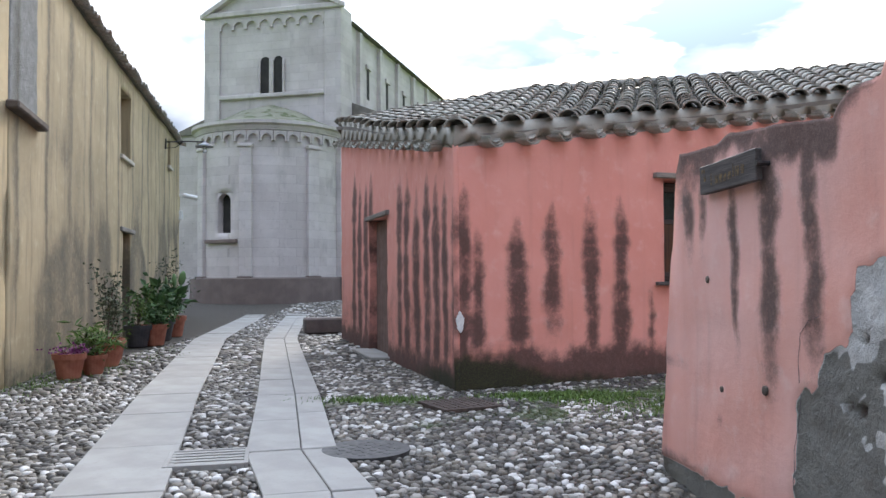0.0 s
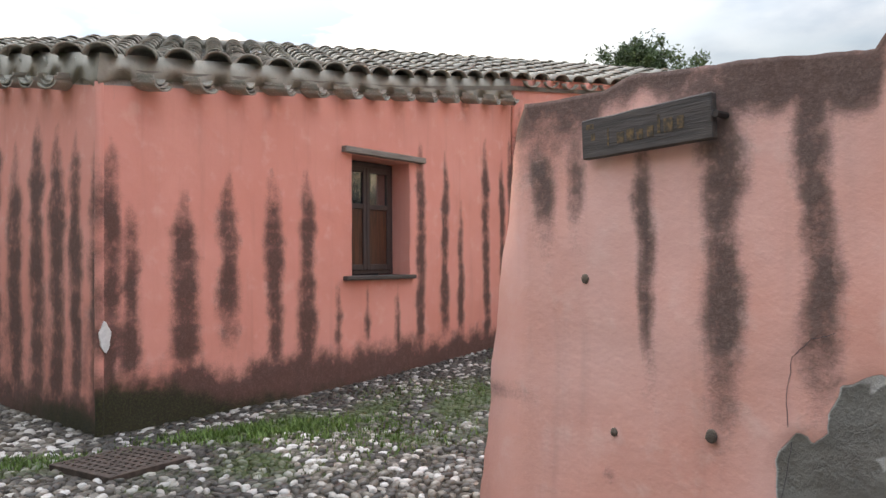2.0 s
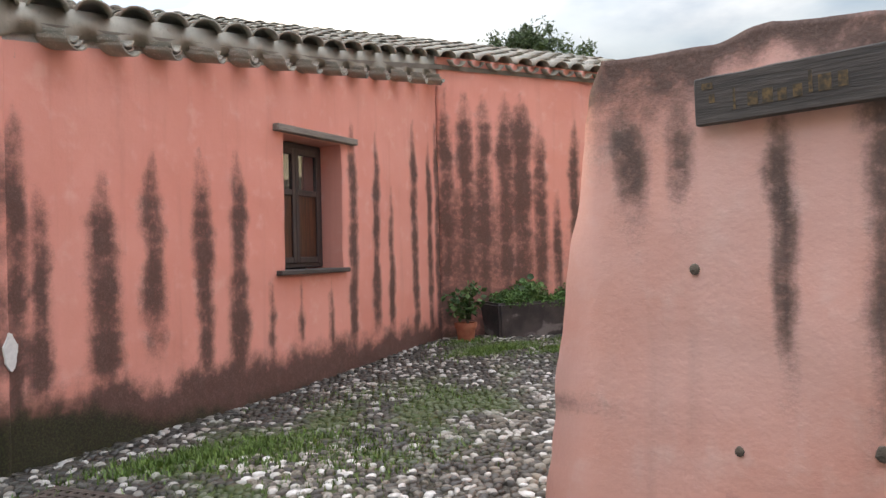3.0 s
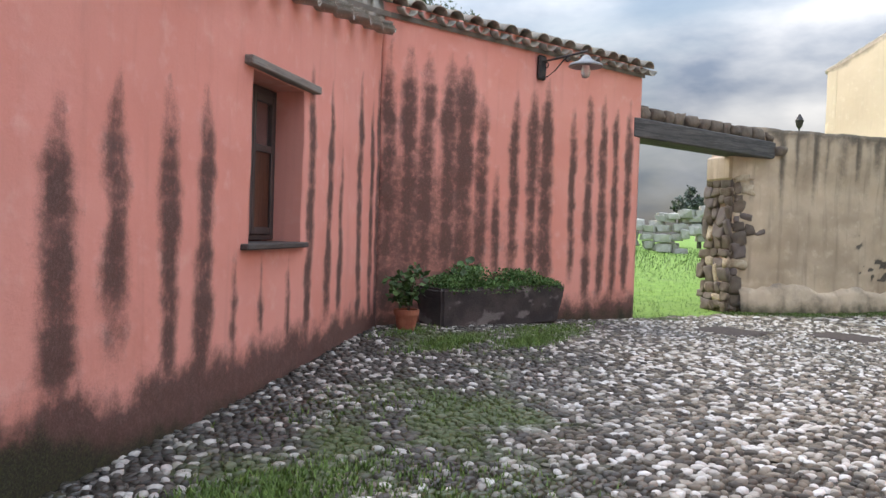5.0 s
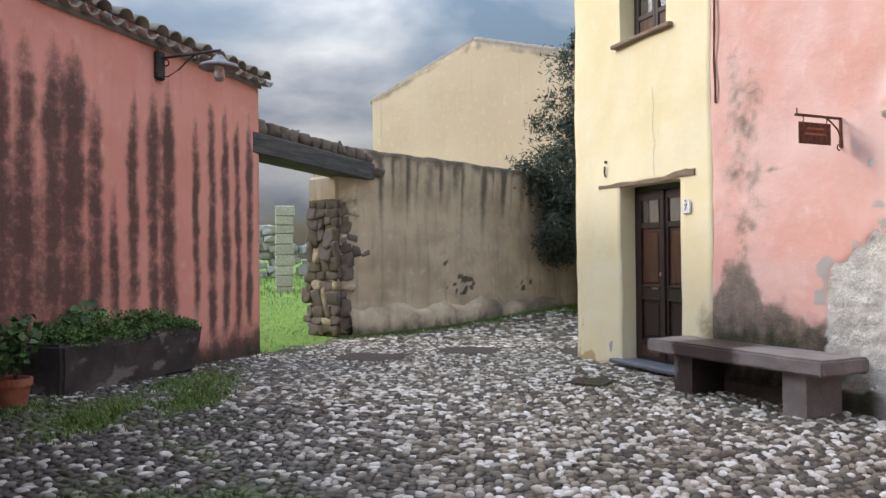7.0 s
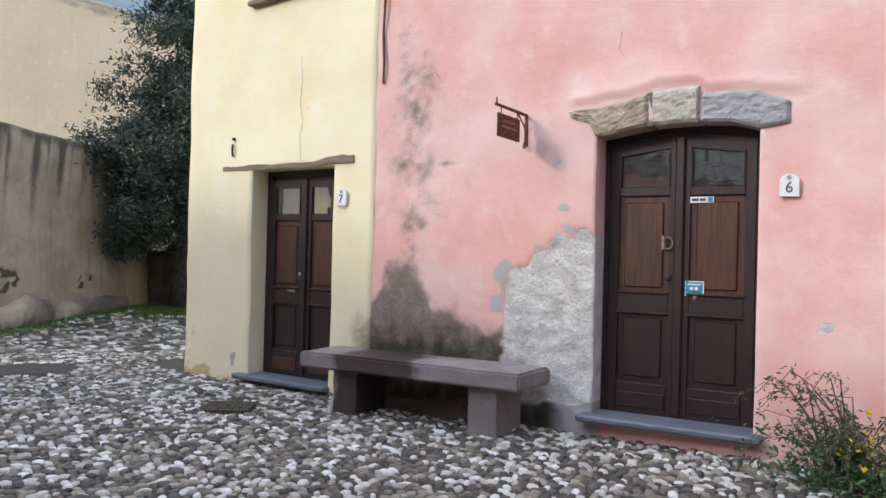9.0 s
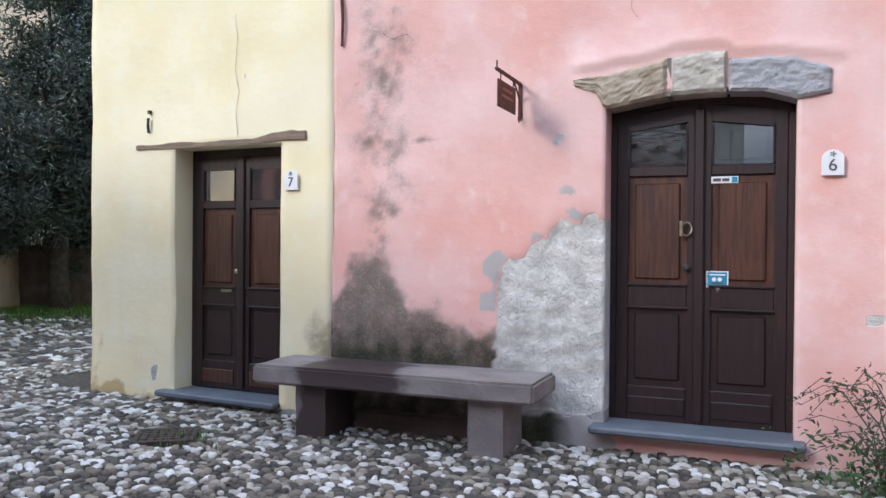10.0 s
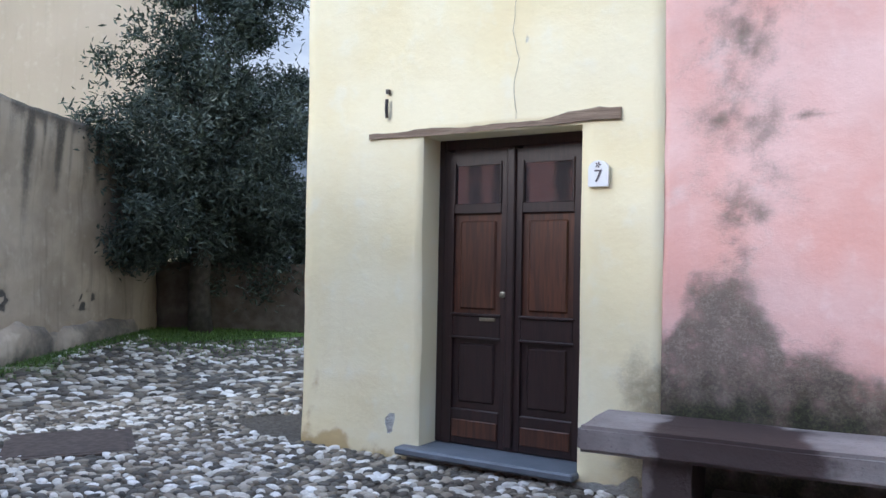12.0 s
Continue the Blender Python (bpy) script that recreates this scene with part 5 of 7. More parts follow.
part("print", boxed(0.02, -0.007, 0.112, 0.12, -0.006, 0.12), WHITE, bl)
part("print", boxed(0.035, -0.007, 0.055, 0.105, -0.006, 0.064), INK, bl)
# arched door: another near-black sheet painted as unlit room
db = part("door_back", boxed(0, 0, 0, 1.35, 0.02, 2.5), UNLIT)
db.matrix_world = MP @ pose(2.03, 0.40, 0.0)
tagged(db, "dark sheet painted for the unlit room behind the door", "backing", kind="structure")
sl = part("door_sill", boxed(-0.08, -0.14, 0, 1.25, 0.3, 0.05, 0.014), SLATE)
sl.matrix_world = MP @ pose(2.10, 0, 0.12)
tagged(sl, "blue-grey slate threshold slab of the arched door", "sill")
hd = thing("door_lintel", "shallow arched lintel of three weathered stone blocks", "lintel", MP)


def under6(u):
    return float(np.interp(u, [1.87, 1.9, 2.04, 2.08, 2.12, 2.3, 2.52, 2.7, 2.9, 3.1, 3.28, 3.34, 3.45], [2.47, 2.44, 2.39, 2.30, 2.29, 2.32, 2.355, 2.36, 2.36, 2.345, 2.29, 2.30, 2.32]))


for u0, u1, tops_, mt, out in ((1.87, 2.495, (2.50, 2.52, 2.55, 2.60), TAN_BLOCK, 0.034), (2.525, 2.86, (2.60, 2.61, 2.625, 2.62), PALE_BLOCK, 0.034), (2.88, 3.47, (2.57, 2.565, 2.55, 2.47), BLUE_BLOCK, 0.026)):
    n = 30
    vs, rows_ = [], 11
    for i in range(n + 1):
        u = u0 + (u1 - u0) * i / n
        lo_, hi_ = under6(u), float(np.interp(i / n, [0, 0.33, 0.66, 1], tops_)) + 0.010 * wob(u * 13, 6)
        for j in range(rows_ + 1):
            edge_ = min(i, n - i, j, rows_ - j)
            vs.append((u + (0.010 * wob(j * 1.1, u0 * 9) if edge_ == 0 else 0), -out * (0.25 if edge_ == 0 else 1.0) - 0.012 * wob(u * 12, j * 0.6, u0) - 0.008 * wob(u * 35, j * 1.7, u0) * (edge_ > 0), lo_ + (hi_ - lo_) * j / rows_ + 0.004 * wob(u * 21, j * 2.0)))
    bm = bmesh.new()
    va = [bm.verts.new(v) for v in vs]
    vb = [bm.verts.new((x, 0.42, z)) for x, y, z in vs]
    w_ = rows_ + 1
    for i in range(n):
        for j in range(rows_):
            q = (i * w_ + j, (i + 1) * w_ + j, (i + 1) * w_ + j + 1, i * w_ + j + 1)
            bm.faces.new([va[k] for k in q])
            bm.faces.new([vb[k] for k in reversed(q)])
    ring = [i * w_ for i in range(n + 1)] + [n * w_ + j for j in range(1, w_)] + [i * w_ + rows_ for i in range(n - 1, -1, -1)] + [j for j in range(rows_ - 1, 0, -1)]
    for p_, q_ in zip(ring, ring[1:] + ring[:1]):
        bm.faces.new((va[q_], va[p_], vb[p_], vb[q_]))
    part("block", bm, mt, hd)
part("joint", boxed(2.497, -0.006, 2.35, 2.523, 0.3, 2.6), MORTAR, hd)

# stone bench
BM = frame_of((9.479, 3.58), (7.66, 2.574))
bench = thing("stone_bench", "heavy dark trachyte bench with one wet end", "bench", BM)
bm = boxed(0, 0, 0.365, 2.08, 0.56, 0.5)
bmesh.ops.subdivide_edges(bm, edges=bm.edges[:], cuts=5, use_grid_fill=True)
es = [e for e in bm.edges if len(e.link_faces) == 2 and e.calc_face_angle() > 1.0]
bmesh.ops.bevel(bm, geom=es, offset=0.018, segments=2, affect="EDGES")
for v in bm.verts:
    v.co += Vector((0.012 * wob(v.co.y * 6, v.co.z * 6), 0.012 * wob(v.co.x * 4, v.co.z * 5, 3), 0.008 * wob(v.co.x * 3, v.co.y * 4, 6)))
k = Nodes("bench_stone", 0.75)
a_, f_ = k.noise(3.5, 6), k.noise(45, 4, None, 0.65)
c_ = k.mix(k.ramp(a_, 0.35, 0.68), (0.20, 0.17, 0.16), (0.28, 0.245, 0.23))
c_ = k.mix(k.ramp(f_, 0.55, 0.72, 0, 0.6), c_, (0.10, 0.085, 0.08))
sx = k.n.new("ShaderNodeSeparateXYZ")
k.l.new(k.co, sx.inputs[0])
px_ = k.math("ADD", sx.outputs[0], k.math("MULTIPLY", k.math("SUBTRACT", k.noise(4, 4), 0.5), 0.5))
wet = k.math("MULTIPLY", k.ramp(px_, 0.28, 0.36), k.ramp(k.math("ADD", px_, k.math("MULTIPLY", sx.outputs[1], 0.4)), 1.25, 1.12))
BENCH = k.done(k.mix(wet, c_, (0.055, 0.038, 0.036)), k.math("ADD", a_, k.math("MULTIPLY", f_, 0.5)), 0.6, 0.015, k.ramp(wet, 0, 1, 0.8, 0.45))
part("seat", bm, BENCH, bench, smooth=False)
for x in (0.32, 1.62):
    bm = boxed(x, 0.08, -0.08, x + 0.24, 0.5, 0.365)
    bmesh.ops.subdivide_edges(bm, edges=bm.edges[:], cuts=3, use_grid_fill=True)
    for v in bm.verts:
        v.co += Vector((0.008 * wob(v.co.y * 8, v.co.z * 8, x), 0.01 * wob(v.co.x * 8, v.co.z * 6, x), 0))
    part("leg", bm, BENCH, bench)
bm = boxed(0.6, 0.47, -0.06, 1.6, 0.6, 0.12)
bmesh.ops.subdivide_edges(bm, edges=bm.edges[:], cuts=3, use_grid_fill=True)
for v in bm.verts:
    v.co.y += 0.03 * wob(v.co.x * 5, v.co.z * 5)
pl = part("plinth_ledge", bm, RUBBLE)
pl.matrix_world = BM
tagged(pl, "rough mortared ledge under the bench", "ledge")

# house number plates
def letters(body, size, depth=0.002):
    cu = bpy.data.curves.new("digits", "FONT")
    cu.body, cu.size, cu.extrude, cu.align_x, cu.align_y = body, size, depth, "CENTER", "CENTER"
    tmp = new("digits", cu)
    dg = bpy.context.evaluated_depsgraph_get()
    me = bpy.data.meshes.new_from_object(tmp.evaluated_get(dg))
    bpy.data.objects.remove(tmp)
    return me


def number_plate(m, digit, label):
    w, h = 0.062, 0.155
    pts = [(-w, 0), (w, 0), (w, h - 0.05)] + [(w * math.cos(a), h - 0.05 + 0.05 * math.sin(a)) for a in np.linspace(0.3, math.pi - 0.3, 7)] + [(-w, h - 0.05)]
    t = thing("number_plate", label, "number plate", m, "house numbers")
    part("plate", prism(bmesh.new(), pts, -0.016, 0.004), WHITE, t)
    me = letters(digit, 0.105)
    me.materials.append(INK)
    o = new("digit", me)
    o.parent = t
    o.matrix_local = pose(0, -0.018, 0.058, 90)
    for i in range(5):
        a = math.pi / 2 + i * 2 * math.pi / 5
        part("star_ray", boxed(-0.003, -0.019, 0.004, 0.003, -0.016, 0.018), INK, t).matrix_local = pose(0, 0, 0.128, 0, math.degrees(a), 0)


number_plate(MY @ pose(2.27, -0.012, 1.79), "7", "white enamel house number plate on yellow plaster")
number_plate(MP @ pose(3.48, -0.012, 1.81), "6", "white enamel house number plate on pink plaster")

# hanging sign on the pink wall
hs = thing("hanging_sign", "rusty iron sign hanging from a scrolled bracket", "sign", MP @ pose(1.50, 0, 2.25))
part("wall_bar", boxed(-0.014, -0.02, 0, 0.014, 0.0, 0.25, 0.003), RUST, hs)
part("arm", boxed(-0.01, -0.56, 0.235, 0.01, 0.0, 0.255, 0.002), RUST, hs)
part("brace", tube(bmesh.new(), [(0, -0.01, 0.06), (0, -0.05, 0.15), (0, -0.12, 0.2), (0, -0.17, 0.235)], 0.007, 6), RUST, hs)
part("scroll", tube(bmesh.new(), [(0, -0.012 - 0.022 * (1 + math.cos(a)), 0.0 + 0.024 * math.sin(a)) for a in np.linspace(-2, 3.6, 12)], 0.006, 6), RUST, hs)
plate = part("sign_plate", boxed(-0.006, -0.52, 0.01, 0.006, -0.14, 0.19, 0.003), RUST, hs, "rusty iron plate with worn lettering")
for z, w_ in ((0.13, 0.2), (0.085, 0.26)):
    part("worn_print", boxed(-0.008, -0.33 - w_ / 2, z, 0.008, -0.33 + w_ / 2, z + 0.018), TERRA, plate)
for y in (-0.47, -0.19):
    part("hook", tube(bmesh.new(), [(0, y, 0.24), (0, y + 0.012, 0.215), (0, y, 0.185)], 0.005, 5), RUST, hs)
part("finial", tube(bmesh.new(), [(0, -0.54, 0.25), (0, -0.54, 0.30)], 0.006, 5), RUST, hs)

# loose iron bits on the house front
cp = part("iron_rod", tube(bmesh.new(), [(0, -0.02, 0), (0.01, -0.03, 0.2), (-0.01, -0.025, 0.45), (0.005, -0.03, 0.75), (0, -0.02, 1.1)], 0.012, 6), RUST)
cp.matrix_world = MP @ pose(0.08, 0, 2.88)
tagged(cp, "rusty iron rod down the seam of the two fronts", "rod")
hk = part("iron_hook", box(tube(bmesh.new(), [(0, -0.02, 0), (0, -0.03, 0.06), (0, -0.025, 0.13)], 0.012, 6), -0.012, -0.025, 0.17, 0.012, 0, 0.2), IRON)
hk.matrix_world = MY @ pose(0.73, 0, 2.32)
tagged(hk, "small iron shutter hook on yellow plaster", "hook")

# ---- garden wall sign ----
MF = frame_of(FA, FB)
sg = thing("wooden_sign", "dark weathered wooden board sign with faded ochre lettering", "sign", MF @ pose(0.42, -0.05, 1.745, 0, -1.5, 0))
bm = boxed(0, -0.02, 0, 0.63, 0.02, 0.17, 0.005)
bmesh.ops.subdivide_edges(bm, edges=[e for e in bm.edges if abs((e.verts[0].co - e.verts[1].co).x) > 0.5], cuts=10)
for v in bm.verts:
    v.co.z += (0.016 * (v.co.x - 0.1) + 0.004 * wob(v.co.x * 9, 1)) * (1 if v.co.z > 0.08 else 0.2)
board = part("board", bm, SIGNWOOD, sg)
for x, z, w_, h_ in ((0.03, 0.125, 0.04, 0.022), (0.055, 0.075, 0.02, 0.03), (0.14, 0.04, 0.008, 0.075), (0.19, 0.045, 0.035, 0.045), (0.24, 0.045, 0.035, 0.05), (0.29, 0.045, 0.03, 0.042), (0.34, 0.05, 0.03, 0.042), (0.39, 0.055, 0.012, 0.075), (0.42, 0.055, 0.04, 0.055), (0.48, 0.06, 0.03, 0.05)):
    part("worn_letter", boxed(x, -0.0225, z, x + w_, -0.0195, z + h_), GOLD, board)
part("bolt", tube(bmesh.new(), [(0.65, 0.05, 0.09), (0.65, -0.03, 0.09)], 0.014, 8), IRON, sg)
for u, z, r in ((0.38, 1.227, 0.02), (0.53, 0.575, 0.017), (0.99, 0.63, 0.024)):
    bm = lathe(bmesh.new(), [(r * 0.3, -0.006), (r * 0.8, -0.005), (r * 1.1, -0.002), (r * 1.2, 0.01)], 9)
    for v in bm.verts:
        v.co.x *= 0.85 + 0.2 * wob(v.co.y * 60, u * 5)
    o = part("putlog_hole", bm, RUBBLE)
    o.matrix_world = MF @ pose(u, -0.012, z, -90)
    tagged(o, "small dark plugged hole in the pink wall", "hole", "plugged holes")

# cracks in the plaster
for wall_name, line in (("wall_5", [(1.46, 1.05), (1.38, 1.03), (1.31, 0.96), (1.285, 0.82), (1.29, 0.68)]), ("wall_5", [(1.3, 0.66), (1.27, 0.5), (1.235, 0.36), (1.22, 0.1)]),
                        ("wall_6", [(1.72, 2.24), (1.7, 2.45), (1.73, 2.62), (1.69, 2.8), (1.71, 3.05), (1.68, 3.3)]), ("wall_7", [(2.36, 2.7), (2.33, 2.85), (2.26, 2.95), (2.28, 3.12)]),
                        ("wall_7", [(0.42, 2.95), (0.5, 2.9), (0.62, 2.93), (0.68, 2.86)])):
    fine = []
    for (u0, z0), (u1, z1) in zip(line, line[1:]):
        for i in range(5):
            t = i / 5
            fine.append((u0 + (u1 - u0) * t + 0.010 * wob(u0 * 9 + t * 4, z0 * 5), -0.004 + 0.016 * (1.6 * wob(u0 * 0.8 + (21.0 if wall_name == "wall_5" else 31.0 if wall_name == "wall_6" else 41.0), (z0 + (z1 - z0) * t) * 0.8, 3.1)), z0 + (z1 - z0) * t + 0.006 * wob(z0 * 30, t * 9)))
    o = part("crack", tube(bmesh.new(), fine, 0.0014, 4), INK, bpy.data.objects[wall_name])

# ---- gate: beam, stones on it, rubble pier ----
beam_a, beam_b = Vector((11.9, 8.36)), Vector((15.3, 7.12))
MB = frame_of(beam_a, beam_b)
bl_ = (beam_b - beam_a).length
gb = part("gate_beam", boxed(0, -0.02, 2.78, bl_, 0.5, 3.08, 0.02), BEAMWOOD)
gb.matrix_world = MB
for v in gb.data.vertices:
    v.co.z -= 0.03 * v.co.x / bl_ * 3
tagged(gb, "thick grey weathered timber beam over the gateway", "beam")
rng = random.Random(3)
gs = thing("beam_stones", "dark rubble course laid along the gate beam", "stone course", MB)
u = 0.15
i = 0
while u < bl_ - 0.1:
    w_ = rng.uniform(0.2, 0.42)
    for y in (0.12, 0.36):
        part("stone", rough_stone(bmesh.new(), (0, 0, 0), (w_ * 1.15, 0.28, rng.uniform(0.2, 0.3)), i, 2), RUBBLE, gs, smooth=True).matrix_local = pose(u + w_ / 2, y, 3.17 - 0.03 * u)
        i += 1
    u += w_
part("stone", rough_stone(bmesh.new(), (0, 0, 0), (0.34, 0.3, 0.22), 91, 2), RUBBLE, gs, smooth=True).matrix_local = pose(bl_ - 0.02, 0.0, 2.84)
pier = thing("gate_pier", "rough rubble stone end of the courtyard wall", "pier", frame_of(W0, W1))
rng = random.Random(8)
i = 0
for face in (0, 1):
    z = 0.05
    while z < 2.35:
        h_ = rng.choice((0.12, 0.17, 0.22, 0.28))
        lim = 0.78 if face == 0 else float(np.interp(z, [0.3, 0.6, 1.0, 1.25, 1.4, 1.6, 1.85, 2.1, 2.3], [0.14, 0.12, 0.1, 0.34, 0.44, 0.3, 0.13, 0.2, 0.02]))
        p = 0.0
        while p < lim:
            w_ = rng.uniform(0.12, 0.36)
            tall = h_ * rng.uniform(1.15, 1.75)
            size = (0.11, w_ * 1.3, tall) if face == 0 else (w_ * 1.3, 0.08, tall)
            zc = z + h_ / 2 + rng.uniform(-0.045, 0.045)
            at = (-0.015, p + w_ / 2, zc) if face == 0 else (p + w_ / 2, 0.0, zc)
            part("stone", rough_stone(bmesh.new(), (0, 0, 0), size, i + 40, 2), (RUBBLE, TRACHYTE, RUBBLE, RUBBLE, TRACHYTE, RUBBLE, RUBBLE, TAN_BLOCK)[rng.randrange(8)], pier, smooth=True).matrix_local = pose(*at, rng.uniform(-10, 10), rng.uniform(-16, 16), rng.uniform(-5, 5))
            i += 1
            p += w_
        z += h_
part("plaster_cap", boxed(-0.09, -0.03, 2.3, 0.4, 0.78, 2.74, 0.04), GREYWALL, pier, "tan plaster remnant")
# broken stones on the end of the pink wall
rng = random.Random(4)
pj = thing("wall_end_stones", "rubble showing through the end of the pink wall", "stones", frame_of(P, (13.2, 13.3)))
for i, z in enumerate((2.35, 2.0, 1.75, 1.5)):
    part("stone", rough_stone(bmesh.new(), (0, 0, 0), (0.3, 0.14, 0.2), 70 + i, 2), RUBBLE, pj, smooth=True).matrix_local = pose(0.2, -0.01, z)
# coping ledge of the crumbling foot along the grey wall
bm = bmesh.new()
us = list(np.arange(0.15, 6.2, 0.12))
rows_ = [[bm.verts.new((u, y, z0)) for u in us] for y, z0 in ((0.02, 0.0), (0.02, 0.0), (0.02, 0.0), (0.02, 0.0))]
for i, u in enumerate(us):
    hgt = 0.42 + 0.2 * wob(u * 1.3, 2.2) + 0.09 * wob(u * 5, 2.2)
    for j, (y, z0) in enumerate(((-0.16, -0.1), (-0.13 + 0.03 * wob(u * 3, 1), hgt - 0.1), (-0.05, hgt), (0.1, hgt + 0.02))):
        rows_[j][i].co = (u, y, z0)
for q, w in zip(rows_, rows_[1:]):
    for i in range(len(us) - 1):
        bm.faces.new((q[i], q[i + 1], w[i + 1], w[i]))
lf = part("wall_foot", bm, GREYWALL, smooth=True)
lf.data.attributes.new("stain", "FLOAT", "POINT").data.foreach_set("value", [0.42 + 0.8 * wob(v.co.x * 1.7, v.co.z * 4, 2) + 0.35 * (v.co.z < 0.1) for v in lf.data.vertices])
lf.data.attributes.new("moss", "FLOAT", "POINT").data.foreach_set("value", [0.9 if v.co.z < 0.1 else 0.1 for v in lf.data.vertices])
lf.matrix_world = frame_of(W0, W1)
tagged(lf, "crumbling plastered foot of the grey wall", "plinth", kind="structure")

# ---- wall lamp ----
M3 = frame_of(I, P)
wl_ = thing("wall_lamp", "iron wall lantern with scrolled bracket and enamel shade", "lamp", M3 @ pose(2.56, 0, 3.48))
part("wall_box", boxed(-0.07, -0.07, -0.16, 0.07, 0.0, 0.16, 0.02), IRON, wl_)
part("arm", tube(bmesh.new(), [(0, -0.06, 0.08), (0.02, -0.4, 0.10), (0.03, -0.78, 0.12)], 0.014, 6), IRON, wl_)
part("brace", tube(bmesh.new(), [(0, -0.06, -0.12), (0, -0.14, -0.13), (0, -0.28, -0.06), (0, -0.4, 0.04), (0, -0.47, 0.08)], 0.009, 6), IRON, wl_)
for y, z, r in ((-0.12, 0.02, 0.045), (-0.48, 0.05, 0.04)):
    part("scroll", tube(bmesh.new(), [(0, y + r * math.cos(a) * (1 - a / 14), z + r * math.sin(a) * (1 - a / 14)) for a in np.linspace(0, 6.5, 16)], 0.008, 5), IRON, wl_)
part("shade", lathe(bmesh.new(), [(0.03, 0.13), (0.06, 0.10), (0.09, 0.06), (0.20, 0.02), (0.22, -0.015), (0.205, -0.02), (0.10, 0.02), (0.05, 0.03)], 24), LAMPGREY, wl_, smooth=True).matrix_local = pose(0.03, -0.76, -0.06)
part("bulb_glass", lathe(bmesh.new(), [(0.03, 0.02), (0.062, 0.0), (0.058, -0.10), (0.04, -0.14), (0.012, -0.15)], 16), LAMPGLASS, wl_, smooth=True).matrix_local = pose(0.03, -0.76, -0.07)

# ---- planter, pots and plants ----
def leaves(name, n, place, size, material, parent=None, flat=0.4, seed=1, aspect=0.5, batch=False):
    """Many small bent leaves, at the points that place(rng) gives."""
    g = np.random.default_rng(seed)
    pts = place(g, n) if batch else np.array([place(g) for _ in range(n)])
    d = g.normal(size=(n, 3))
    d[:, 2] *= flat
    d /= np.linalg.norm(d, axis=1)[:, None]
    e = np.cross(d, g.normal(size=(n, 3)))
    e /= np.linalg.norm(e, axis=1)[:, None]
    ln = size * g.uniform(0.6, 1.4, size=(n, 1))
    wd = ln * aspect * 0.5
    up = np.cross(d, e) * ln * 0.12
    a, b, c, f = pts, pts + d * ln * 0.5 + e * wd + up, pts + d * ln, pts + d * ln * 0.5 - e * wd + up
    v = np.stack([a, b, c, f], axis=1).reshape(-1, 3)
    k = np.arange(n)[:, None] * 4
    t = np.concatenate([k + np.array([[0, 1, 2]]), k + np.array([[0, 2, 3]])])
    o = new(name, numbers_mesh(name, v, t, material, False))
    o.parent = parent
    return o


PLM = frame_of((7.82, 8.79), (9.82, 8.33))
planter = thing("stone_trough", "long dark stone trough with pale worn patches", "planter", PLM @ pose(0, 0, 0.13))
bm = bmesh.new()
LN, DP, HT, fl = 2.1, 0.52, 0.5, 0.05
b0 = [(fl, fl), (LN - fl - 0.02, fl), (LN - fl - 0.02, DP - fl), (fl, DP - fl)]
t0 = [(0, 0), (LN + 0.02, 0), (LN + 0.02, DP), (0, DP)]
ti = [(0.09, 0.09), (LN - 0.04, 0.09), (LN - 0.04, DP - 0.09), (0.09, DP - 0.09)]
loops = [[bm.verts.new((x, y, z)) for x, y in q] for q, z in ((b0, 0.0), (t0, HT), (ti, HT), (ti, HT - 0.12))]
bm.faces.new(loops[0])
bm.faces.new(loops[3])
for q, w in zip(loops, loops[1:]):
    for i in range(4):
        bm.faces.new((q[i], q[(i + 1) % 4], w[(i + 1) % 4], w[i]))
bmesh.ops.recalc_face_normals(bm, faces=bm.faces)
bmesh.ops.bevel(bm, geom=bm.edges[:], offset=0.03, segments=3, affect="EDGES")
bmesh.ops.subdivide_edges(bm, edges=[e for e in bm.edges if e.calc_length() > 0.4], cuts=6, use_grid_fill=True)
for v in bm.verts:
    v.co += Vector((0.01 * wob(v.co.y * 5, v.co.z * 5), 0.014 * wob(v.co.x * 4, v.co.z * 4, 3), 0.008 * wob(v.co.x * 3, v.co.y * 4, 6)))
k = Nodes("trough_stone", 0.9)
a_, f_ = k.noise(4, 6), k.noise(50, 4, None, 0.65)
c_ = k.mix(k.ramp(a_, 0.35, 0.68), (0.04, 0.034, 0.036), (0.075, 0.062, 0.062))
c_ = k.mix(k.ramp(k.noise(2.4, 4, (1.0, 1.0, 1.6)), 0.56, 0.64, 0, 0.8), c_, k.mix(f_, (0.12, 0.105, 0.105), (0.30, 0.28, 0.28)))
part("trough", bm, k.done(c_, k.math("ADD", a_, f_), 0.6, 0.015), planter)
part("soil", boxed(0.08, 0.08, 0.3, LN - 0.03, DP - 0.08, 0.42), GROUND, planter)


def trough_spot(g):
    x = g.uniform(0.1, LN - 0.05)
    h = 0.15 + 0.06 * math.sin(x * 5) + (0.2 * math.exp(-((x - 0.62) / 0.16) ** 2)) + 0.10 * math.exp(-((x - 1.35) / 0.2) ** 2)
    return (x, g.uniform(-0.02, DP - 0.03), 0.42 + h * g.uniform(0, 1) ** 0.7)


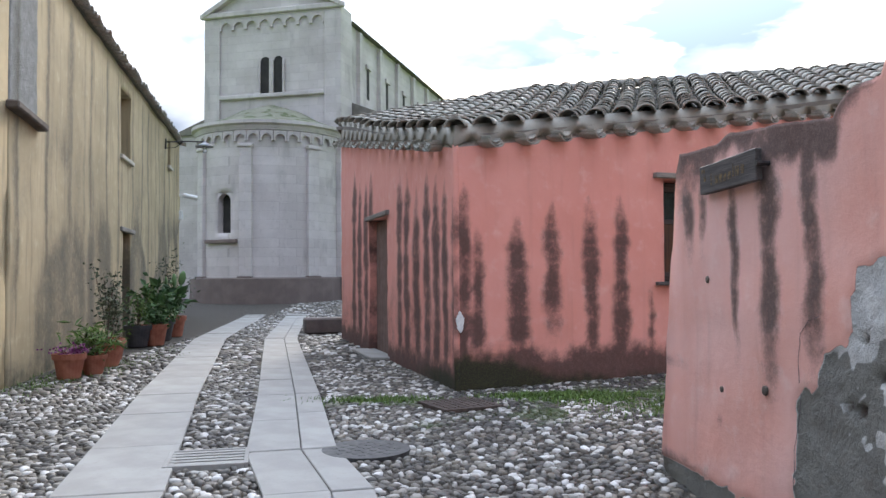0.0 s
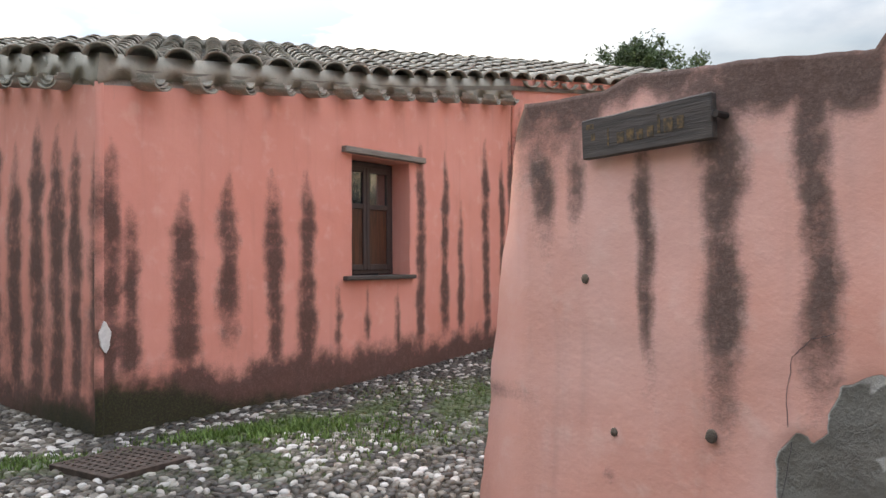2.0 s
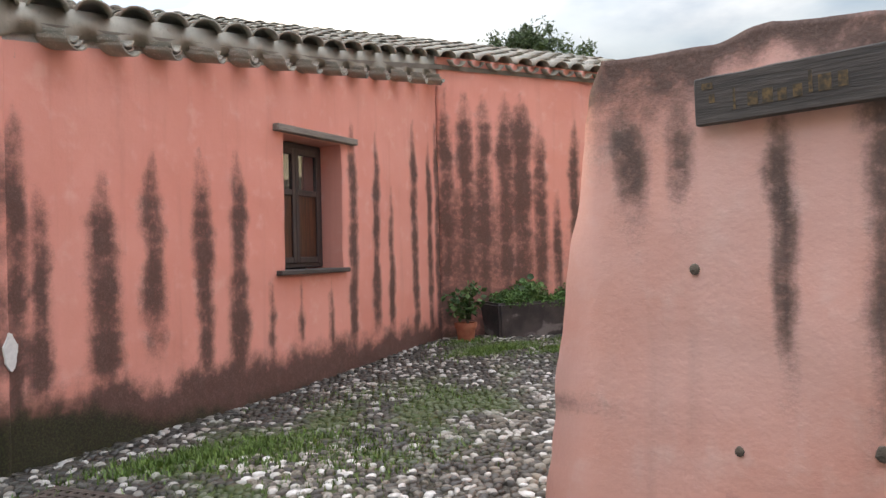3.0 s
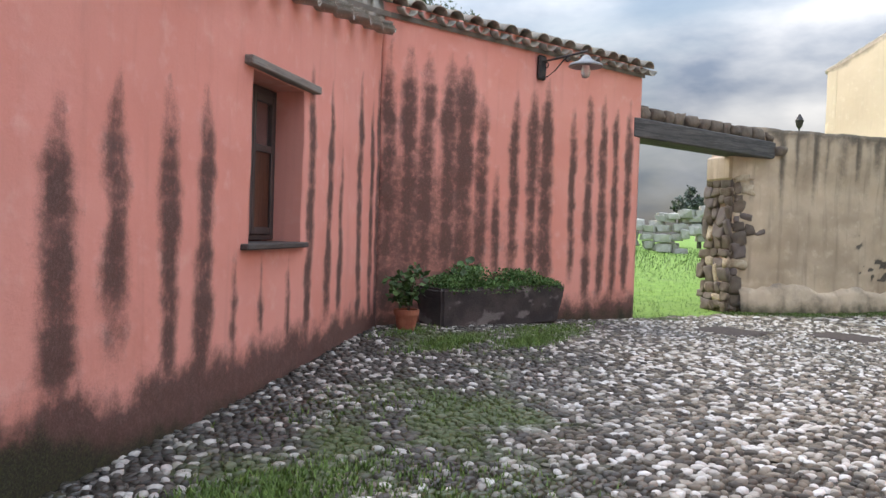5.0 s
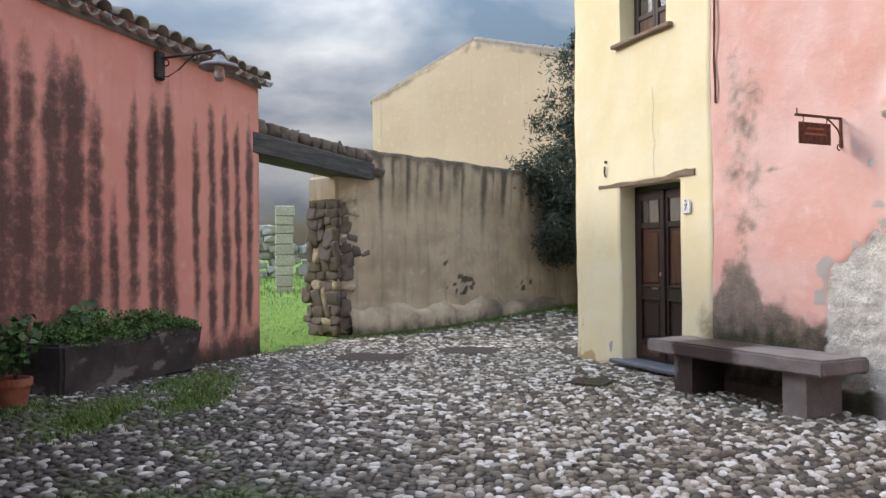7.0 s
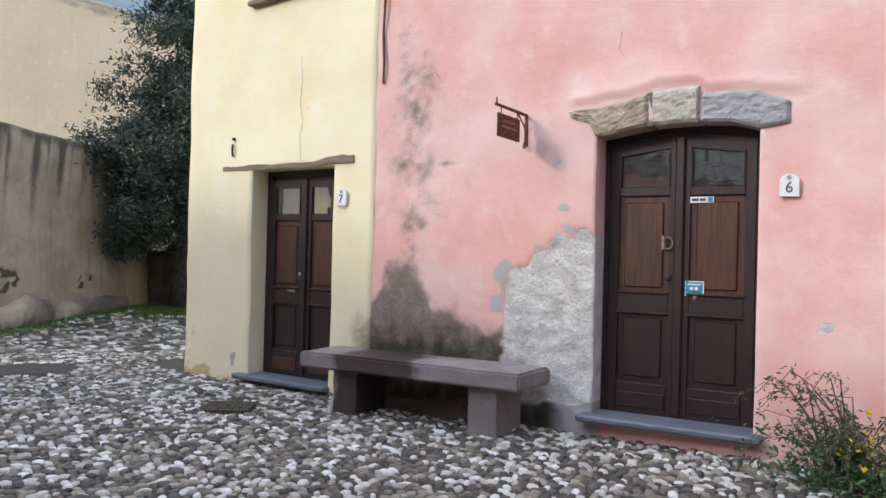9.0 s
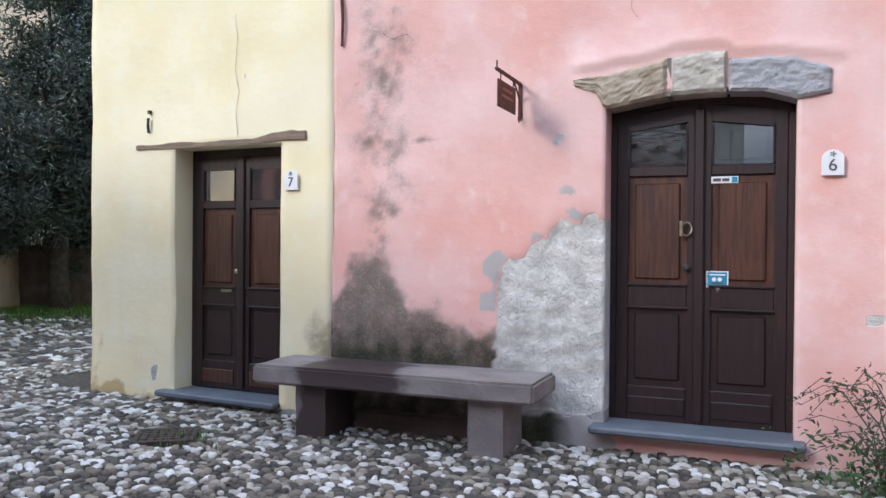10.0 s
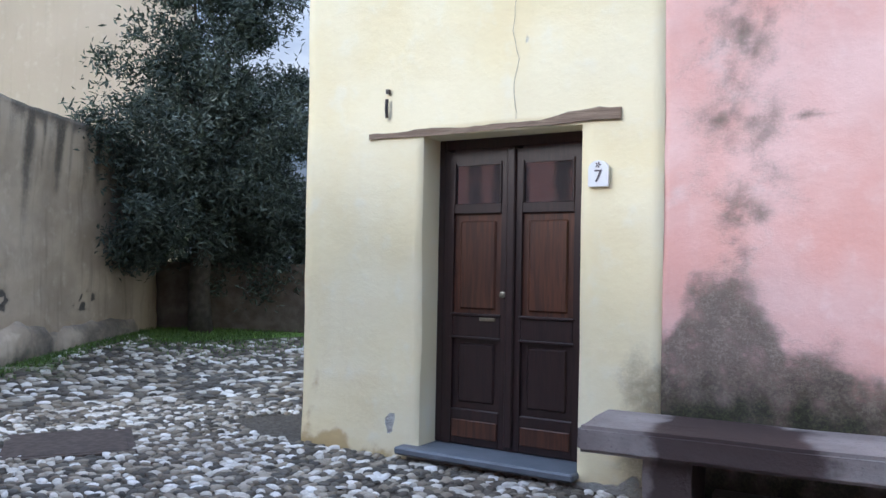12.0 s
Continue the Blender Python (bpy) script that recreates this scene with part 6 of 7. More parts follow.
pt_ = tagged(leaves("clover", 7000, trough_spot, 0.034, CLOVER, None, 0.8, 3, 0.7), "dense green clover and geranium growing in the trough", "plant")
pt_.matrix_world = PLM @ pose(0, 0, 0.13)
ge = thing("geranium", "round-leaved geranium rising from the trough", "plant", PLM @ pose(0.62, 0.3, 0.55))
gcl = np.random.default_rng(6)
cl = [gcl.normal(size=3) * np.array([0.11, 0.09, 0.09]) + np.array([0, 0, 0.22]) for _ in range(26)]
bm = bmesh.new()
for c in cl:
    nrm = Vector((gcl.normal() * 0.5, -0.6 + gcl.normal() * 0.4, 0.7)).normalized()
    a = nrm.orthogonal().normalized()
    b = nrm.cross(a)
    mid_ = bm.verts.new(Vector(c) - nrm * 0.012)
    ring = [bm.verts.new(Vector(c) + (a * math.cos(t) + b * math.sin(t)) * 0.045 * (1 + 0.12 * math.sin(5 * t))) for t in np.linspace(0, 2 * math.pi, 11)[:-1]]
    for i in range(10):
        bm.faces.new((mid_, ring[i], ring[(i + 1) % 10]))
part("leaves", bm, GREEN, ge)
bm = bmesh.new()
for c in cl[:9]:
    tube(bm, [(0, 0, -0.1), Vector(c) * 0.6, c], 0.005, 4)
part("stem", bm, TWIG, ge)


def flower_pot(m, r, h, label, material=TERRA, group="terracotta pots"):
    t = thing("flower_pot", label, "flower pot", m, group)
    part("pot", lathe(bmesh.new(), [(r * 0.62, 0), (r * 0.68, 0.01), (r * 0.9, h * 0.78), (r, h * 0.78), (r * 1.03, h), (r * 0.9, h), (r * 0.86, h * 0.85), (r * 0.5, h * 0.84)], 24), material, t, smooth=False)
    part("soil", lathe(bmesh.new(), [(0.01, h * 0.8), (r * 0.86, h * 0.8), (r * 0.86, h * 0.86), (0.01, h * 0.88)], 16), GROUND, t)
    return t


def bushy(m, label, n, rad, height, size, material, seed, stems=5, aspect=0.6, flat=0.7, name="potted_plant"):
    t = thing(name, label, "plant", m)
    g0 = np.random.default_rng(seed)
    tips = [(g0.normal() * rad * 0.5, g0.normal() * rad * 0.5, height * g0.uniform(0.55, 1.0)) for _ in range(stems)]
    bm = bmesh.new()
    for q in tips:
        tube(bm, [(0, 0, -0.02), (q[0] * 0.35, q[1] * 0.35, q[2] * 0.5), q], 0.008, 5, 0.003)
    part("stem", bm, TWIG, t)
    def place(g):
        q = tips[g.integers(len(tips))]
        f = g.uniform(0.35, 1.05)
        return (q[0] * f + g.normal() * rad * 0.28, q[1] * f + g.normal() * rad * 0.28, q[2] * f + g.normal() * rad * 0.2)
    leaves("leaves", n, place, size, material, t, flat, seed, aspect)
    return t


pot_at = pose(7.42, 8.98, 0.14)
flower_pot(pot_at, 0.14, 0.27, "terracotta flower pot beside the stone trough")
bushy(pot_at @ pose(0.04, 0, 0.24), "broad-leaved green plant in a terracotta pot", 240, 0.22, 0.5, 0.08, GREEN, 12, 6, 0.8)

# pots along the ochre house
for x, y, r, h, lab, mt in ((-3.05, 8.05, 0.2, 0.32, "terracotta pot with purple flowers by the ochre wall", TERRA), (-2.95, 8.5, 0.17, 0.26, "small terracotta pot by the ochre wall", TERRA), (-3.2, 9.45, 0.24, 0.4, "large terracotta pot with a woody plant", TERRA),
                           (-3.5, 10.3, 0.2, 0.3, "brown pot at the foot of the ochre wall", TERRA), (-4.05, 12.6, 0.25, 0.4, "dark pot with a leafy plant", DARKPOT), (-3.85, 12.9, 0.24, 0.4, "terracotta pot with trailing leaves", TERRA),
                           (-4.15, 14.0, 0.27, 0.42, "dark tub with a broad-leaved plant", DARKPOT), (-4.3, 15.1, 0.26, 0.44, "terracotta pot with a prickly pear", TERRA)):
    flower_pot(pose(x, y, 0.0), r, h, lab, mt, "pots along the lane")
bushy(pose(-3.05, 8.05, 0.28), "purple flowering plant in a pot", 160, 0.2, 0.12, 0.05, PURPLE, 21, 6)
bushy(pose(-2.95, 8.5, 0.22), "bright green fern in a small terracotta pot", 300, 0.3, 0.45, 0.14, WEED, 22, 12, 0.18)
bushy(pose(-3.2, 9.45, 0.36), "tall woody plant with sparse leaves", 330, 0.2, 1.15, 0.06, DRYLEAF, 23, 6)
bushy(pose(-3.5, 10.3, 0.26), "dry twiggy plant in a brown pot", 200, 0.22, 0.7, 0.06, DRYLEAF, 24, 6)
bushy(pose(-4.05, 12.6, 0.36), "yellowish green broom plant in a dark pot", 300, 0.3, 0.75, 0.07, WEED, 25, 9, 0.3)
bushy(pose(-3.85, 12.9, 0.36), "trailing green plant in a pot", 300, 0.35, 0.3, 0.1, GREEN, 26, 8)
bushy(pose(-4.15, 14.0, 0.38), "dark green broad leaved plant in a tub", 260, 0.4, 0.8, 0.2, GREEN, 27, 8, 0.6)
cac = thing("prickly_pear", "upright prickly pear cactus in a pot", "plant", pose(-4.3, 15.1, 0.4))
for i, (x, z, a, s_) in enumerate(((0, 0.2, 0, 1.0), (0.1, 0.52, 20, 0.9), (-0.12, 0.5, -25, 0.85), (0.16, 0.85, 15, 0.8), (-0.02, 0.8, -5, 0.75), (-0.2, 0.78, -30, 0.6))):
    bm = bmesh.new()
    bmesh.ops.create_icosphere(bm, subdivisions=2, radius=1.0)
    for v in bm.verts:
        v.co = Vector((v.co.x * 0.12 * s_, v.co.y * 0.03, v.co.z * 0.21 * s_))
    part("pad", bm, GREEN, cac, smooth=True).matrix_local = pose(x, 0.02 * i, z, 0, a, 20 * i)
bushy(pose(-4.7, 16.2, 0.0), "tall dry yellowing shrub beside the ochre wall", 320, 0.35, 1.9, 0.09, DRYLEAF, 28, 8, 0.4, name="shrub")

# thorny shrub with yellow flowers at the end of the pink front
sh = thing("thorny_shrub", "thorny arching shrub with small yellow flowers", "shrub", pose(5.95, 1.38, 0))
g0 = np.random.default_rng(31)
bm = bmesh.new()
paths = []
for i in range(46):
    a = g0.uniform(0.1, 2.5)
    ln = g0.uniform(0.4, 1.0)
    h = g0.uniform(0.2, 0.72)
    end = np.array([math.cos(a) * ln * 0.8, math.sin(a) * ln * 0.55, h * g0.uniform(0.3, 0.9)])
    p = [np.array([g0.normal() * 0.12 - 0.1, g0.normal() * 0.08, 0.0])]
    for t in (0.25, 0.5, 0.75, 1.0):
        p.append(p[0] + end * t + np.array([g0.normal() * 0.03, g0.normal() * 0.03, h * math.sin(t * math.pi) * 0.55 + g0.normal() * 0.02]))
    paths.append(p)
    tube(bm, [tuple(q) for q in p], 0.006, 4, 0.002)
part("branches", bm, TWIG, sh)


def on_branch(g):
    p = paths[g.integers(len(paths))]
    i = g.integers(1, 5)
    q = p[i] + (p[i - 1] - p[i]) * g.uniform()
    return tuple(q + g.normal(size=3) * 0.02)


leaves("leaves", 1500, on_branch, 0.04, DRYLEAF, sh, 0.8, 33, 0.35)
leaves("low_leaves", 1600, lambda g: (g.normal() * 0.35 - 0.25, g.normal() * 0.16 + 0.1, abs(g.normal()) * 0.16 + 0.02), 0.05, GREEN, sh, 0.8, 34, 0.4)
tagged(leaves("flower", 90, lambda g: (g.normal() * 0.16 - 0.4, g.normal() * 0.12 + 0.1, abs(g.normal()) * 0.1 + 0.22), 0.035, YFLOWER, sh, 0.8, 35, 0.9), kind="stuff")


# ---- trees ----
def tree(m, label, blobs, n, size, material, trunk, seed, aspect=0.28):
    t = thing("tree", label, "tree", m)
    bm = bmesh.new()
    tube(bm, trunk, 0.2, 9, 0.11)
    part("trunk", bm, BARK, t, smooth=True)
    topp = Vector(trunk[-1])
    g0 = np.random.default_rng(seed)
    bm = bmesh.new()
    for c, r in blobs:
        c = Vector(c)
        tube(bm, [topp - Vector((0, 0, 0.3)), topp.lerp(c, 0.5) + Vector((0, 0, 0.15)), c], 0.07, 5, 0.02)
    part("limb", bm, BARK, t)
    sub = []
    for c, r in blobs:
        for _ in range(26):
            d_ = g0.normal(size=3)
            d_ /= np.linalg.norm(d_)
            sub.append((np.array(c) + d_ * r * g0.uniform(0.35, 1.12), r * g0.uniform(0.13, 0.3)))
    cen, rad = np.array([c for c, _ in sub]), np.array([r for _, r in sub])
    def place(g, n):
        i = g.integers(len(sub), size=n)
        return cen[i] + g.normal(size=(n, 3)) * rad[i, None] * 0.62
    leaves("crown", n, place, size, material, t, 0.9, seed + 1, aspect, True)
    return t


tree(pose(19.0, 2.55, 0.15), "dense dark olive tree by the grey wall", [((0, 0, 2.5), 1.3), ((-0.7, 0.7, 2.2), 1.0), ((0.7, 0.3, 2.3), 1.2), ((0.1, -0.9, 2.4), 1.2), ((-0.9, -0.4, 3.2), 1.1), ((0, 0.1, 3.7), 1.35), ((0.8, -0.5, 3.6), 1.2), ((-0.2, 0.5, 4.5), 1.1), ((0.1, -0.5, 5.2), 0.9), ((-0.6, 1.0, 2.9), 0.9), ((1.1, -0.8, 2.6), 1.1), ((0.3, -1.2, 3.6), 1.1), ((0.2, 0.2, 5.6), 0.6), ((0.5, -0.9, 1.3), 0.9), ((-0.2, -1.3, 1.5), 0.9), ((0.9, -0.1, 1.5), 0.8), ((1.3, -1.4, 1.5), 1.0), ((-0.5, 0.9, 1.6), 0.7), ((0.9, -1.7, 2.6), 1.0)],
     92000, 0.11, OLIVE, [(0, 0, -0.1), (0.06, 0.04, 0.8), (-0.05, 0.02, 1.6), (0.02, 0, 2.2)], 51)
tree(pose(16.6, 16.5, 0.1), "round green tree behind the tiled roof", [((0, 0, 6.2), 0.95), ((-1.3, 0.3, 6.0), 0.75), ((1.3, -0.3, 6.0), 0.8), ((0.5, 0.2, 6.75), 0.5), ((-0.6, -0.2, 6.6), 0.5), ((1.9, -0.5, 5.6), 0.6), ((-1.9, 0.4, 5.6), 0.6), ((0, 0, 5.4), 1.2)], 17000, 0.13, CROWN, [(0, 0, -0.1), (0.1, 0, 1.5), (0, 0.1, 3.2), (0, 0, 4.9)], 61, 0.35)
tree(pose(62, 24.5, 0), "distant dark green tree beyond the ruins", [((0, 0, 3.6), 1.4), ((-1.1, 0.5, 3.2), 1.1), ((1.2, -0.3, 3.0), 1.2)], 5000, 0.3, OLIVE, [(0, 0, -0.1), (0, 0, 1.2), (0.1, 0, 2.2)], 71, 0.5)

# ---- ruins beyond the gate ----
rng = random.Random(14)
rw = thing("ruined_wall", "long tumbled heap of pale ruin stones", "ruin", pose(46, 17.5, 0, 0, 0, -70))
for i in range(150):
    x = rng.uniform(-7, 7)
    lim = 2.9 - abs(x) * 0.22
    z = rng.uniform(0, lim)
    part("stone", rough_stone(bmesh.new(), (0, 0, 0), (rng.uniform(0.7, 1.3), 0.9, rng.uniform(0.45, 0.8)), i, 1), WALL_RUIN, rw).matrix_local = pose(x, rng.uniform(-0.3, 0.3) + 0.4 * z / 3, z + 0.2, 0, 0, rng.uniform(-20, 20))
rc = thing("ruined_pier", "standing pier of pale squared blocks", "ruin", pose(27.7, 11.95, 0.0, 0, 0, -75))
z = 0.0
for i in range(9):
    h_ = rng.uniform(0.28, 0.38)
    part("block", boxed(-0.3, -0.25, z, 0.3 + rng.uniform(-0.05, 0.05), 0.25, z + h_ - 0.015, 0.03), PALE_BLOCK, rc)
    z += h_
lp = thing("street_lamp", "distant slender street lamp post", "street lamp", pose(35.6, 11.5, -0.8))
part("post", tube(bmesh.new(), [(0, 0, 0), (0, 0, 3), (0, 0, 6.6)], 0.05, 8, 0.03), IRON, lp)
part("lantern", lathe(bmesh.new(), [(0.04, 6.6), (0.12, 6.72), (0.17, 6.95), (0.10, 7.08), (0.03, 7.2)], 10), IRON, lp)
lp2 = copy_thing(lp, pose(49.3, 19.3, -1.6))
tagged(lp, group="distant street lamps")
tagged(lp2, group="distant street lamps")

# ---- ochre house details ----
ML = frame_of(LA, LB)
bm = bmesh.new()
loose_v, loose_f = [], []
rng = random.Random(17)
for m0, ln in ((ML, LEN), (frame_of((-2.5, -9.0), LA), 16.2)):
    u = 0.05
    while u < ln:
        mm = np.array(m0 @ pose(u, -0.18 + rng.uniform(-0.03, 0.03), 5.5 + rng.uniform(-0.01, 0.01), 14, 0, rng.uniform(-4, 4)))
        loose_f.append(TF + len(loose_v) * len(TV))
        loose_v.append(TV @ mm[:3, :3].T + mm[:3, 3])
        u += 0.21
et = tagged(new("eave_tiles", numbers_mesh("eave_tiles", np.concatenate(loose_v), np.concatenate(loose_f), TILES)), "row of clay eave tiles on the ochre house", "tiles", kind="stuff")
ro = part("roof_ochre", boxed(0, 0, 0, LEN, 6, 0.08), MORTAR)
ro.matrix_world = ML @ pose(0, -0.05, 5.52, 14)
tagged(ro, "tiled roof slope of the ochre house", "roof", kind="structure")
ro = part("roof_ochre", boxed(0, 0, 0, 16, 6, 0.08), MORTAR)
ro.matrix_world = frame_of((-2.5, -9.0), LA) @ pose(0, -0.05, 5.52, 14)
tagged(ro, "tiled roof slope of the ochre house", "roof", kind="structure")
for nm, u0, z0, w_, h_, lab in (("window_3", 6.9, 3.75, 1.1, 1.35, "boarded upper window in the ochre wall"), ("door_4", 7.1, -0.05, 0.9, 2.25, "closed grey wooden door in the ochre wall"), ("window_4", 14.0, 4.5, 0.6, 0.75, "small dark window under the eaves"), ("window_5", 16.2, 4.2, 0.3, 0.5, "slit window in the ochre wall")):
    t = thing(nm, lab, "door" if "door" in nm else "window", ML @ pose(u0, 0.2, z0), kind="structure")
    n = max(2, int(w_ / 0.2))
    for i in range(n):
        # windows 4 and 5: near-black boards painted as unlit openings
        part("board", boxed(i * w_ / n + 0.004, 0, 0, (i + 1) * w_ / n - 0.004, 0.04, h_, 0.004), CLOSED if "door" in nm else GREYWOOD if nm == "window_3" else UNLIT, t)
for u0, z0, w_ in ((6.75, 2.2, 1.5), (6.75, 3.66, 1.35), (13.9, 4.42, 0.8)):
    o = part("wooden_lintel" if z0 < 3 else "stone_sill", boxed(0, -0.07, 0, w_, 0.2, 0.09, 0.012), GREYWOOD if z0 < 3 else PALE_BLOCK)
    o.matrix_world = ML @ pose(u0, 0, z0)
    tagged(o, "pale flaking lintel over the ochre house door" if z0 < 3 else "broken stone sill on the ochre wall", "lintel" if z0 < 3 else "sill")
lg = part("broken_ledge", boxed(0, -0.14, 0, 1.25, 0.1, 0.1, 0.02), RUBBLE)
lg.matrix_world = ML @ pose(-0.05, 0, 3.25, 0, 3, 0)
tagged(lg, "broken mortar ledge on the ochre wall", "ledge")
l2 = thing("wall_lamp", "thin iron wall lamp on the ochre house", "lamp", ML @ pose(13.2, 0, 5.0))
part("wall_box", boxed(-0.06, -0.06, -0.14, 0.06, 0, 0.14, 0.01), IRON, l2)
part("arm", tube(bmesh.new(), [(0, -0.05, 0.05), (0, -0.6, 0.08), (0, -1.1, 0.08)], 0.02, 6), IRON, l2)
part("brace", tube(bmesh.new(), [(0, -0.05, -0.12), (0, -0.3, -0.1), (0, -0.5, 0.06)], 0.012, 6), IRON, l2)
part("shade", lathe(bmesh.new(), [(0.04, 0.12), (0.12, 0.06), (0.26, 0.0), (0.25, -0.02), (0.06, 0.02)], 18), LAMPGREY, l2, smooth=True).matrix_local = pose(0, -1.08, -0.05)
part("bulb_glass", lathe(bmesh.new(), [(0.03, 0.0), (0.07, -0.03), (0.06, -0.16), (0.02, -0.18)], 12), LAMPGLASS, l2, smooth=True).matrix_local = pose(0, -1.08, -0.06)
cm = thing("security_camera", "white bullet security camera on the corner", "camera", ML @ pose(LEN - 0.1, -0.05, 3.9))
part("body", tube(bmesh.new(), [(0, -0.1, 0), (0.1, -0.5, -0.08)], 0.08, 10), WHITE, cm)
part("bracket", boxed(-0.04, -0.12, -0.04, 0.04, 0.06, 0.04), WHITE, cm)
cb = part("junction_box", boxed(0, -0.12, 0, 0.2, 0.0, 0.3, 0.02), WHITE)
cb.matrix_world = ML @ pose(LEN - 0.25, 0, 3.1)
tagged(cb, "white junction box on the corner", "box")

# ---- church ----
MC = pose(-6.25, 32.0, 0.25, 0, 0, -13)
church = thing("church", "pale limestone Romanesque church with a round apse", "church", MC)
HW, EV = 3.2, 12.45


bm = bmesh.new()
prism(bm, [(-HW, 0), (HW, 0), (HW, EV), (0, EV + 1.75), (-HW, EV)], 0.0, 1.2)
bmesh.ops.recalc_face_normals(bm, faces=bm.faces)
part("east_wall", bm, CHURCH, church)
bm = boxed(-HW + 0.15, 1.2, 0, HW - 0.15, 26, EV - 0.4)
part("nave", bm, CHURCH, church)
bm = prism(bmesh.new(), [(-HW - 0.1, EV - 0.35), (HW + 0.1, EV - 0.35), (0, EV + 1.35)], 1.2, 26.2)
part("nave_roof", bm, MORTAR, church)
for sx_ in (-1, 1):
    part("aisle", boxed(sx_ * (HW + (0 if sx_ > 0 else 0)), 1.4, 0, sx_ * (HW + 2.4), 26, 7.6), CHURCH, church)
    part("aisle_roof", prism(bmesh.new(), [(sx_ * (HW - 0.1), 8.6), (sx_ * (HW + 2.6), 7.55), (sx_ * (HW - 0.1), 7.55)], 1.3, 26.1), MORTAR, church)
for i in range(8):
    y = 2.2 + i * 2.8
    part("pilaster", boxed(HW - 0.16, y, 7.0, HW + 0.02, y + 0.35, EV - 0.5), CHURCH, church)
    if i < 7:
        # the niche's shaded opening is a near-black slab on the wall
        w = part("niche_window", boxed(HW - 0.17, y + 1.3, 9.2, HW - 0.14, y + 1.65, 10.6), UNLIT, church)
        part("niche_frame", boxed(HW - 0.16, y + 1.15, 10.6, HW - 0.05, y + 1.8, 10.8), CHURCH, w)
part("plinth", boxed(-HW - 0.35, -0.4, -0.3, HW + 0.35, 1.3, 1.0, 0.05), CHURCH_BASE, church)
# mouldings: cornice, string course, corner strips and blind arches
part("cornice", boxed(-HW - 0.18, -0.2, EV - 0.12, HW + 0.18, 0.0, EV + 0.12, 0.04), CHURCH, church)
for sx_ in (-1, 1):
    m = pose(sx_ * HW * 0.5, -0.12, EV + 0.9, 0, sx_ * 28.7, 0)
    part("rake_cornice", boxed(-HW * 0.58, -0.12, -0.1, HW * 0.58, 0.14, 0.12, 0.03), CHURCH, church).matrix_local = m
part("string_course", boxed(-2.45, -0.14, 8.72, 2.45, 0.0, 8.9, 0.03), CHURCH, church, "mossy string course")
part("corner_strip", boxed(-HW, -0.1, 1.0, -2.45, 0.0, EV - 0.12, 0.02), CHURCH, church)
part("corner_strip", boxed(2.45, -0.1, 1.0, HW, 0.0, EV - 0.12, 0.02), CHURCH, church)


def blind_arch(w, h, d_):
    """A small blind arch: a spandrel plate with a round cut and a little corbel."""
    r = w * 0.38
    arc = [(r * math.cos(a), r * math.sin(a) - r * 0.1) for a in np.linspace(0, math.pi, 9)]
    out = [(w / 2, -r * 0.55), (w / 2, h), (-w / 2, h), (-w / 2, -r * 0.55), (-r, -r * 0.55)] + arc[::-1] + [(r, -r * 0.55)]
    return prism(bmesh.new(), out, -d_, 0.0)


am = mesh_of("arch", blind_arch(0.61, 0.42, 0.1), CHURCH)
for i in range(8):
    o = new("arch", am)
    o.parent = church
    o.matrix_local = pose(-2.14 + i * 0.612, 0, EV - 0.55)
part("twin_window_shaft", tube(bmesh.new(), [(0, -0.03, 9.0), (0, -0.03, 10.3)], 0.07, 8), CHURCH, church)
for x in (-0.52, 0.1):
    pts = [(x, 8.9), (x + 0.42, 8.9), (x + 0.42, 10.3)] + [(x + 0.21 + 0.21 * math.cos(a), 10.3 + 0.21 * math.sin(a)) for a in np.linspace(0.2, math.pi - 0.2, 6)] + [(x, 10.3)]
    # near-black plate on the face, painted as an unlit bell opening
    w = part("bell_window", prism(bmesh.new(), pts, -0.012, 0.02), UNLIT, church)
    for fx in (x - 0.1, x + 0.42):
        part("jamb", boxed(fx, -0.09, 8.9, fx + 0.1, 0.0, 10.35, 0.02), CHURCH, w)
AR = 3.0
apse = facade("apse", (0, 0), (math.pi * AR, 0), lambda u: 7.1, 0.5, CHURCH, [(math.pi * AR / 2 - 0.925, math.pi * AR / 2 - 0.275, 2.75, 4.35)], None, 0.22, 0.004, base=-0.3, bend=AR, seed=5.0, label="")
apse.parent = church
apse.matrix_local = Matrix.Rotation(-math.pi / 2, 4, "Z") @ Matrix.Identity(4)
for key in ("label", "category", "kind"):
    if key in apse:
        del apse[key]


def on_apse(ang, r, z):
    """A place on the apse: angle from its axis, to the right positive."""
    return pose(r * math.sin(ang), -r * math.cos(ang), z, 0, 0, math.degrees(ang))


wa = -0.2
# opaque near-black sheet, the shade inside the apse window
part("apse_window_glass", boxed(-0.4, 0.3, 2.7, 0.4, 0.34, 4.4), UNLIT, church).matrix_local = on_apse(wa, AR, 0)
hd_ = [(0.36, 4.36), (0.36, 3.98)] + [(0.325 * math.cos(a), 3.98 + 0.34 * math.sin(a)) for a in np.linspace(0, math.pi, 9)] + [(-0.36, 3.98), (-0.36, 4.36)]
part("window_head", prism(bmesh.new(), hd_, 0.02, 0.3), CHURCH, church).matrix_local = on_apse(wa, AR, 0)
part("window_sill_course", boxed(-0.85, -0.1, 2.35, 0.75, 0.06, 2.5, 0.02), CHURCH_BASE, church).matrix_local = on_apse(wa - 0.03, AR, 0)
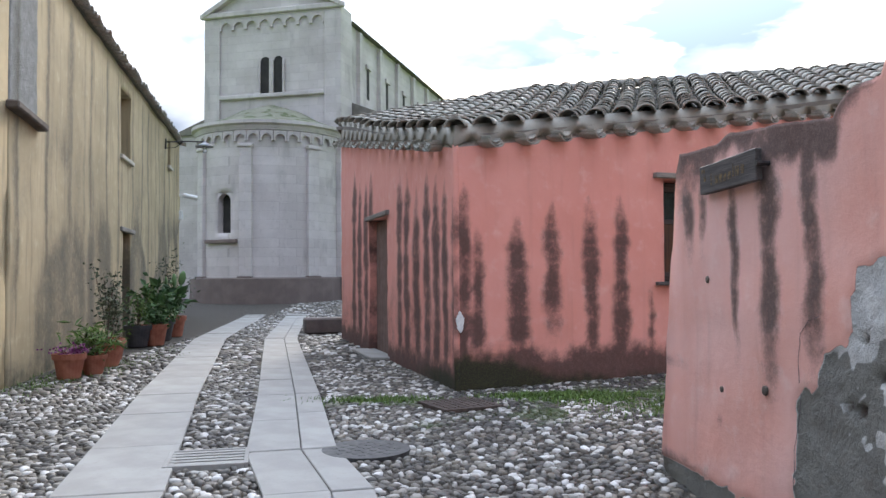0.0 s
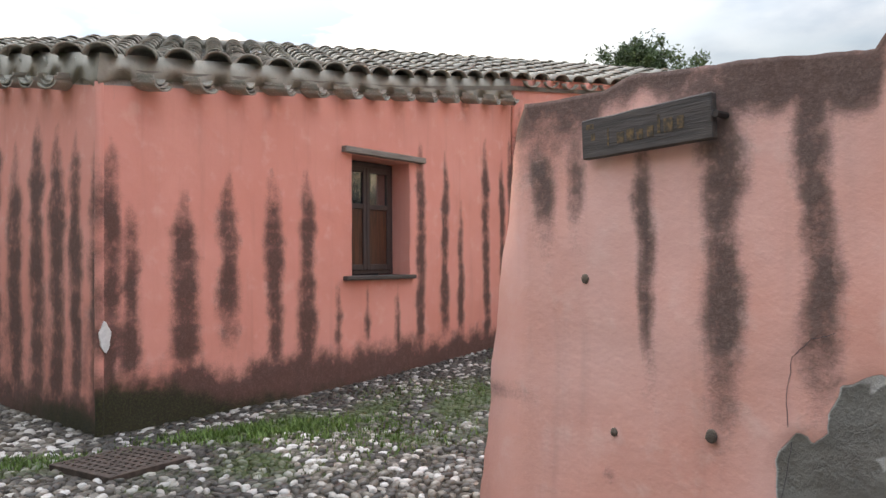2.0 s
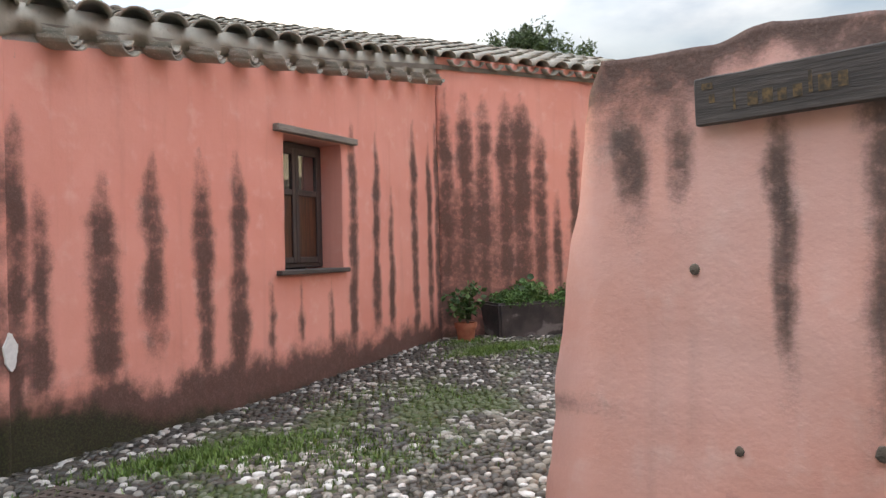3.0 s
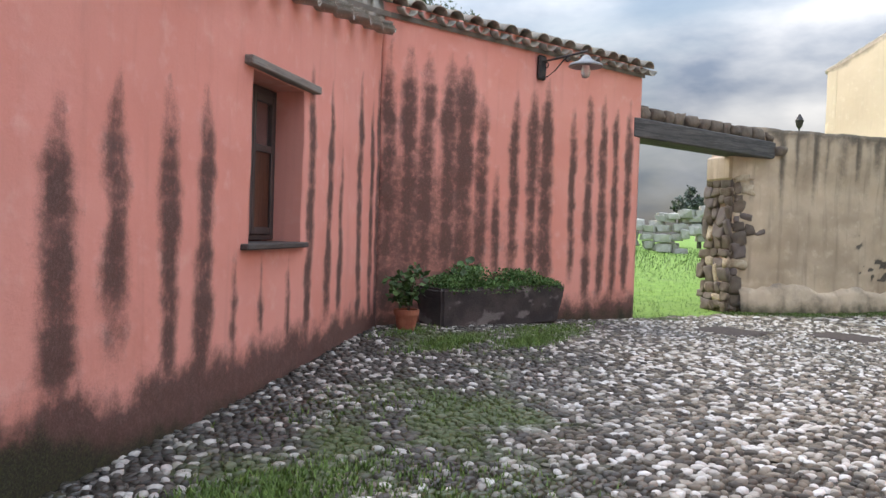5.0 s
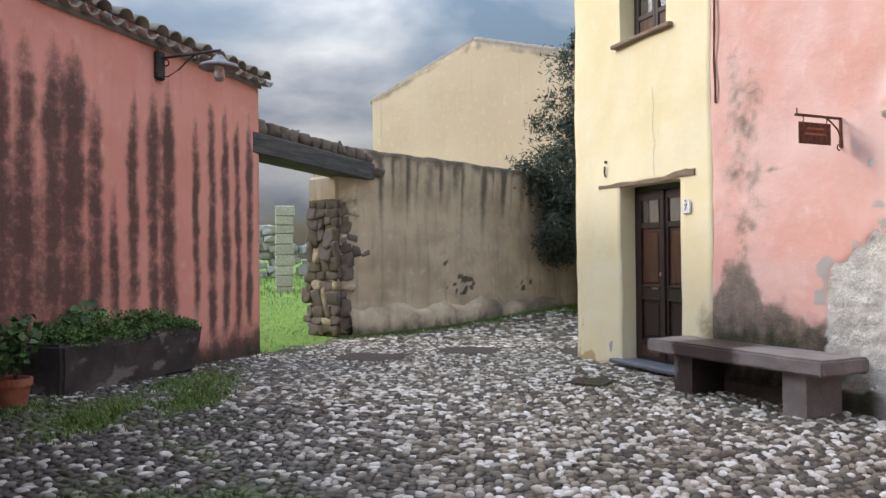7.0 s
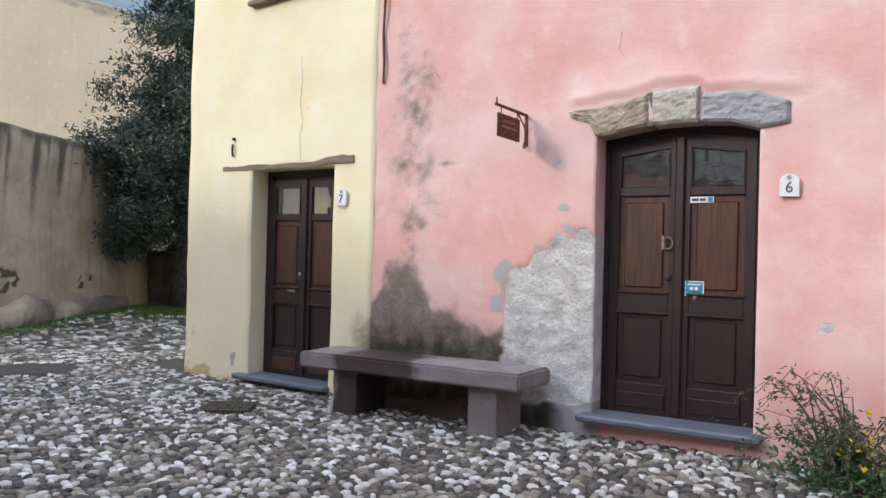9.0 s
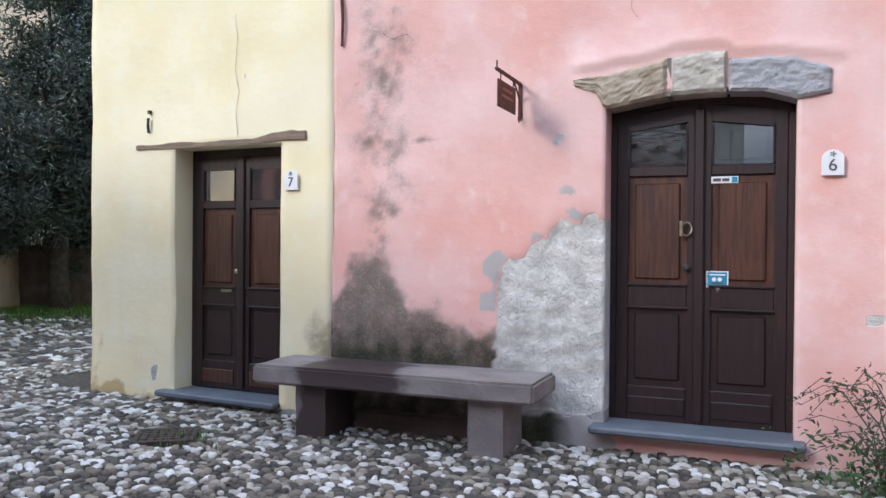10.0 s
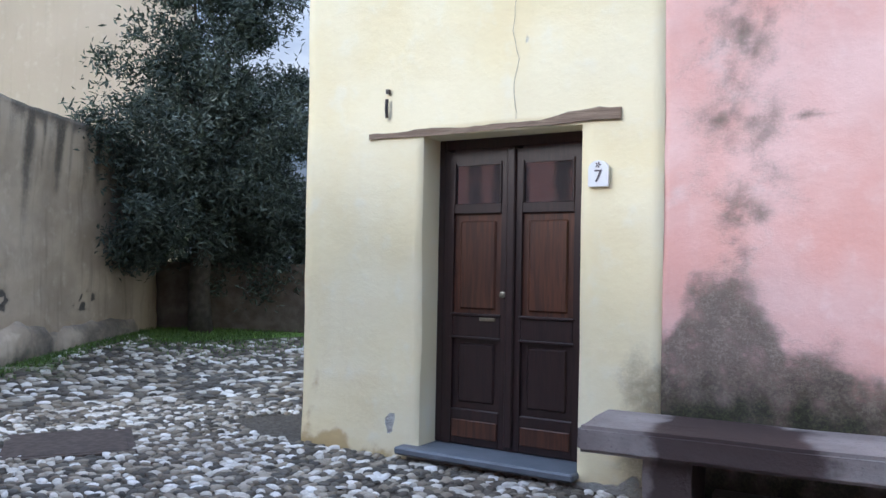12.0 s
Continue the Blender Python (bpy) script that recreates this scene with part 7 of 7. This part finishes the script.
for ang in (-1.35, -0.67, 0.13, 1.02):
    p_ = part("pilaster", boxed(-0.26, -0.14, 0.9, 0.26, 0.1, 6.1, 0.02), CHURCH, church)
    p_.matrix_local = on_apse(ang, AR, 0)
    part("capital", boxed(-0.31, -0.19, 6.1, 0.31, 0.1, 6.24, 0.02), CHURCH, p_)
    part("pilaster_base", boxed(-0.31, -0.2, 0.9, 0.31, 0.1, 1.05, 0.02), CHURCH_BASE, p_)
am2 = mesh_of("arch", blind_arch(0.5, 0.3, 0.12), CHURCH)
for i in range(18):
    o = new("arch", am2)
    o.parent = church
    o.matrix_local = on_apse(-1.45 + i * 0.168, AR + 0.01, 6.45)
part("apse_plinth", lathe(bmesh.new(), [(AR + 0.1, 1.0), (AR + 0.32, 0.95), (AR + 0.38, -0.3), (AR, -0.3), (AR, 1.0)], 40), CHURCH_BASE, church)
part("apse_cornice", lathe(bmesh.new(), [(AR - 0.1, 6.75), (AR + 0.14, 6.78), (AR + 0.2, 6.95), (AR + 0.3, 7.02), (AR + 0.3, 7.15), (AR - 0.1, 7.2)], 40), CHURCH, church)
part("apse_roof", lathe(bmesh.new(), [(AR + 0.26, 7.15), (AR * 0.75, 7.5), (AR * 0.45, 7.98), (0.05, 8.4)], 40), APSE_ROOF, church, "mossy half-cone apse roof")
# low stone bench by the end of the pink house
lb_ = part("stone_block", boxed(-0.45, -0.3, 0, 0.45, 0.3, 0.35, 0.04), TRACHYTE)
lb_.matrix_world = pose(-1.2, 15.9, 0, 0, 0, 15)
tagged(lb_, "low dark stone block beside the lane", "block")

# ---- covers in the paving ----
def at_ground(x, y, a=0.0, dz=0.0):
    return pose(x, y, gz(x, y) + dz, 0, 0, a)


COVER = simple("worn_cast_iron", (0.05, 0.05, 0.05), (0.10, 0.098, 0.095), 16, 0.6, 0.4)
mh = thing("manhole_cover", "round cast iron manhole cover", "manhole cover", at_ground(1.2, 3.9, 0, 0.006))
part("rim", lathe(bmesh.new(), [(0.27, -0.02), (0.32, -0.02), (0.32, 0.012), (0.275, 0.012)], 36), COVER, mh)
part("lid", lathe(bmesh.new(), [(0.01, -0.02), (0.268, -0.02), (0.268, 0.008), (0.01, 0.008)], 36), COVER, mh)
for i in range(-4, 5):
    for j in range(-4, 5):
        if math.hypot(i, j) < 4.3 and (i + j) % 2 == 0:
            part("stud", boxed(-0.018, -0.018, 0.008, 0.018, 0.018, 0.014), COVER, mh).matrix_local = pose(i * 0.056, j * 0.056, 0, 0, 0, 45)


def drain(name, x, y, a, w, l, bars, lab, mt, cross=0):
    t = thing(name, lab, "drain", at_ground(x, y, a, 0.012))
    for q in ((-w / 2, -l / 2, -w / 2 + 0.03, l / 2), (w / 2 - 0.03, -l / 2, w / 2, l / 2), (-w / 2 + 0.03, -l / 2, w / 2 - 0.03, -l / 2 + 0.03), (-w / 2 + 0.03, l / 2 - 0.03, w / 2 - 0.03, l / 2)):
        part("frame", boxed(q[0], q[1], -0.03, q[2], q[3], 0.014, 0.003), mt, t)
    # shallow near-black slab, the shade of the pit as colour
    part("pit", boxed(-w / 2 + 0.02, -l / 2 + 0.02, -0.032, w / 2 - 0.02, l / 2 - 0.02, -0.02), UNLIT, t)
    for i in range(bars):
        yy = -l / 2 + 0.03 + (l - 0.06) * (i + 0.5) / bars
        part("bar", boxed(-w / 2 + 0.02, yy - (l - 0.06) / bars * 0.3, -0.02, w / 2 - 0.02, yy + (l - 0.06) / bars * 0.3, 0.010), mt, t)
    for i in range(cross):
        xx = -w / 2 + w * (i + 0.5) / cross
        part("cross_bar", boxed(xx - w / cross * 0.25, -l / 2 + 0.02, -0.02, xx + w / cross * 0.25, l / 2 - 0.02, 0.012), mt, t)
    return t


drain("drain_grate", 1.87, 5.88, 28, 0.62, 0.62, 9, "rusty square drain grate in mossy cobbles", GRATE, 9)
drain("slot_drain", 0.14, 3.6, 14, 0.55, 0.5, 5, "pale stone slot drain between the paving strips", SLAB)
drain("drain_grate", 9.68, 4.12, -27, 0.4, 0.4, 6, "small mossy drain grate near the bench", GRATE, 6)
for x, y, a in ((11.7, 6.75, -10), (12.6, 5.45, -10)):
    t = thing("inspection_cover", "reddish iron inspection cover in the cobbles", "cover", at_ground(x, y, a, 0.0), "inspection covers")
    part("frame", boxed(-0.42, -0.42, -0.03, 0.42, 0.42, 0.008, 0.004), GRATE, t)
    part("lid", boxed(-0.37, -0.37, 0.006, 0.37, 0.37, 0.011, 0.003), GRATE, t)

# ---- two strips of paving slabs along the lane ----
S1 = [(0.62, -1.2), (-0.15, 2.68), (-1.25, 6.6), (-3.27, 14.35), (-4.85, 24.0)]
S2 = [(1.95, -1.2), (1.07, 2.75), (0.67, 3.86), (0.05, 6.58), (-1.80, 14.28), (-3.6, 24.5)]
pav = thing("pavement", "two strips of pale granite paving slabs", "pavement", kind="structure")
rng = random.Random(77)


def strip(line, lanes):
    pts = [Vector(p) for p in line]
    cum = [0.0]
    for a, b in zip(pts, pts[1:]):
        cum.append(cum[-1] + (b - a).length)
    def at(t):
        t = max(0, min(t, cum[-1]))
        return Vector((float(np.interp(t, cum, [p.x for p in pts])), float(np.interp(t, cum, [p.y for p in pts]))))
    for lo, hi in lanes:
        t = -rng.uniform(0, 0.5)
        while t < cum[-1]:
            ln = rng.uniform(0.9, 1.6)
            t0, t1 = max(0, t), min(cum[-1], t + ln)
            t1 = min([c for c in cum if t0 + 0.05 < c < t1 + 0.35] + [t1])
            if t1 - t0 > 0.04:
                q = []
                for tt in (t0 + 0.006, t1 - 0.006):
                    d_ = (at(tt + 0.3) - at(tt - 0.3)).normalized()
                    n_ = Vector((d_.y, -d_.x))
                    q.append((at(tt) + n_ * lo, at(tt) + n_ * hi))
                poly = [q[0][0], q[0][1], q[1][1], q[1][0]]
                c = sum(poly, Vector((0, 0))) / 4
                bm = bmesh.new()
                h_ = gz(c.x, c.y) + 0.018 + rng.uniform(-0.003, 0.004)
                a = [bm.verts.new((p.x - c.x, p.y - c.y, -0.05)) for p in poly]
                b = [bm.verts.new((p.x - c.x, p.y - c.y, 0)) for p in poly]
                bm.faces.new(a)
                bm.faces.new(b)
                for i in range(4):
                    bm.faces.new((a[i], a[(i + 1) % 4], b[(i + 1) % 4], b[i]))
                bmesh.ops.bevel(bm, geom=[e for e in bm.edges if e.verts[0].co.z > -0.01 and e.verts[1].co.z > -0.01], offset=0.006, segments=1, affect="EDGES")
                part("slab", bm, SLAB, pav).matrix_local = pose(c.x, c.y, h_)
            t = t1 if t1 > t0 else t + ln


strip(S1, ((-0.32, 0.315),))
strip(S2, ((-0.325, 0.06), (0.068, 0.32)))

# ---- cobbles ----
def side(px, py, a, b):
    return (b[0] - a[0]) * (py - a[1]) - (b[1] - a[1]) * (px - a[0])


def paved(x, y):
    """Where the cobbles lie: lane and courtyard, clear of walls and slabs."""
    ok = (side(x, y, LA, LB) < -0.12) & (side(x, y, (-2.5, -9), LA) < -0.02)
    ok &= ~((side(x, y, C, I) > -0.03) & (side(x, y, E1, C) > -0.03) & (side(x, y, I, P) > -0.03) & (x < 14) & (y < 15.5))
    ok &= ~((side(x, y, C, I) > -0.03) & (side(x, y, E1, C) > -0.03) & (y > 7) & (y < 15.5) & (x < I[0]))
    ok &= ~((side(x, y, I, P) > -0.03) & (x > I[0] - 0.5) & (x < P[0]))
    ok &= ~((x > P[0] - 0.1) & ((x - 12.05) * 0.33 + (y - 8.35) * 0.944 > 0))
    ok &= ~((side(x, y, W0, W1) > -0.15) & (x > 14.6))
    ok &= ~((side(x, y, S, Y1) > -0.02) & (side(x, y, Y0, S) > -0.02) & (x > 3.0) & (y < 4.2) & (x < 13))
    ok &= ~((side(x, y, FA, FB) > -0.05) & (side(x, y, FA, FB) < 6.5) & (y < 3.75) & (x < 4.4) & (x > 3.0))
    ok &= ~((x > 3.9) & (side(x, y, S, Y1) > -0.02) & (y < 0.5))
    ok &= ~((x > 18.0) & (y < 3.4))
    for line, hw in ((S1, 0.33), (S2, 0.34)):
        yy = np.array([p[1] for p in line])
        cx = np.interp(y, yy, [p[0] for p in line])
        ok &= ~((np.abs(x - cx) < hw * 1.03) & (y > -1.2) & (y < 24))
    for cx, cy, r in ((1.2, 3.9, 0.33), (1.87, 5.88, 0.36), (0.14, 3.6, 0.3), (9.68, 4.12, 0.24), (11.7, 6.75, 0.45), (12.6, 5.45, 0.45), (-1.2, 15.9, 0.4)):
        ok &= np.hypot(x - cx, y - cy) > r
    return ok


def lay(x0, x1, y0, y1, dx, dy, g, keep):
    gx, gy = np.meshgrid(np.arange(x0, x1, dx), np.arange(y0, y1, dy), indexing="ij")
    gx = gx + (np.arange(gx.shape[1])[None, :] % 2) * dx * 0.5
    x, y = gx.ravel() + g.uniform(-0.28, 0.28, gx.size) * dx, gy.ravel() + g.uniform(-0.25, 0.25, gx.size) * dy
    ok = paved(x, y) & keep(x, y)
    return x[ok], y[ok]


g = np.random.default_rng(2024)


def near(x, y):
    d1 = np.hypot((x - 1.6) / 1.0, (y - 4.5) / 1.25)
    d2 = np.hypot((x - 7.0) / 1.55, (y - 5.6) / 1.0)
    return (d1 < 4.6) | (d2 < 4.6)


parts_xy = [(*lay(-4, 15, -2.5, 11, 0.074, 0.055, g, near), 1.0), (*lay(-8, 20, -2.5, 31, 0.165, 0.095, g, lambda x, y: ~near(x, y)), 1.75)]
SEG = 7
ringa = np.linspace(0, 2 * np.pi, SEG, endpoint=False)
unit = np.concatenate([np.stack([np.cos(ringa), np.sin(ringa), np.full(SEG, -0.6)], 1), np.stack([np.cos(ringa) * 0.93, np.sin(ringa) * 0.93, np.full(SEG, 0.45)], 1), np.stack([np.cos(ringa) * 0.55, np.sin(ringa) * 0.55, np.full(SEG, 0.9)], 1), [[0, 0, 1.0]]])
uf = []
for q in (0, SEG):
    for i in range(SEG):
        j = (i + 1) % SEG
        uf += [(q + i, q + j, q + SEG + j), (q + i, q + SEG + j, q + SEG + i)]
uf += [(2 * SEG + i, 2 * SEG + (i + 1) % SEG, 3 * SEG) for i in range(SEG)]
uf = np.array(uf)
allv, allf, allm, allw, base_n = [], [], [], [], 0
single = []
for x, y, big in parts_xy:
    n = len(x)
    ln = g.uniform(0.026, 0.054, n) * big
    wd = ln * g.uniform(0.5, 0.9, n)
    wd = np.clip(wd, 0.018 * big, 0.033 * big)
    ht = g.uniform(0.008, 0.021, n) * min(big, 1.3)
    ang = 1.1 * np.sin(x * 0.55 + 0.8) + 0.9 * np.sin(y * 0.6) + g.normal(size=n) * 0.7
    tilt = g.normal(size=(n, 2)) * 0.10
    zz = np.array([gz(a, b) for a, b in zip(x, y)]) - 0.006
    wobble = 1 + g.normal(size=(n, len(unit))) * 0.07
    ux = unit[None, :, 0] * wobble * ln[:, None]
    uy = unit[None, :, 1] * wobble * wd[:, None]
    uz = unit[None, :, 2] * ht[:, None] + ux * tilt[:, :1] + uy * tilt[:, 1:]
    cs, sn = np.cos(ang)[:, None], np.sin(ang)[:, None]
    v = np.stack([ux * cs - uy * sn + x[:, None], ux * sn + uy * cs + y[:, None], uz + zz[:, None]], axis=2)
    ms = moss_at(x, y)
    damp_shade = damp_shade_at(x, y)
    pick = (np.abs(x - 3.6) < 0.75) & (np.abs(y - 5.6) < 0.7) if big == 1.0 else np.zeros(n, bool)
    chosen = np.flatnonzero(pick)[:300]
    for i in chosen:
        single.append((x[i], y[i], zz[i], ang[i], ln[i], wd[i], ht[i]))
    rest_ = np.ones(n, bool)
    rest_[chosen] = False
    v, ms, damp_shade = v[rest_], ms[rest_], damp_shade[rest_]
    n = len(v)
    allv.append(v.reshape(-1, 3))
    allf.append((uf[None] + (np.arange(n) * len(unit))[:, None, None] + base_n).reshape(-1, 3))
    allm.append(np.repeat(ms, len(unit)))
    allw.append(np.repeat(damp_shade, len(unit)))
    base_n += n * len(unit)
cme = numbers_mesh("cobbles", np.concatenate(allv), np.concatenate(allf), COBBLES)
cme.attributes.new("moss", "FLOAT", "POINT").data.foreach_set("value", np.concatenate(allm).astype(np.float32))
cme.attributes.new("wet", "FLOAT", "POINT").data.foreach_set("value", np.concatenate(allw).astype(np.float32))
cobbles = tagged(new("cobbles", cme), "river cobbles set in earth with moss between them", "cobbles", kind="stuff")
shapes = []
for k_ in range(6):
    w_ = 1 + g.normal(size=(len(unit), 1)) * 0.07
    shapes.append(numbers_mesh("cobble", unit * np.concatenate([w_, w_, np.ones_like(w_)], 1), uf, COBBLE))
for me_ in shapes:
    # one even value of the damp and painted shade for single cobbles
    me_.attributes.new("wet", "FLOAT", "POINT").data.foreach_set("value", [0.55] * len(me_.vertices))
for i, (x, y, z, a, l_, w_, h_) in enumerate(single):
    o = new("cobble", shapes[i % 6])
    o.parent = ground
    o.matrix_world = pose(x, y, z, 0, 0, math.degrees(a)) @ Matrix.Diagonal((l_, w_, h_, 1))

# ---- grass and weeds ----
def blades(name, pts, size, material, label, seed):
    q = np.random.default_rng(seed)
    n = len(pts)
    a = q.uniform(0, 2 * np.pi, n)
    ln = size * q.uniform(0.5, 1.3, n)
    lean = q.uniform(0.1, 0.9, n) * ln
    wd = 0.10 * size + 0.002
    dx, dy = np.cos(a), np.sin(a)
    p = np.asarray(pts)
    v = np.stack([p + np.stack([-dy * wd, dx * wd, 0 * a], 1), p + np.stack([dy * wd, -dx * wd, 0 * a], 1), p + np.stack([dx * lean, dy * lean, ln], 1)], axis=1).reshape(-1, 3)
    o = new(name, numbers_mesh(name, v, np.arange(3 * n).reshape(-1, 3), material, False))
    return tagged(o, label, "grass", kind="stuff")


pts = []
q = np.random.default_rng(7)
wx, wy = q.uniform(-4, 17, 500000), q.uniform(3.5, 12, 500000)
keep = (moss_at(wx, wy) > q.uniform(0.3, 1.2, wx.size)) & paved(wx, wy)
for x, y in zip(wx[keep], wy[keep]):
    if len(pts) < 34000 and wob(x * 2.2, y * 2.2, 1) + 0.7 * wob(x * 7, y * 7, 3) > q.uniform(-0.2, 0.5):
        pts.append((x, y, gz(x, y) - 0.005))
blades("weeds", pts, 0.026, MOSSY, "moss and short weeds between the cobbles", 8)
pts = []
for cx, cy, rx, ry, n in ((2.85, 6.38, 0.35, 0.12, 2600), (3.35, 6.2, 0.35, 0.2, 1800), (3.7, 5.7, 0.4, 0.3, 900), (1.05, 6.2, 0.35, 0.1, 1500), (2.9, 6.5, 0.3, 0.1, 800), (7.1, 8.15, 0.3, 0.12, 2200), (7.95, 7.68, 0.32, 0.11, 2600), (8.7, 7.9, 0.5, 0.1, 900),
                          (5.1, 6.8, 0.35, 0.25, 300), (4.6, 7.3, 0.4, 0.2, 250), (7.3, 8.85, 0.25, 0.12, 700), (9.0, 8.2, 0.7, 0.08, 900), (9.62, 4.05, 0.15, 0.1, 250), (-3.2, 8.3, 0.3, 1.6, 1500)):
    for _ in range(n):
        x, y = cx + q.normal() * rx, cy + q.normal() * ry
        if wob(x * 5, y * 5, 6) > -0.25 + 0.4 * q.uniform() - 0.2:
            pts.append((x, y, gz(x, y) - 0.004))
blades("grass_tufts", pts, 0.045, WEED, "low green grass tufts among the cobbles", 12)
pts = []
while len(pts) < 9000:
    x, y = q.uniform(12, 24), q.uniform(7.0, 16)
    if grassy_at(x, y) > 0.5:
        pts.append((x, y, gz(x, y) - 0.02))
while len(pts) < 15000:
    u_, o_ = q.uniform(-0.2, 6.3), abs(q.normal()) * 0.16
    w_ = Vector(W0) + (Vector(W1) - Vector(W0)).normalized() * u_ - Vector((0.666, 0.746)) * (0.14 + o_)
    pts.append((w_.x, w_.y, gz(w_.x, w_.y) - 0.01))
while len(pts) < 22000:
    x, y = 18.9 + q.normal() * 0.9, 2.6 + q.normal() * 0.7
    pts.append((x, y, gz(x, y) - 0.01))
blades("grass", pts, 0.055, WEED, "fresh green grass beyond the gate and along the wall", 9)
pts = []
while len(pts) < 16000:
    x, y = q.uniform(24, 60), q.uniform(6, 30)
    pts.append((x, y, gz(x, y) - 0.02))
blades("far_grass", pts, 0.14, WEED, "meadow grass around the ruins", 10)
